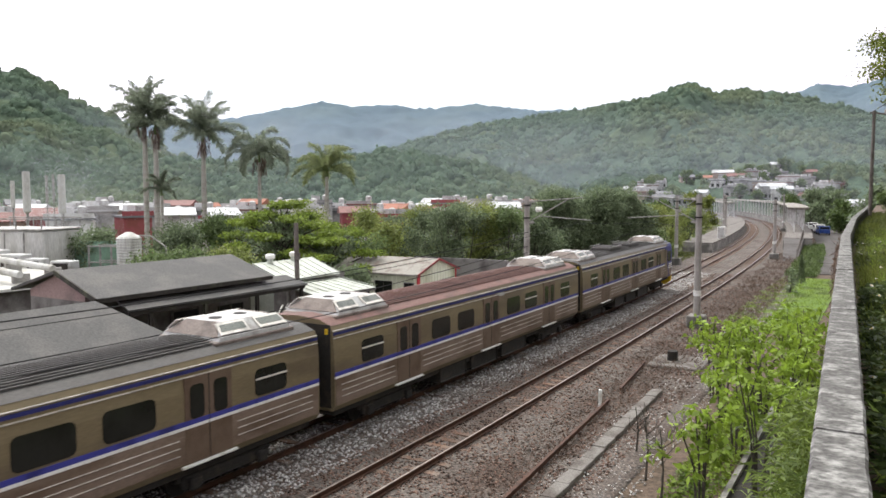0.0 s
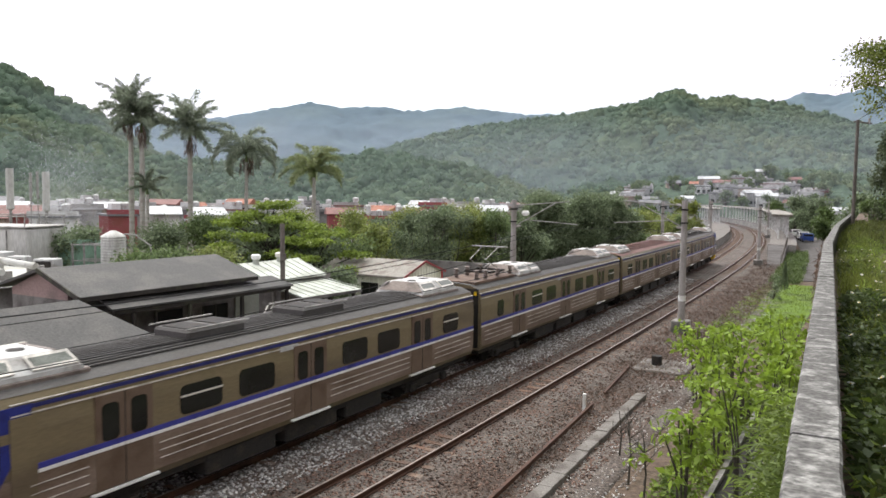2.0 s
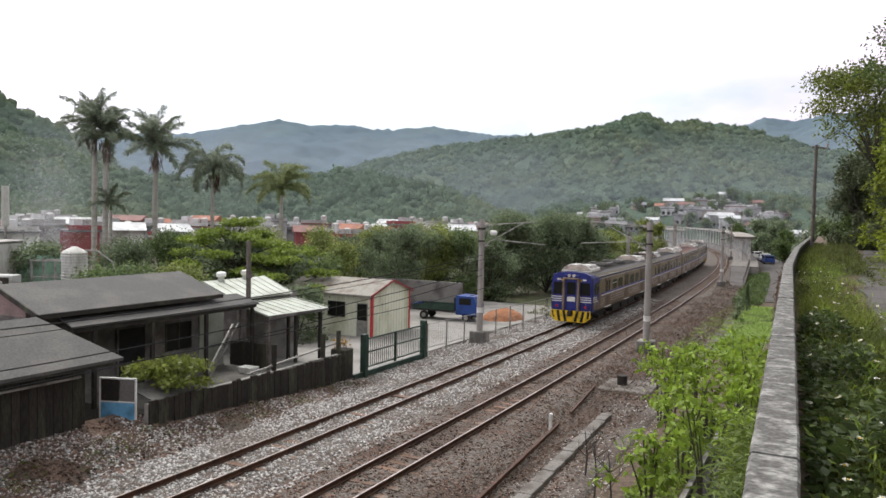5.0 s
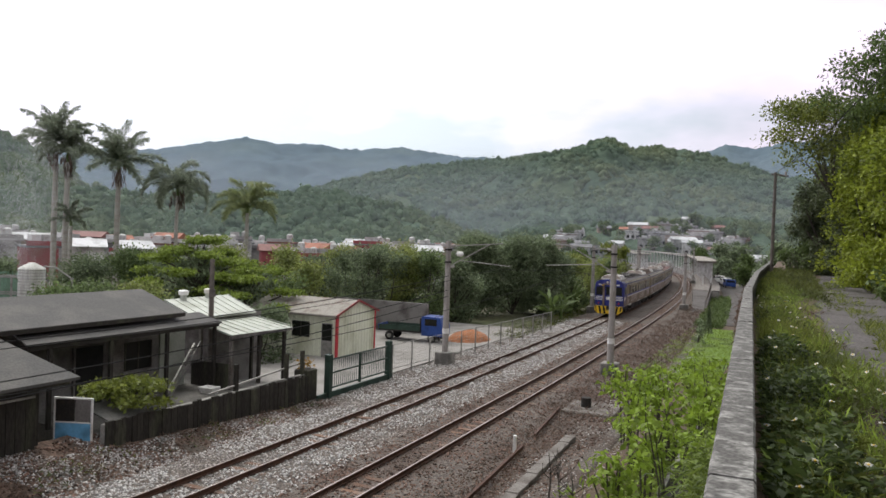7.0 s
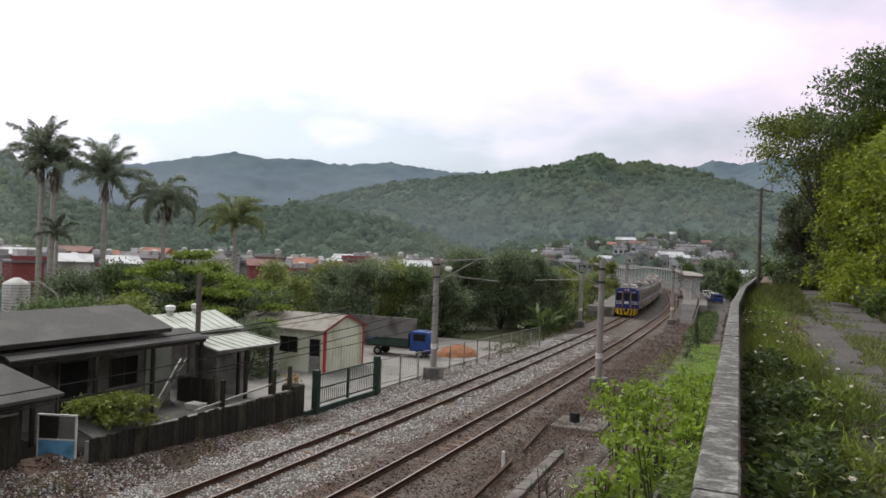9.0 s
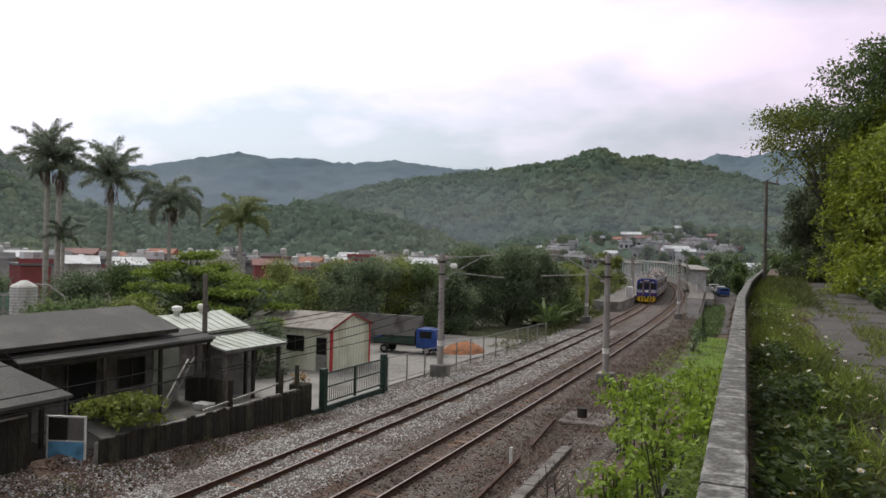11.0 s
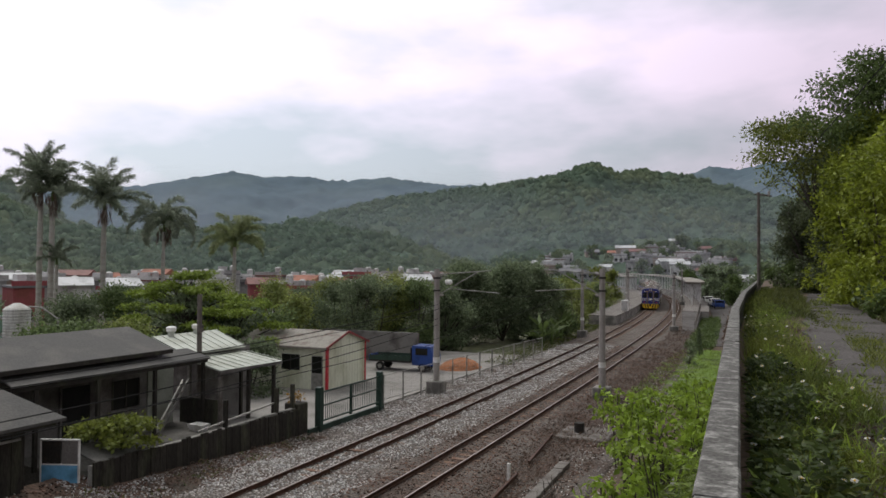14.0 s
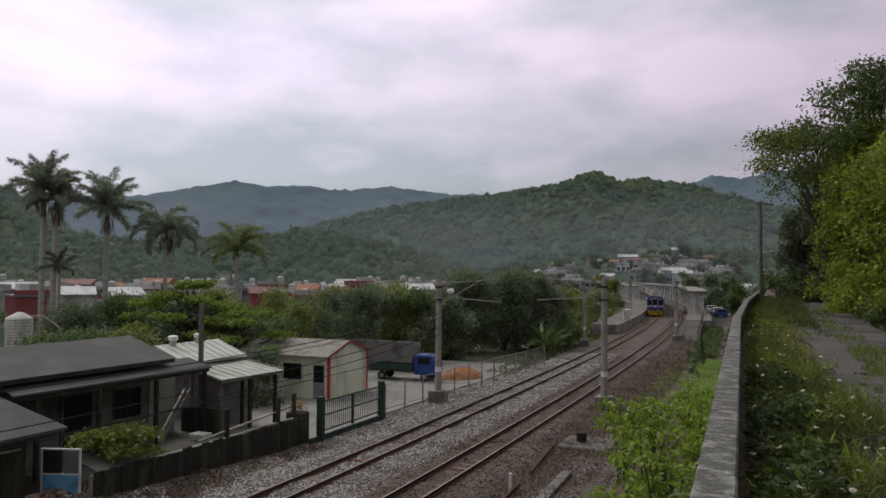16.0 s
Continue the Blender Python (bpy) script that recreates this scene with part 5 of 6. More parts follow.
def palm(x, y, top, frond, label, mat=m_palm_leaf, n=17, r=0.26, droop=1.0, dead=True):
    t = thing("palm_tree", label, "palm tree", "royal palms", at=pose(x, y, -0.5))
    h = top + 0.5
    part("trunk", M().tube([(0, 0, 0), (0.02, 0, h * 0.3), (0.05, 0, h * 0.6), (0.1, 0, h * 0.86)], [r * 1.15, r, r * 1.05, r * 0.75], 10), m_palm_bark, t)
    part("crownshaft", M().tube([(0.1, 0, h * 0.85), (0.1, 0, h * 0.93)], [r * 0.7, r * 0.35], 10), m_leaf_mid, t, "green crownshaft")
    for k in range(n):
        az = k * 2.399 + rng.uniform(-0.25, 0.25)
        lift = 1.45 - 1.55 * (k / n) ** 1.1 + rng.uniform(-0.15, 0.15)
        pts = []
        p, e = np.array([0.1, 0, h * 0.92]), lift
        reach = frond * rng.uniform(0.85, 1.08)
        for i in range(10):
            pts.append(p.copy())
            p = p + reach / 9 * np.array([math.cos(az) * math.cos(e), math.sin(az) * math.cos(e), math.sin(e)])
            e -= (0.05 + 0.018 * i) * droop
        pts = np.array(pts)
        m = 130
        q = np.repeat(np.linspace(0.12, 1, m), 2)
        base = np.stack([np.interp(q * 9, range(10), pts[:, i]) for i in range(3)], 1)
        side = np.array([-math.sin(az), math.cos(az), 0.0])
        seg = np.stack([np.interp(np.clip(q * 9 + 0.5, 0, 9), range(10), pts[:, i]) - np.interp(np.clip(q * 9 - 0.5, 0, 9), range(10), pts[:, i]) for i in range(3)], 1)
        seg /= np.linalg.norm(seg, axis=1, keepdims=True)
        sg = np.tile([1, -1], m)[:, None]
        # leaflets stand off the rib on all sides, as on a plume
        d = side * sg * rng.uniform(0.3, 1.0, (2 * m, 1)) + seg * 0.75 + np.array([0, 0, 1.0]) * rng.uniform(-0.9, 0.65, (2 * m, 1))
        ln = 0.8 * np.sin(np.clip(q, 0.1, 0.93) * math.pi) ** 0.5 + 0.2
        rib = M().tube([tuple(v) for v in pts[::3]], [0.05, 0.035, 0.02, 0.012], 4)
        rv = np.array(rib.v)
        rf = np.array([f for f in rib.f if len(f) == 4])
        part("frond", join([blades(base, d, ln * rng.uniform(0.16, 0.25, 2 * m) * frond, np.full(2 * m, 0.062), 0.5), (rv, rf)]), mat, t)
    for k in range(3 if dead else 0):
        az = rng.uniform(0, 6.28)
        a = rng.uniform(-0.3, 0.3, 40)
        base = np.stack([0.1 + 0.35 * math.cos(az) + a * 0.5, 0.35 * math.sin(az) + a * 0.5, np.linspace(h * 0.91, h * 0.80, 40)], 1)
        part("dead_frond", blades(base, np.stack([a, a, np.full(40, -1.5)], 1), np.full(40, 0.7), np.full(40, 0.08)), m_dry, t, "withered hanging frond")
    return t


def polar(az, d):
    return d * math.sin(radians(az)), d * math.cos(radians(az))


for az, d, top, fr, lab, m, n, dr in ((-52.4, 70, 15.0, 3.5, "tall royal palm with a pale trunk", m_palm_leaf, 20, 0.9), (-51.7, 69, 14.0, 3.1, "tall royal palm beside its twin", m_palm_leaf, 15, 1.3),
                                      (-48.5, 70, 13.4, 3.8, "tall royal palm with spreading fronds", m_palm_leaf, 20, 1.0), (-44.6, 70, 11.4, 3.7, "royal palm with drooping grey-green fronds", m_palm_leaf, 18, 2.3),
                                      (-39.7, 80, 10.2, 3.9, "yellow-green palm with spreading fronds", m_palm_yellow, 18, 1.5), (-51.4, 68, 8.0, 1.8, "small palm between tall trunks", m_palm_leaf, 10, 1.4)):
    palm(*polar(az, d), top, fr, lab, m, n, droop=dr, r=0.16 if az in (-44.6, -51.4) else 0.22, dead=top > 11)


def umbrella_tree(az, d, height, spread, decks):
    """A tree whose leaves lie in flat decks one above the other, with dark leaves as the shade between."""
    x, y = polar(az, d)
    t = thing("umbrella_tree", "broad bright green tree with flat layered decks of leaves", "tree", "valley trees", at=pose(x, y, -0.5))
    m = M().tube([(0, 0, -0.3), (0.1, 0, height * 0.4), (0, 0.1, height * 0.8)], [0.22, 0.17, 0.08], 8)
    deck, under = [], []
    for k in range(decks):
        a, q = k * 2.399, math.sqrt((k + 0.5) / decks)
        c = (q * spread * math.cos(a), q * spread * math.sin(a), height * (1.0 - 0.42 * q * q) + rng.uniform(-0.5, 0.1))
        m.tube([(0, 0.05, height * 0.5), (c[0] * 0.6, c[1] * 0.6, c[2] - 0.6), (c[0], c[1], c[2] - 0.15)], [0.09, 0.06, 0.02], 5)
        r = spread * rng.uniform(0.2, 0.32)
        for j in range(4):
            deck.append((c[0] + rng.normal() * r * 0.5, c[1] + rng.normal() * r * 0.5, c[2] + rng.normal() * 0.06))
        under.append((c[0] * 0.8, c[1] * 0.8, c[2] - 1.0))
    part("trunk", m, m_bark, t)
    part("crown", clump_leaves(deck, [spread * 0.17] * len(deck), 420, 0.2, 0.22, 0.0), m_leaf_layer, t, "flat bright green decks")
    # a darker leaf colour stands in for the shade under the decks
    part("inner_crown", clump_leaves(under, [spread * 0.22] * len(under), 160, 0.26, 0.6, 0.3), m_leaf_dark, t, "inner leaves coloured dark as shade below the decks")


umbrella_tree(-43.0, 50, 6.9, 3.7, 17)
umbrella_tree(-39.6, 48, 5.5, 3.3, 15)
for az, d, h, sp, m in ((-22.6, 73, 7.0, 3.6, m_leaf_dark), (-19.6, 76, 7.4, 4.0, m_leaf_dark), (-17.4, 78, 7.0, 3.4, m_leaf_dark), (-24.2, 66, 5.4, 2.6, m_leaf_dark)):
    tree("bushy_tree", "dark green dense bushy tree beside the line", *polar(az, d), -0.5, h + 0.5, sp, m, 0.22, 560, 34, 0.2, 0.0, 0.85, group="valley trees")
belt = [(-51.5, 44, 4.4, 2.4, 1), (-49.3, 43, 4.6, 2.5, 1), (-47.4, 45, 4.6, 2.2, 2), (-46.2, 41, 4.0, 2.0, 1), (-37.6, 52, 4.4, 2.6, 1), (-35.6, 55, 4.7, 2.6, 2), (-34.0, 58, 5.0, 2.6, 0), (-32.2, 64, 5.4, 2.4, 0),
        (-30.6, 60, 5.8, 2.4, 0), (-29.2, 62, 6.0, 2.2, 0), (-27.8, 64, 5.6, 2.6, 2), (-26.2, 63, 5.6, 2.5, 1), (-36.8, 62, 5.6, 2.8, 2), (-33.0, 66, 5.8, 2.8, 2), (-28.4, 70, 6.2, 2.8, 2), (-31.5, 66, 4.6, 2.0, 0), (-28.0, 67, 4.8, 2.0, 0),
        (-42.5, 51, 4.6, 2.8, 0), (-39.0, 50, 4.0, 2.4, 0), (-41.5, 44, 3.6, 2.0, 0), (-38.5, 43, 3.4, 2.0, 0), (-15.6, 86, 5.4, 2.4, 2), (-14.2, 92, 5.2, 2.2, 2), (-13.6, 100, 5.0, 2.2, 2), (-12.9, 112, 4.8, 2.2, 1), (-15.0, 80, 3.2, 1.6, 1), (-55.8, 52, 4.6, 2.6, 0),
        (-44.0, 60, 5.6, 3.0, 0), (-47.5, 62, 5.0, 3.0, 1), (-50.5, 60, 4.6, 3.0, 0), (-41.0, 62, 5.4, 2.8, 2), (-12.3, 128, 5.0, 2.4, 2)]
for az, d, h, sp, k in belt:
    h = h - 0.8 if d < 50 else h
    tree("valley_tree", ("dark green valley tree", "mid green leafy valley tree", "yellowish green leafy valley tree")[k] + " with an uneven crown", *polar(az, d), -0.5, h + 0.5, sp, (m_leaf_dark, m_valley_mid, m_valley_yellow)[k], 0.2, 480, 20, 0.14, 0.0, 0.85, group="valley trees")
# banana-like clump beside the far fence
for az, d in ((-16.6, 68), (-15.9, 71), (-15.2, 75)):
    x, y = polar(az, d)
    t = thing("banana_plant", "pale green plant with long arching leaves", "plant", "banana plants", at=pose(x, y, -0.5))
    n = 26
    a = rng.uniform(0, 6.28, n)
    part("leaves", blades(np.stack([0.2 * np.cos(a), 0.2 * np.sin(a), rng.uniform(0.8, 2.0, n)], 1), np.stack([np.cos(a), np.sin(a), rng.uniform(0.2, 1.6, n)], 1), rng.uniform(1.0, 1.9, n), rng.uniform(0.25, 0.4, n), 0.8), m_leaf_mid, t)
    part("stem", M().tube([(0, 0, -0.2), (0, 0, 1.9)], [0.16, 0.09], 8), m_leaf_mid, t)

# garden tree in the forecourt
tree("garden_tree", "small garden tree with a clipped flat green crown", -19.6, 17.9, 0.3, 1.75, 2.0, m_leaf_yellow, 0.17, 420, 26, 0.09, 0.5, 0.3, lean=(0, 0.05), size=(0.17, 0.3))
dry = thing("dry_shrub", "dry ochre shrub on the wall end", "shrub", at=pose(-18.95, 27.0, 1.0))
part("foliage", clump_leaves([(0, 0, 0.25)], [0.34], 900, 0.14), leaf_material("ochre_leaves", (0.33, 0.20, 0.05), (0.2, 0.12, 0.04)), dry)

# slope trees beside the lane
tree("slope_tree", "tall dark tree with an open leafy crown beside the lane", 2.4, 55, 5.2, 9.4, 3.0, m_leaf_deep, 0.22, 520, 44, 0.28, 0.02, 0.85, group="slope trees", lean=(0.03, 0), size=(0.16, 0.30))
tree("slope_tree", "tall open tree with fine airy foliage", 2.9, 43, 5.4, 9.4, 4.2, m_leaf_yellow, 0.17, 200, 64, 0.07, 0.62, 0.6, group="slope trees", lean=(-0.25, 0), size=(0.12, 0.24))
tree("slope_tree", "tall open tree with fine airy foliage", 4.2, 40, 6.0, 11.2, 4.6, m_leaf_mid, 0.18, 300, 64, 0.2, 0.5, 0.55, group="slope trees", size=(0.12, 0.26))
tree("slope_tree", "dense dark tree beside the lane", 4.2, 48, 5.4, 10.0, 3.2, m_leaf_deep, 0.2, 620, 36, 0.2, 0.02, 0.85, group="slope trees")
for x, y, h, sp in ((3.4, 37, 7.4, 2.0), (3.9, 34, 6.6, 2.0), (4.0, 29, 6.2, 1.9), (5.2, 33, 7.6, 2.6), (4.4, 25.5, 5.2, 1.9), (4.6, 21.5, 5.6, 1.9), (6.4, 29, 8.6, 3.0), (3.7, 37.5, 4.6, 1.6), (2.9, 42, 5.6, 1.5), (3.6, 46, 8.0, 1.9), (2.5, 48, 4.4, 1.5)):
    tree("slope_shrub", "yellow-green leafy shrub on the slope", x, y, 5.4, h, sp, m_leaf_lime, 0.19, 460, 26, 0.12, 0.04, 0.8, group="slope shrubs", cat="shrub")
for x, y, h, sp in ((3.4, 40, 2.0, 1.2), (3.2, 35, 1.2, 0.8), (3.1, 31, 1.0, 0.7), (3.1, 27, 1.0, 0.7), (1.2, 56, 2.2, 1.6), (3.0, 58, 3.4, 2.2), (-0.2, 60, 1.6, 1.2), (3.6, 20, 2.0, 1.0), (3.6, 16, 2.0, 1.0)):
    tree("slope_shrub", "low bright shrub at the lane's edge", x, y, 5.3, h, sp, m_leaf_mid if h < 2.3 else m_leaf_yellow, 0.2, 420, 12, 0.06, 0.05, 0.8, group="slope shrubs", cat="shrub")

for x, y, h, sp, m in ((3.6, 44, 8.0, 2.2, m_leaf_deep), (2.6, 54, 7.6, 2.4, m_leaf_deep), (3.6, 38.5, 8.6, 2.2, m_leaf_lime), (1.5, 58, 6.4, 2.0, m_leaf_deep)):
    tree("slope_tree", "dense leafy tree at the bend of the lane", x, y, 5.2, h, sp, m, 0.2, 760, 32, 0.15, 0.0, 0.85, group="slope trees")
# unseen trees overhanging the lane beside and behind the viewpoint, added for shade
for x, y, h in ((5.6, 4.0, 9.0), (6.2, 10.0, 9.5), (6.0, 16.5, 8.5), (6.0, -4.0, 9.0)):
    tree("slope_tree", "broad leafy tree overhanging the lane", x, y, 6.0, h, 3.2, m_leaf_mid, 0.26, 300, 26, 0.2, 0.2, 0.8, group="slope trees")

# saplings along the foot of the wall
SHRUBS = [(-5.3, 27.5, 2.9, 1.0), (-4.3, 29.0, 3.2, 1.2), (-3.3, 31.0, 3.4, 1.2), (-4.5, 24.5, 3.0, 1.1), (-3.4, 25.5, 3.3, 1.2), (-2.6, 28.0, 3.6, 1.1), (-3.5, 21.5, 3.0, 1.1), (-2.5, 22.5, 3.4, 1.1), (-2.6, 19.0, 3.0, 1.0), (-3.6, 17.5, 2.2, 0.9), (-2.0, 25.0, 3.6, 0.9),
          (-1.9, 20.5, 3.2, 0.9)]
for k, (x, y, h, sp) in enumerate(SHRUBS):
    t = thing("sapling", "slender sapling with large bright green leaves", "sapling", "saplings by the wall", at=pose(x, y, -0.34))
    cs, rs = [], []
    for j in range(5):
        a = rng.uniform(0, 6.28)
        tip = (sp * 0.55 * math.cos(a), sp * 0.55 * math.sin(a), h * rng.uniform(0.72, 0.98))
        part("stem", M().tube([(0.1 * math.cos(a), 0.1 * math.sin(a), -0.1), (tip[0] * 0.35, tip[1] * 0.35, h * 0.45), tip], [0.035, 0.028, 0.012], 6), m_bark, t)
        cs += [tip, (tip[0] * 1.1 + rng.normal() * 0.2, tip[1] * 1.1 + rng.normal() * 0.2, tip[2] - 0.45), (tip[0] * 0.7 + rng.normal() * 0.25, tip[1] * 0.7 + rng.normal() * 0.25, tip[2] - 0.8)]
        rs += [0.30, 0.34, 0.28]
    part("leaves", clump_leaves(cs, rs, 250, 0.21, 0.42, 0.7), m_sapling, t)
for x, y, h in ((-4.4, 17.0, 1.9), (-5.2, 18.6, 1.6), (-6.0, 20.5, 1.3)):
    t = thing("bare_sapling", "bare thin sapling with few twigs", "sapling", "bare saplings", at=pose(x, y, -0.34))
    part("stem", M().tube([(0, 0, -0.1), (0.05, 0, h * 0.5), (-0.05, 0.05, h)], [0.03, 0.022, 0.01], 6), m_bark, t)
    for k in range(8):
        z = h * rng.uniform(0.3, 0.9)
        a = rng.uniform(0, 6.28)
        part("twig", M().tube([(0, 0, z), (0.3 * math.cos(a), 0.3 * math.sin(a), z + 0.25), (0.5 * math.cos(a + 0.3), 0.5 * math.sin(a + 0.3), z + 0.55)], [0.014, 0.009, 0.005], 4), m_bark, t)


def lumps(x, y, f):
    return np.array([0.65 + 0.9 * noise.noise((a * f, b * f, 3.3)) for a, b in zip(x, y)])


def patch(name, label, n, x0, x1, y0, y1, z, length, width, mat, rise=1.4, spread=0.9, follow=False, cat="weeds", height=0.0, wallside=False, tufts=0.0, ground=None):
    """Many blades over a stretch of ground."""
    y = rng.uniform(y0, y1, n)
    x = rng.uniform(x0, x1, n)
    if tufts:
        keep = np.array([noise.noise((a * tufts, b * tufts, 5)) > 0.02 for a, b in zip(x, y)])
        x, y = x[keep], y[keep]
        n = len(x)
    if wallside:
        edge = np.array([0.82 + 0.55 * noise.noise((0, q * 0.45, 8)) + 0.25 * noise.noise((0, q * 1.9, 8)) for q in y])
        x = x0 + (x - x0) * np.clip(edge, 0.3, 1.3)
        x = x + np.array([wall_x(q) for q in y])
    if follow:
        x = x + np.array([swing(q) for q in y])
    if ground:
        z = np.array([ground(a, b) for a, b in zip(x, y)])
    base = np.stack([x, y, z + height * rng.random(n) ** 1.3 * np.clip(lumps(x, y, 1.3), 0.15, 1.3)], 1)
    a = rng.uniform(0, 6.28, n)
    d = np.stack([np.cos(a) * spread, np.sin(a) * spread, rise * rng.uniform(0.2, 1.2, n)], 1)
    return tagged(part(name, blades(base, d, rng.uniform(0.5, 1.3, n) * length, rng.uniform(0.6, 1.3, n) * width, 0.7), mat), label, cat, kind="stuff")


# bamboo grass hanging at the foot of the wall
bam = thing("bamboo_grass", "arching pale green bamboo grass by the wall", "bamboo grass", at=pose(-1.35, 15.6, -0.3))
n = 2400
a, hgt = rng.uniform(0, 6.28, n), rng.uniform(0.3, 3.1, n)
part("leaves", blades(np.stack([rng.normal(0, 0.27, n), rng.normal(0, 1.6, n), hgt], 1), np.stack([np.cos(a) * 0.8 - 0.25, np.sin(a) * 0.8, rng.uniform(-0.5, 0.7, n)], 1), rng.uniform(0.25, 0.55, n), rng.uniform(0.03, 0.06, n), 0.9), leaf_material("bamboo_leaves", (0.15, 0.205, 0.038), (0.06, 0.095, 0.024)), bam)
patch("ground_cover", "bright green ground cover under the saplings", 6000, -4.6, -3.3, 10, 30, -0.33, 0.13, 0.09, m_leaf_bright, 0.8, 1.0, height=0.35)
patch("ground_cover", "green undergrowth at the foot of the wall", 2600, -2.2, -0.9, 17, 36, -0.33, 0.28, 0.14, m_weed, 0.8, 1.0, height=1.4)
patch("dry_brush", "dry reddish brush along the ballast edge", 9000, -9.2, -6.0, 30, 96, -0.3, 0.32, 0.03, m_dry, 1.2, 0.9, follow=True, height=0.25)
patch("dry_brush", "dry reddish brush between ballast and trough", 5000, -9.0, -7.2, 12, 34, -0.28, 0.2, 0.02, m_dry, 1.0, 0.9, follow=True, height=0.08)
patch("dry_brush", "dry brown brush under the board fence", 3600, -18.55, -17.0, 8, 27, -0.32, 0.2, 0.03, m_dry, 0.9, 0.9, height=0.12, ground=bank_z, tufts=0.6)
patch("low_weeds", "sparse green weeds on the dirt bank", 1200, -18.55, -17.4, 10, 27, -0.32, 0.14, 0.05, m_weed, 0.9, 0.9, height=0.12, ground=bank_z, tufts=0.9)
patch("lawn_grass", "short green lawn grass", 14000, -8.0, -3.5, 43, 70, -0.32, 0.12, 0.03, m_leaf_bright, 1.4, 0.7, cat="grass")
# weeds between the wall and the lane
patch("weeds", "dark green broad-leaved weeds along the wall", 11000, 0.30, 1.0, 1.6, 12, ROAD_Z, 0.085, 0.045, m_weed_dark, 0.6, 1.0, wallside=True, height=0.40)
patch("weeds", "leafy green weeds along the wall", 15000, 0.34, 1.3, 2.0, 26, ROAD_Z, 0.10, 0.035, m_weed, 0.8, 1.0, wallside=True, height=0.34, tufts=0.9)
patch("weeds", "yellow-green weeds beside the lane", 15000, 0.5, 1.5, 2.4, 40, ROAD_Z, 0.13, 0.02, m_leaf_yellow, 1.4, 0.8, wallside=True, height=0.24, tufts=0.7)
patch("weeds", "bright feathery weeds in clumps", 9000, 0.55, 1.7, 2.6, 30, ROAD_Z + 0.1, 0.14, 0.012, m_leaf_bright, 1.5, 0.8, wallside=True, height=0.3, tufts=1.6)
patch("tall_grass", "tall bright grass beside the lane", 5000, 0.3, 1.3, 8, 48, ROAD_Z, 0.34, 0.014, m_leaf_yellow, 2.0, 0.5, wallside=True, cat="grass")
patch("tall_grass", "thin yellowish grass among the weeds", 16000, 0.4, 1.75, 2.5, 16, ROAD_Z, 0.34, 0.009, m_leaf_yellow, 1.8, 0.7, wallside=True, cat="grass", tufts=1.1)
patch("tall_grass", "grass growing in the crack of the lane", 4200, 1.3, 1.95, 9, 40, ROAD_Z + 0.03, 0.22, 0.016, m_leaf_yellow, 1.8, 0.7, cat="grass", tufts=0.8)
patch("lane_moss", "low moss and weeds creeping over the lane", 9000, 0.9, 2.6, 4, 40, ROAD_Z + 0.035, 0.07, 0.03, m_weed, 0.5, 1.0, tufts=0.7)
patch("dry_weeds", "withered brown weeds beside the lane", 3500, 0.5, 1.6, 3, 22, ROAD_Z, 0.14, 0.025, m_dry, 0.9, 1.0, wallside=True, height=0.12)
patch("leafy_weeds", "large heart-shaped weed leaves by the wall", 120, 0.26, 0.7, 1.8, 6.0, ROAD_Z, 0.085, 0.06, m_leaf_bright, 0.5, 1.0, wallside=True, height=0.42)
patch("verge_grass", "rough green grass on the slope side of the lane", 9000, 2.75, 4.2, 8, 54, ROAD_Z, 0.3, 0.03, m_weed, 1.6, 0.7, cat="grass", height=0.25)
patch("verge_grass", "rough green grass at the far bend of the lane", 9000, -1.2, 1.0, 26, 58, ROAD_Z, 0.34, 0.03, m_weed, 1.6, 0.7, cat="grass", height=0.15)
patch("verge_scrub", "low green scrub beside the platform ramp", 7000, -6.6, -4.2, 70, 112, -0.32, 0.4, 0.08, m_leaf_mid, 1.2, 0.9, follow=True, height=0.5)
patch("verge_scrub", "low green scrub between fence and track", 6000, -19.6, -17.4, 52, 100, -0.4, 0.3, 0.06, m_weed, 1.2, 0.9, follow=True, height=0.3)
m_petal = material("white_petals", (0.8, 0.8, 0.76), 0.6, 0, 0.05, 3, 20, 0, trans=0.2)
flower = None
for k in range(70):
    y = 2.6 + 20 * rng.random() ** 1.7
    x = wall_x(y) + rng.uniform(0.28, 1.3)
    m = pose(x, y, ROAD_Z + rng.uniform(0.34, 0.5), rng.uniform(-35, 35), rng.uniform(-35, 35), rng.uniform(0, 360))
    if flower is None:
        flower = thing("white_flower", "small white daisy-like flower among weeds", "flower", "white flowers", at=m)
        aa = np.arange(6) * 1.0472
        part("petals", blades(np.zeros((6, 3)), np.stack([np.cos(aa), np.sin(aa), np.full(6, 0.15)], 1), np.full(6, 0.026), np.full(6, 0.021)), m_petal, flower)
        part("eye", M().tube([(0, 0, -0.003), (0, 0, 0.006)], 0.007, 8), m_yellow, flower)
        part("stem", M().tube([(0, 0, 0), (0.01, 0, -0.2), (0, 0, -0.45)], 0.002, 4), m_leaf_mid, flower)
    else:
        copy_thing(flower, m)
cyp = thing("cypress", "small dark cypress on the lawn", "cypress", at=pose(-6.1, 65.3, -0.4))
zz = rng.random(900) ** 0.8
aa = rng.uniform(0, 6.28, 900)
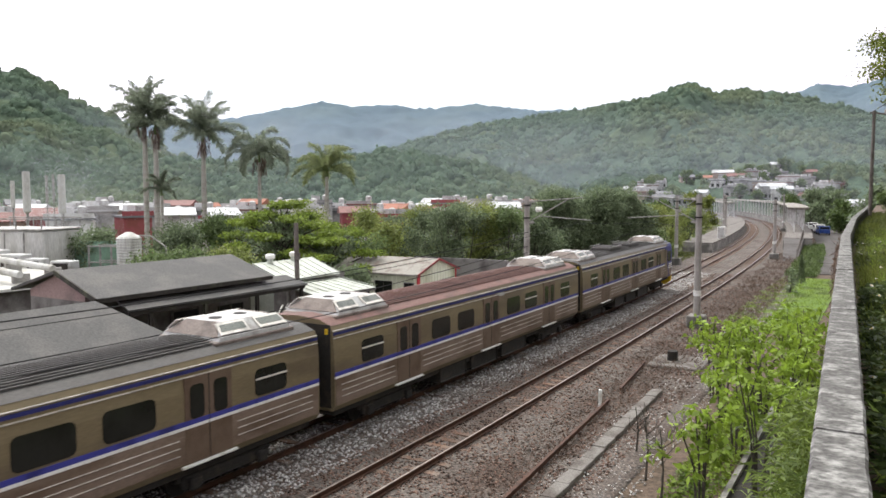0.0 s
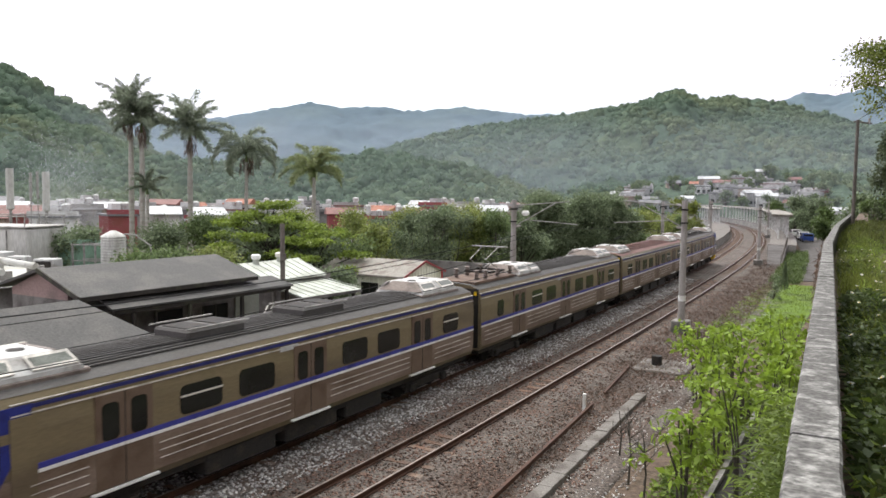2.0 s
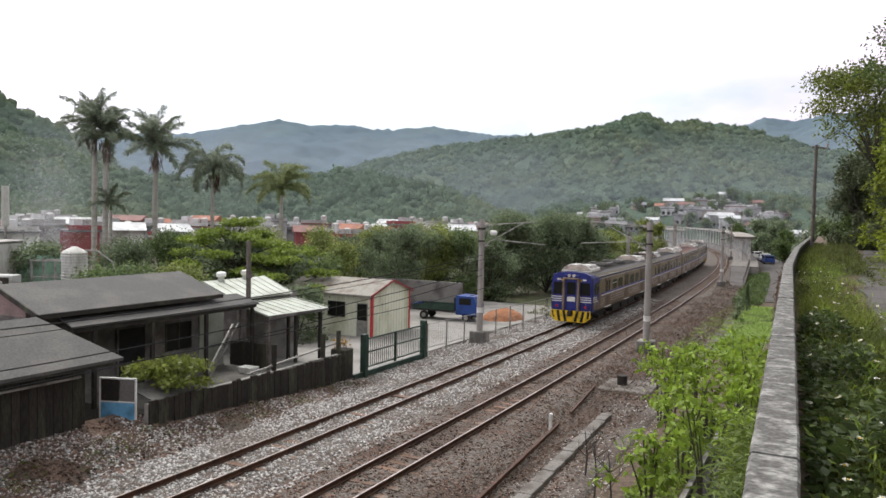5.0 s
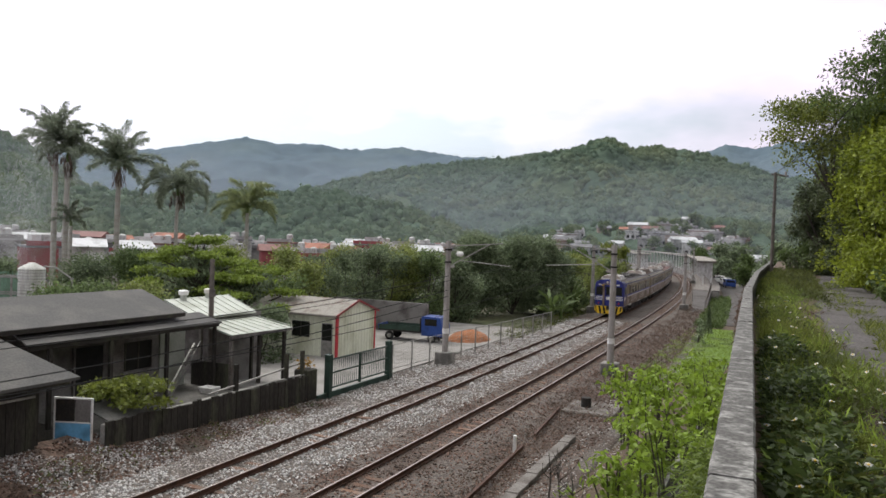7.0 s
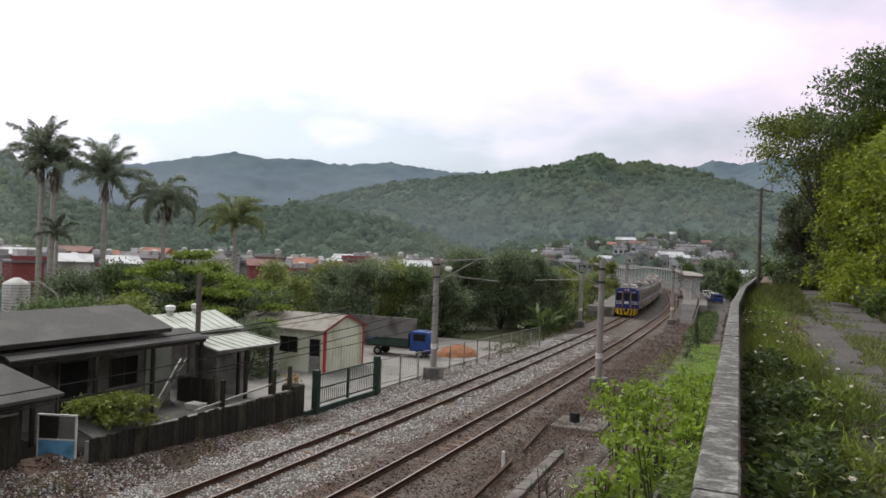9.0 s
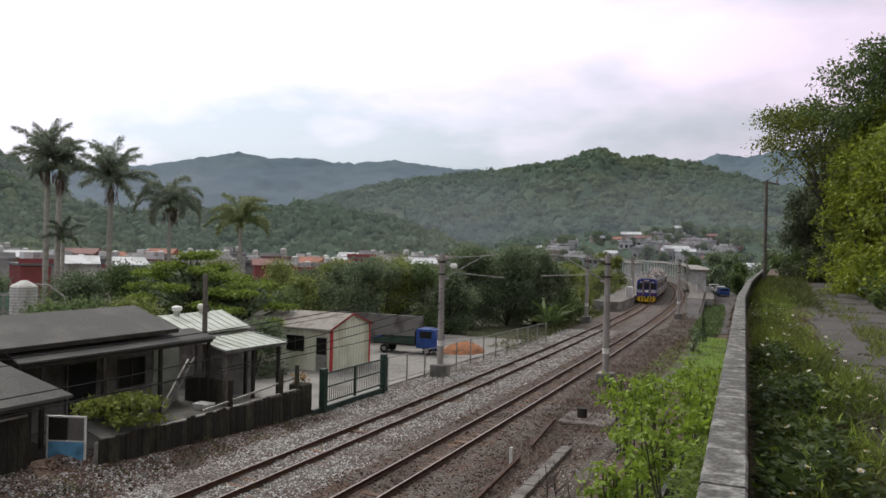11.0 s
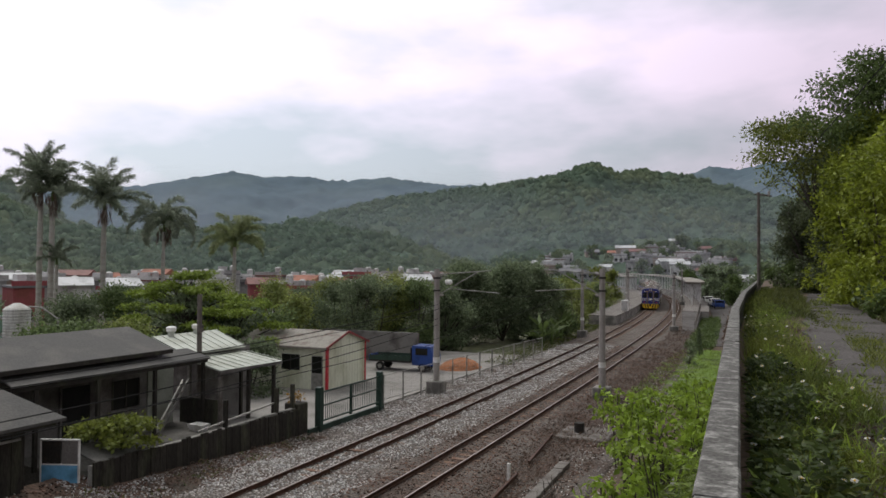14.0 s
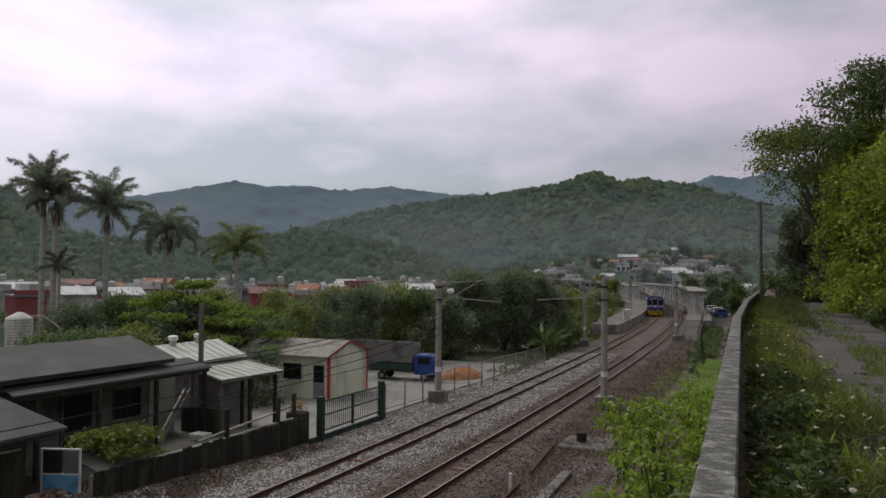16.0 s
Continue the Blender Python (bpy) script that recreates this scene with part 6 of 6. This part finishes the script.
part("foliage", blades(np.stack([np.cos(aa) * 0.34 * (1 - zz) * rng.random(900) ** 0.4, np.sin(aa) * 0.34 * (1 - zz) * rng.random(900) ** 0.4, 0.1 + zz * 2.2], 1), np.stack([np.cos(aa) * 0.4, np.sin(aa) * 0.4, np.ones(900)], 1), np.full(900, 0.2), np.full(900, 0.06)), m_leaf_dark, cyp)
part("trunk", M().tube([(0, 0, -0.1), (0, 0, 1.8)], [0.05, 0.02], 6), m_bark, cyp)
tree("lawn_shrub", "small dark leafy shrub on the lawn", -6.2, 59, -0.4, 1.9, 0.7, m_leaf_dark, 0.16, 700, 10, 0.04, 0.1, 0.8, cat="shrub")
ivy_y = rng.uniform(14, 40, 1600)
tagged(part("wall_creeper", blades(np.stack([np.array([wall_x(q) for q in ivy_y]) - 0.04 - 0.05 * rng.random(1600), ivy_y, 5.75 - 1.6 * rng.random(1600) ** 1.5], 1), np.stack([rng.normal(-0.15, 0.1, 1600), rng.normal(0, 1, 1600), rng.normal(-0.6, 0.6, 1600)], 1), rng.uniform(0.08, 0.22, 1600), rng.uniform(0.01, 0.025, 1600), 0.3), m_dry), "dry ochre creeper hanging on the wall", "creeper", kind="stuff")


# ---- station on the curve ----
def platform(x0, x1, y0, y1, label):
    t = thing("platform", label, "platform", "station platforms", "structure")
    part("edge_wall", strip(x0, x1, -0.6, 0.88, span(y0, y1, 6)), m_concrete, t)
    part("paving", strip(x0 - 0.06, x1 + 0.06, 0.88, 0.98, span(y0, y1, 6)), m_slab, t, "worn platform edge")
    return t


platform(-19.6, -16.1, 93, 300, "concrete platform along the outer track")
platform(-8.95, -5.6, 108, 330, "concrete platform with a canopy along the curve")


m_line_post = material("greyish_white_post", (0.62, 0.62, 0.60), 0.6, 0, 0.12, 2, 16, 0.05, (0.34, 0.33, 0.31), 0.5)


def platform_canopy(x0, x1, posts, y0, y1, z, label):
    """A thin curved roof with a shallow fascia on two rows of posts."""
    t = thing("platform_canopy", label, "canopy", "platform canopies")
    part("roof", strip(x0, x1, z, z + 0.14, span(y0, y1, 6)), m_shedroof, t)
    for x in (x0, x1):
        part("fascia", strip(x - 0.05, x - 0.005, z - 0.16, z + 0.18, span(y0, y1, 6)), m_pole, t)
    for y in span(y0 + 1.5, y1 - 1.5, 4.6):
        for x in posts:
            part("post", M().box(x + swing(y) - 0.1, x + swing(y) + 0.1, y - 0.1, y + 0.1, 0.95, z + 0.02, 0.02), m_line_post, t)
        part("beam", M().bar((x0 + 0.1 + swing(y), y, z - 0.12), (x1 - 0.1 + swing(y), y, z - 0.12), 0.16, 0.2), m_pole, t)


platform_canopy(-9.0, -6.1, (-8.0, -6.7), 124, 290, 4.55, "long grey curved platform canopy on white posts")
platform_canopy(-19.4, -16.6, (-18.6, -17.2), 196, 292, 4.4, "far grey platform canopy on white posts")
ramp = thing("ramp_wall", "pale concrete platform ramp with a railing", "ramp", kind="structure")
ramp_top = lambda y: min(0.93, -0.25 + 0.075 * (y - 86))
part("wall", M().rings([[(-7.95 - 0.05 * (y - 86) + swing(y), y, -0.6), (-6.6 + swing(y), y, -0.6), (-6.6 + swing(y), y, ramp_top(y)), (-7.95 - 0.05 * (y - 86) + swing(y), y, ramp_top(y))] for y in span(86, 108, 2)]), m_asphalt, ramp)
for y in span(88.3, 122, 2.4):
    part("railing_post", M().tube([(-6.7 + swing(y), y, ramp_top(y) - 0.1), (-6.7 + swing(y), y, ramp_top(y) + 1.05)], 0.035, 6), m_darkpole, ramp)
part("rail", M().tube([(-6.7 + swing(y), y, ramp_top(y) + 1.0) for y in span(88.3, 122, 2.4)], 0.03, 6), m_darkpole, ramp)
tagged(part("approach_road", strip(-5.0, 0.6, -0.6, -0.28, span(74, 260, 6)), m_asphalt), "grey approach road beside the station", "road", kind="structure")
sig = thing("signal_cabinet", "white equipment cabinet beside the track", "cabinet", at=pose(-19.4, 104, 0.95))
part("body", M().box(-0.45, 0.45, -0.4, 0.4, 0, 1.5, 0.04), m_white, sig)
part("door", M().box(-0.38, 0.38, -0.425, -0.4, 0.1, 1.4), m_ac, sig)


def parked_car(x, y, turn, mat, label):
    t = thing("car", label, "car", "cars by the station", at=pose(x, y, -0.28, 0, 0, turn))
    part("body", M().prism([(-2.1, 0.35), (2.1, 0.35), (2.15, 0.85), (1.2, 0.95), (0.7, 1.45), (-1.7, 1.5), (-2.1, 0.95)], "x", -0.82, 0.82), mat, t)
    for s in (-1, 1):
        part("side_window", M().prism([(-1.6, 0.98), (1.0, 0.98), (0.6, 1.38), (-1.5, 1.42)], "x", s * 0.82, s * 0.835), m_glass, t)
        for q in (-1.35, 1.35):
            part("wheel", M().tube([(s * 0.7, q, 0.32), (s * 0.86, q, 0.32)], 0.32, 14), m_black, t)
    part("rear_window", M().box(-0.7, 0.7, -2.04, -1.9, 1.0, 1.4), m_glass, t)


parked_car(-11.4, 150, 12, m_white, "white hatchback parked by the station")
parked_car(-10.2, 143, 12, m_truck, "blue car parked by the station")
parked_car(-13.4, 160, 12, m_white, "white van parked by the station")


# ---- hills ----
def hill(name, label, profile, d0, d1, mat, size=(3.0, 6.0), seed=1, rough=0.06, back=1.35, base=-0.6, grain=0.16, rows_up=200, bulge=0.9, crowns=0):
    """A wooded hill: a sheet that climbs from d0 to its crest at d1, lumpy with tree crowns."""
    az0, az1 = profile[0][0], profile[-1][0]
    pa, pe = [p[0] for p in profile], [p[1] for p in profile]

    def place(a, u):
        crest = EYE[2] + d1 * math.tan(radians(float(np.interp(a, pa, pe)))) - size[1] * 0.55
        d = d0 + (d1 - d0) * u
        x, y = polar(a, d)
        k = min(u, 1.0)
        s = 0.35 * k * k * (3 - 2 * k) + 0.65 * k ** 1.5
        if u > 1:
            s = 1 - (u - 1) * 1.2
        bump = noise.noise((x * 0.010, y * 0.010, seed)) + 0.5 * noise.noise((x * 0.03, y * 0.03, seed))
        z = base + (crest - base) * max(0, s + rough * bump * math.sin(min(1, k) * math.pi) * 2)
        return x, y, z
    na, nu = int((az1 - az0) / grain) + 2, rows_up
    vs = []
    for u in np.linspace(0, back, nu):
        for a in np.linspace(az0, az1, na):
            x, y, z = place(a, u)
            f = 0.62 / size[1]
            if u > 1.06:
                lump = 0.0
            else:
                cell = noise.voronoi((x * f, y * f, seed))[0][0]
                lump = 0.75 - 1.1 * cell + 0.5 * noise.noise((x * f * 0.4, y * f * 0.4, seed + 4)) + 0.3 * noise.noise((x * f * 3.1, y * f * 3.1, seed + 9))
            vs.append((x, y, z + size[1] * bulge * lump * min(1, u * 12)))
    vs = np.array(vs)
    fs = [(j * na + i, j * na + i + 1, (j + 1) * na + i + 1, (j + 1) * na + i) for j in range(nu - 1) for i in range(na - 1)]
    h = thing(name, label, "hill", kind="structure")
    part("slope", (vs, np.array(fs)), mat, h, smooth=True)
    # single tree crowns over the slope
    if crowns:
        r2 = np.random.default_rng(seed)
        dome = M().rings([[(0, 0, 1.0)] * 7] + [[(c * math.cos(q * 0.8976 + s), c * math.sin(q * 0.8976 + s), s) for q in range(7)] for c, s in ((0.5, 0.88), (0.88, 0.5), (1.0, 0.0), (0.85, -0.6))], caps=False)
        dv, df = np.array(dome.v), np.array(dome.f)
        out = []
        for _ in range(crowns):
            az, u = r2.uniform(az0, az1), r2.random() ** 0.8 * 0.99 + 0.01
            if seed == 7 and az > -18 and d0 + (d1 - d0) * u < 338:
                continue
            p = np.array(place(az, u))
            rad = r2.uniform(0.6, 1.25) * size[1] * (0.75 + 0.35 * u)
            v = dv * 0.84 * (1 + 0.16 * r2.normal(size=(len(dv), 1))) * np.array([rad, rad, rad * r2.uniform(0.8, 1.25)]) + p - np.array([0, 0, size[1] * 0.1])
            out.append((v, df))
            n = 38
            w = r2.normal(size=(n, 3))
            w[:, 2] = np.abs(w[:, 2])
            w /= np.linalg.norm(w, axis=1, keepdims=True)
            out.append(blades(p - np.array([0, 0, size[1] * 0.1]) + w * rad * (0.72 + 0.28 * r2.random((n, 1))), w + 0.8 * r2.normal(size=(n, 3)) - np.array([0, 0, 0.3]), r2.uniform(0.5, 1.0, n) * rad * 0.42, r2.uniform(0.4, 0.7, n) * rad * 0.36, upward=5.0))
        tagged(part("tree_crowns", join(out), m_crown, h, smooth=True), kind="stuff")
    return lambda az, dd: place(az, (dd - d0) / (d1 - d0))[2]


hill("far_ridge", "long forested ridge across the valley with blue haze in its colour", [(-75, 6.6), (-60, 5.2), (-54, 5.2), (-50, 5.4), (-46, 5.65), (-42.8, 6.33), (-39.9, 6.9), (-37.4, 6.6), (-34.9, 6.78), (-32.3, 6.4), (-28.9, 6.8), (-24.7, 6.3), (-19.7, 6.1), (-14, 6.0), (-8, 6.6), (-6.6, 6.8), (-4.6, 7.3), (-2.9, 7.05), (-0.7, 7.55), (6, 8.2), (20, 8)], 680, 1150, m_hill_far, (3.0, 6.5), 3, 0.05, grain=0.25, rows_up=110, bulge=0.8)
hill("left_hill", "steep dark green wooded hill", [(-80, 9.5), (-66, 9.0), (-61, 8.25), (-59.4, 8.1), (-57.8, 7.1), (-56.1, 6.1), (-54.5, 5.55), (-52.5, 4.2), (-50.7, 3.0), (-48, 2.0), (-45, 1.0)], 210, 430, m_hill, (1.6, 3.4), 5, 0.14, crowns=2600)
slope_height = hill("right_hill", "broad green wooded hill above the town", [(-40, 1.6), (-37, 2.6), (-34.4, 3.4), (-31, 4.4), (-27.6, 5.3), (-21.6, 6.0), (-19.7, 6.2), (-17.6, 6.6), (-15.3, 6.95), (-14, 7.5), (-12.9, 7.85), (-12.0, 7.3), (-11.0, 6.95), (-9.5, 7.15), (-6.7, 6.95), (-4, 6.0), (-1, 5.0), (4, 4.4), (16, 4)], 255, 640, m_hill, (1.8, 3.4), 7, 0.15, crowns=6600)
hill("foothill", "low dark wooded foothill behind the town", [(-62, 1.6), (-56, 1.9), (-50, 2.5), (-46, 2.3), (-42, 2.8), (-38, 3.0), (-35, 3.3), (-32, 2.8), (-28, 2.2), (-25, 1.2), (-22.5, 0.3), (-20, -1.0)], 180, 300, m_hill, (1.5, 3.0), 9, 0.04, crowns=1400)


# ---- haze sheets across the valley and smoke from the works ----
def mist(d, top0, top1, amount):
    """A thin curved sheet added to imitate distance haze, clear above top1."""
    mat = bpy.data.materials.new("haze_sheet")
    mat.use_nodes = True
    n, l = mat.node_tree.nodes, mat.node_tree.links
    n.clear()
    out, mix, haze_diffuse, clear = n.new("ShaderNodeOutputMaterial"), n.new("ShaderNodeMixShader"), n.new("ShaderNodeBsdfDiffuse"), n.new("ShaderNodeBsdfTransparent")
    haze_diffuse.inputs["Color"].default_value = (0.80, 0.88, 1.0, 1)
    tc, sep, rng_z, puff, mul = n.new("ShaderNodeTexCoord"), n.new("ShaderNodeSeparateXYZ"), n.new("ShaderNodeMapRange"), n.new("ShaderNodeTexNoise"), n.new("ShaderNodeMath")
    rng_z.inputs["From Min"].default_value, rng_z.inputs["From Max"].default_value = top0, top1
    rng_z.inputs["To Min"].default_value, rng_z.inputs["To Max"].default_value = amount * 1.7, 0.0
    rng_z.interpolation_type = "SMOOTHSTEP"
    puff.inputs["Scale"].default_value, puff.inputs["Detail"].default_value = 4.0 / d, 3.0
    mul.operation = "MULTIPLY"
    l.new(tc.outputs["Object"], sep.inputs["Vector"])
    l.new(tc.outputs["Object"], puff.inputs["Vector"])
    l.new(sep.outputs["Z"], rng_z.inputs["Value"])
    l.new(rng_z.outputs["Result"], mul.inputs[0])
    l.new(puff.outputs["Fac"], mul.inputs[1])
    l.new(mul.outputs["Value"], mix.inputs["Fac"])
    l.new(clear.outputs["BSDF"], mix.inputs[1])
    l.new(haze_diffuse.outputs["BSDF"], mix.inputs[2])
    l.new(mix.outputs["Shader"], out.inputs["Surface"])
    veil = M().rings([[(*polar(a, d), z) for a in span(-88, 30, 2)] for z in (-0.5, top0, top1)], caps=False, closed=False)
    tagged(part("haze_sheet", veil, mat, smooth=True), "thin pale sheet across the valley standing in for distance haze", "mist", kind="structure")


# three added sheets that pale the hills as distance haze would
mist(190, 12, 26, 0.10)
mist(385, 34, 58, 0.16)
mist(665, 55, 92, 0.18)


m_smoke = material("pale_smoke", (0.62, 0.64, 0.67), 1.0, 0, 0.05, 1, 5, 0.0, (0.58, 0.6, 0.63), 0.5, spec=0.0, trans=0.5)
SMOKE = []
for k in range(9):
    u = k / 8
    r2 = np.random.default_rng(40 + k)
    puff = thing("smoke_puff", "thin pale puff of smoke drifting from the works", "smoke", "smoke puffs")
    n = 6500
    c = r2.normal(size=(n, 3)) * np.array([1.0, 1.0, 0.8]) * (0.7 + 0.9 * u)
    c[:, 0] += 0.5 * np.sin(c[:, 2] * 1.3 + k)
    f = (c[:, None, :] + r2.normal(size=(n, 3, 3)) * 0.0145).reshape(-1, 3)
    part("wisp", (f, np.arange(3 * n).reshape(-1, 3)), m_smoke, puff)
    SMOKE.append((puff, -7.0 + 15.0 * u, r2.uniform(-1.2, 1.2)))


# ---- town houses ----
m_house = [material("house_white", (0.60, 0.60, 0.59), 0.8, 0, 0.15, 0.5, 6, 0.1, (0.32, 0.31, 0.30), 0.55), material("house_grey", (0.36, 0.36, 0.35), 0.85, 0, 0.15, 0.5, 6, 0.1, (0.18, 0.18, 0.18), 0.5),
           material("house_red", (0.28, 0.075, 0.085), 0.8, 0, 0.15, 0.5, 6, 0.1, (0.22, 0.07, 0.06), 0.5), material("house_tan", (0.34, 0.27, 0.22), 0.85, 0, 0.15, 0.5, 6, 0.1, (0.24, 0.19, 0.16), 0.5)]
m_roofs = [material("roof_white", (0.50, 0.51, 0.52), 0.6, 0, 0.1, 0.5, 6, 0.05), material("roof_red", (0.19, 0.085, 0.075), 0.7, 0, 0.15, 0.5, 6, 0.05), material("roof_grey", (0.17, 0.17, 0.18), 0.7, 0, 0.15, 0.5, 6, 0.05), material("roof_orange", (0.30, 0.12, 0.075), 0.75, 0, 0.15, 0.5, 6, 0.05)]
WORDS_W, WORDS_R = ("white", "grey", "red", "tan"), ("white", "red", "grey", "orange")


def town_house(x, y, z, wx, wy, h, wall, roof, turn, flat, foot=0.0):
    t = thing("town_house", "%s %s town house with a %s roof" % ("flat-topped" if flat else "gabled", WORDS_W[wall], WORDS_R[roof]), "house", "town houses", at=pose(x, y, z, 0, 0, turn))
    a, b = wx / 2, wy / 2
    part("wall", M().box(-a, a, -b, b, -3 - foot, h), m_house[wall], t)
    if flat:
        hut = flat < 2
        part("roof", M().box(-a - 0.2, a + 0.2, -b - 0.2, b + 0.2, h, h + 0.25), m_roofs[roof], t)
        part("parapet", M().box(-a - 0.2, a + 0.2, -b - 0.2, -b - 0.05, h + 0.25, h + 0.8), m_house[wall], t)
        if hut:
            part("roof_hut", M().box(-a * 0.5, a * 0.1, -b * 0.3, b * 0.6, h + 0.25, h + 1.5), m_house[0], t)
        part("water_tank", M().tube([(a * 0.5, 0, h + 0.25), (a * 0.5, 0, h + 1.5), (a * 0.5, 0, h + 1.7)], [0.55, 0.55, 0.2], 10), m_ac, t)
    else:
        part("roof", M().prism([(-b - 0.4, h - 0.05), (b + 0.4, h - 0.05), (b + 0.4, h + 0.08), (0, h + wy * 0.22), (-b - 0.4, h + 0.08)], "x", -a - 0.4, a + 0.4), m_roofs[roof], t)
    for s in range(max(1, int((h + 0.4) // 2.9))):
        k = -a + 0.9
        while k < a - 0.6:
            win = part("window", M().box(k, k + 1.1, -b - 0.04, -b + 0.02, s * 2.9 + 0.9, s * 2.9 + 2.1), m_glass, t)
            part("sill", M().box(k - 0.1, k + 1.2, -b - 0.14, -b, s * 2.9 + 0.78, s * 2.9 + 0.88), m_house[0], win)
            k += 1.9
        if s:
            part("ledge", M().box(-a - 0.1, a + 0.1, -b - 0.3, -b, s * 2.9 - 0.1, s * 2.9 + 0.1), m_house[0], t)


# azimuth, distance, top above ground, width, wall, roof, flat
TOWN = """-61.5 105 4.2 9 3 1 0
-59.0 110 4.6 8 2 1 0
-57.2 100 4.4 8 0 2 1
-55.6 118 5.0 7 1 0 1
-53.3 100 4.6 5.2 2 2 1
-52.0 128 4.6 8 1 0 1
-50.4 112 4.5 7 0 0 0
-48.6 135 4.4 8 1 2 1
-47.3 112 4.4 6 0 0 0
-45.6 140 4.2 9 3 2 0
-43.2 150 4.6 9 0 0 1
-41.0 140 3.8 8 1 1 0
-37.6 128 4.2 7.5 2 1 0
-36.3 120 2.8 6 0 1 0
-34.0 130 4.4 9.5 0 0 1
-32.0 150 4.4 7 0 0 0
-30.4 160 4.2 9 1 0 0
-26.4 135 4.8 9 0 0 0
-28.6 150 4.6 8 3 2 1
-24.6 170 5.0 9 1 1 0"""
for line in TOWN.splitlines():
    az, d, h, wd, wl_, rf, fl = [float(v) for v in line.split()]
    x, y = polar(az, d)
    town_house(x, y, -0.5, wd * 0.62, 5.0, h, int(wl_), int(rf), -az + random.uniform(-14, 14), fl)
r3 = random.Random(21)
for k in range(64):
    az, d = -62 + 39 * (k + r3.random()) / 64, r3.uniform(118, 178)
    x, y = polar(az, d)
    town_house(x, y, -0.5, r3.uniform(3.2, 5.6), 4.4, r3.uniform(3.3, 5.6), r3.choice((0, 1, 1, 3, 0, 0, 2)), r3.choice((0, 1, 2, 2, 0, 2, 3)), -az + r3.uniform(-25, 25), r3.choice((0, 1, 1, 2)))
HILL_TOWN = """-26.3 210 6.0 2.0 5 2 3 0
-27.2 215 6.0 1.6 5 3 3 0
-16.2 230 9.2 2.8 2.6 0 1 2
-15.4 232 9.0 2.4 3.6 3 1 2
-14.6 228 9.0 2.8 2.6 0 0 2
-13.0 236 8.0 2.4 6 3 2 0
-8.1 240 5.6 4.2 4.8 0 0 2
-7.0 250 6.4 3.4 6 1 0 0
-9.8 230 5.2 3.0 5 3 1 0
-10.9 215 4.0 3.2 6 0 2 1
-12.0 200 2.6 3.2 5 0 0 0
-13.4 190 2.0 3.0 7 1 0 1
-9.0 215 3.8 3.0 6 1 1 1
-6.2 230 4.6 3.2 5 3 2 0
-14.6 180 1.4 3.2 7 1 2 0
-5.0 240 5.0 2.8 5 3 1 0
-3.6 220 4.0 3.0 8 2 1 0
-2.0 180 3.6 3.0 7 0 0 0
-7.6 200 2.6 3.0 8 0 0 0
-11.4 235 6.4 2.6 5 3 3 0"""
for k in range(46):
    az, d = -17.0 + 13.5 * (k + r3.random()) / 46, r3.uniform(285, 325)
    x, y = polar(az, d)
    if abs(x - (-12.6 + swing(y))) > 12:
        z = slope_height(az, d) - 0.6
        town_house(x, y, z, r3.uniform(5.0, 8.5), 5.5, r3.uniform(3.4, 5.4), r3.choice((0, 1, 0, 3, 1)), r3.choice((0, 2, 2, 1, 0)), -az + r3.uniform(-20, 20), r3.choice((0, 1, 2)), foot=4 + z)
for line in HILL_TOWN.splitlines():
    az, d, z, h, wd, wl_, rf, fl = [float(v) for v in line.split()]
    far = (d + 95) / d
    d, z, h, wd = d * far, EYE[2] + (z - EYE[2]) * far, h * far, wd * far
    x, y = polar(az, d)
    h, wd = h * 0.7, wd * 0.64
    z = max(z - 1.5, slope_height(az, d) + 0.3)
    town_house(x, y, z - 0.4, wd, 5.5, h, int(wl_), int(rf), -az + random.uniform(-12, 12), 2 if fl else 0, foot=4 + z)
for az, d, h, sp, k in ((-4.9, 172, 7.6, 4.0, 0), (-3.6, 166, 7.0, 3.6, 0), (-6.0, 182, 6.4, 3.0, 1), (-3.0, 150, 5.4, 3.0, 1), (-12.6, 150, 6.6, 2.6, 2), (-11.6, 165, 6.0, 2.6, 2), (-14.8, 150, 5.6, 3.0, 1), (-16.5, 140, 5.4, 3.0, 2), (-18.5, 130, 5.6, 3.4, 0), (-20.8, 140, 5.6, 3.4, 1), (-1.0, 110, 7.6, 3.0, 0)):
    x, y = polar(az, d)
    tree("station_tree", ("dark green", "mid green", "yellowish green")[k] + " leafy tree near the station", x, y, -0.5, h + 0.5, sp, (m_leaf_dark, m_leaf_mid, m_leaf_yellow)[k], 0.5, 130, 15, 0.16, 0.1, 0.8, group="valley trees")

more = [(-18 + 16 * random.random(), 275 + 70 * random.random()) for _ in range(34)]
for k, (az, d) in enumerate(tuple(more) + ((-16.8, 300), (-15.6, 310), (-14.0, 300), (-13.0, 320), (-11.8, 300), (-10.4, 310), (-9.4, 290), (-8.8, 320), (-7.2, 300), (-6.6, 280), (-5.6, 300), (-4.4, 290), (-12.4, 280), (-10.0, 335), (-7.7, 345), (-14.8, 340))):
    x, y = polar(az, d)
    tree("hillside_tree", ("dark green", "mid green")[k % 2] + " leafy tree among hillside houses", x, y, slope_height(az, d), 5.0 + (k % 3), 2.9, (m_leaf_dark, m_leaf_mid)[k % 2], 0.6, 80, 12, 0.2, 0.0, 0.85, group="valley trees")


motions()
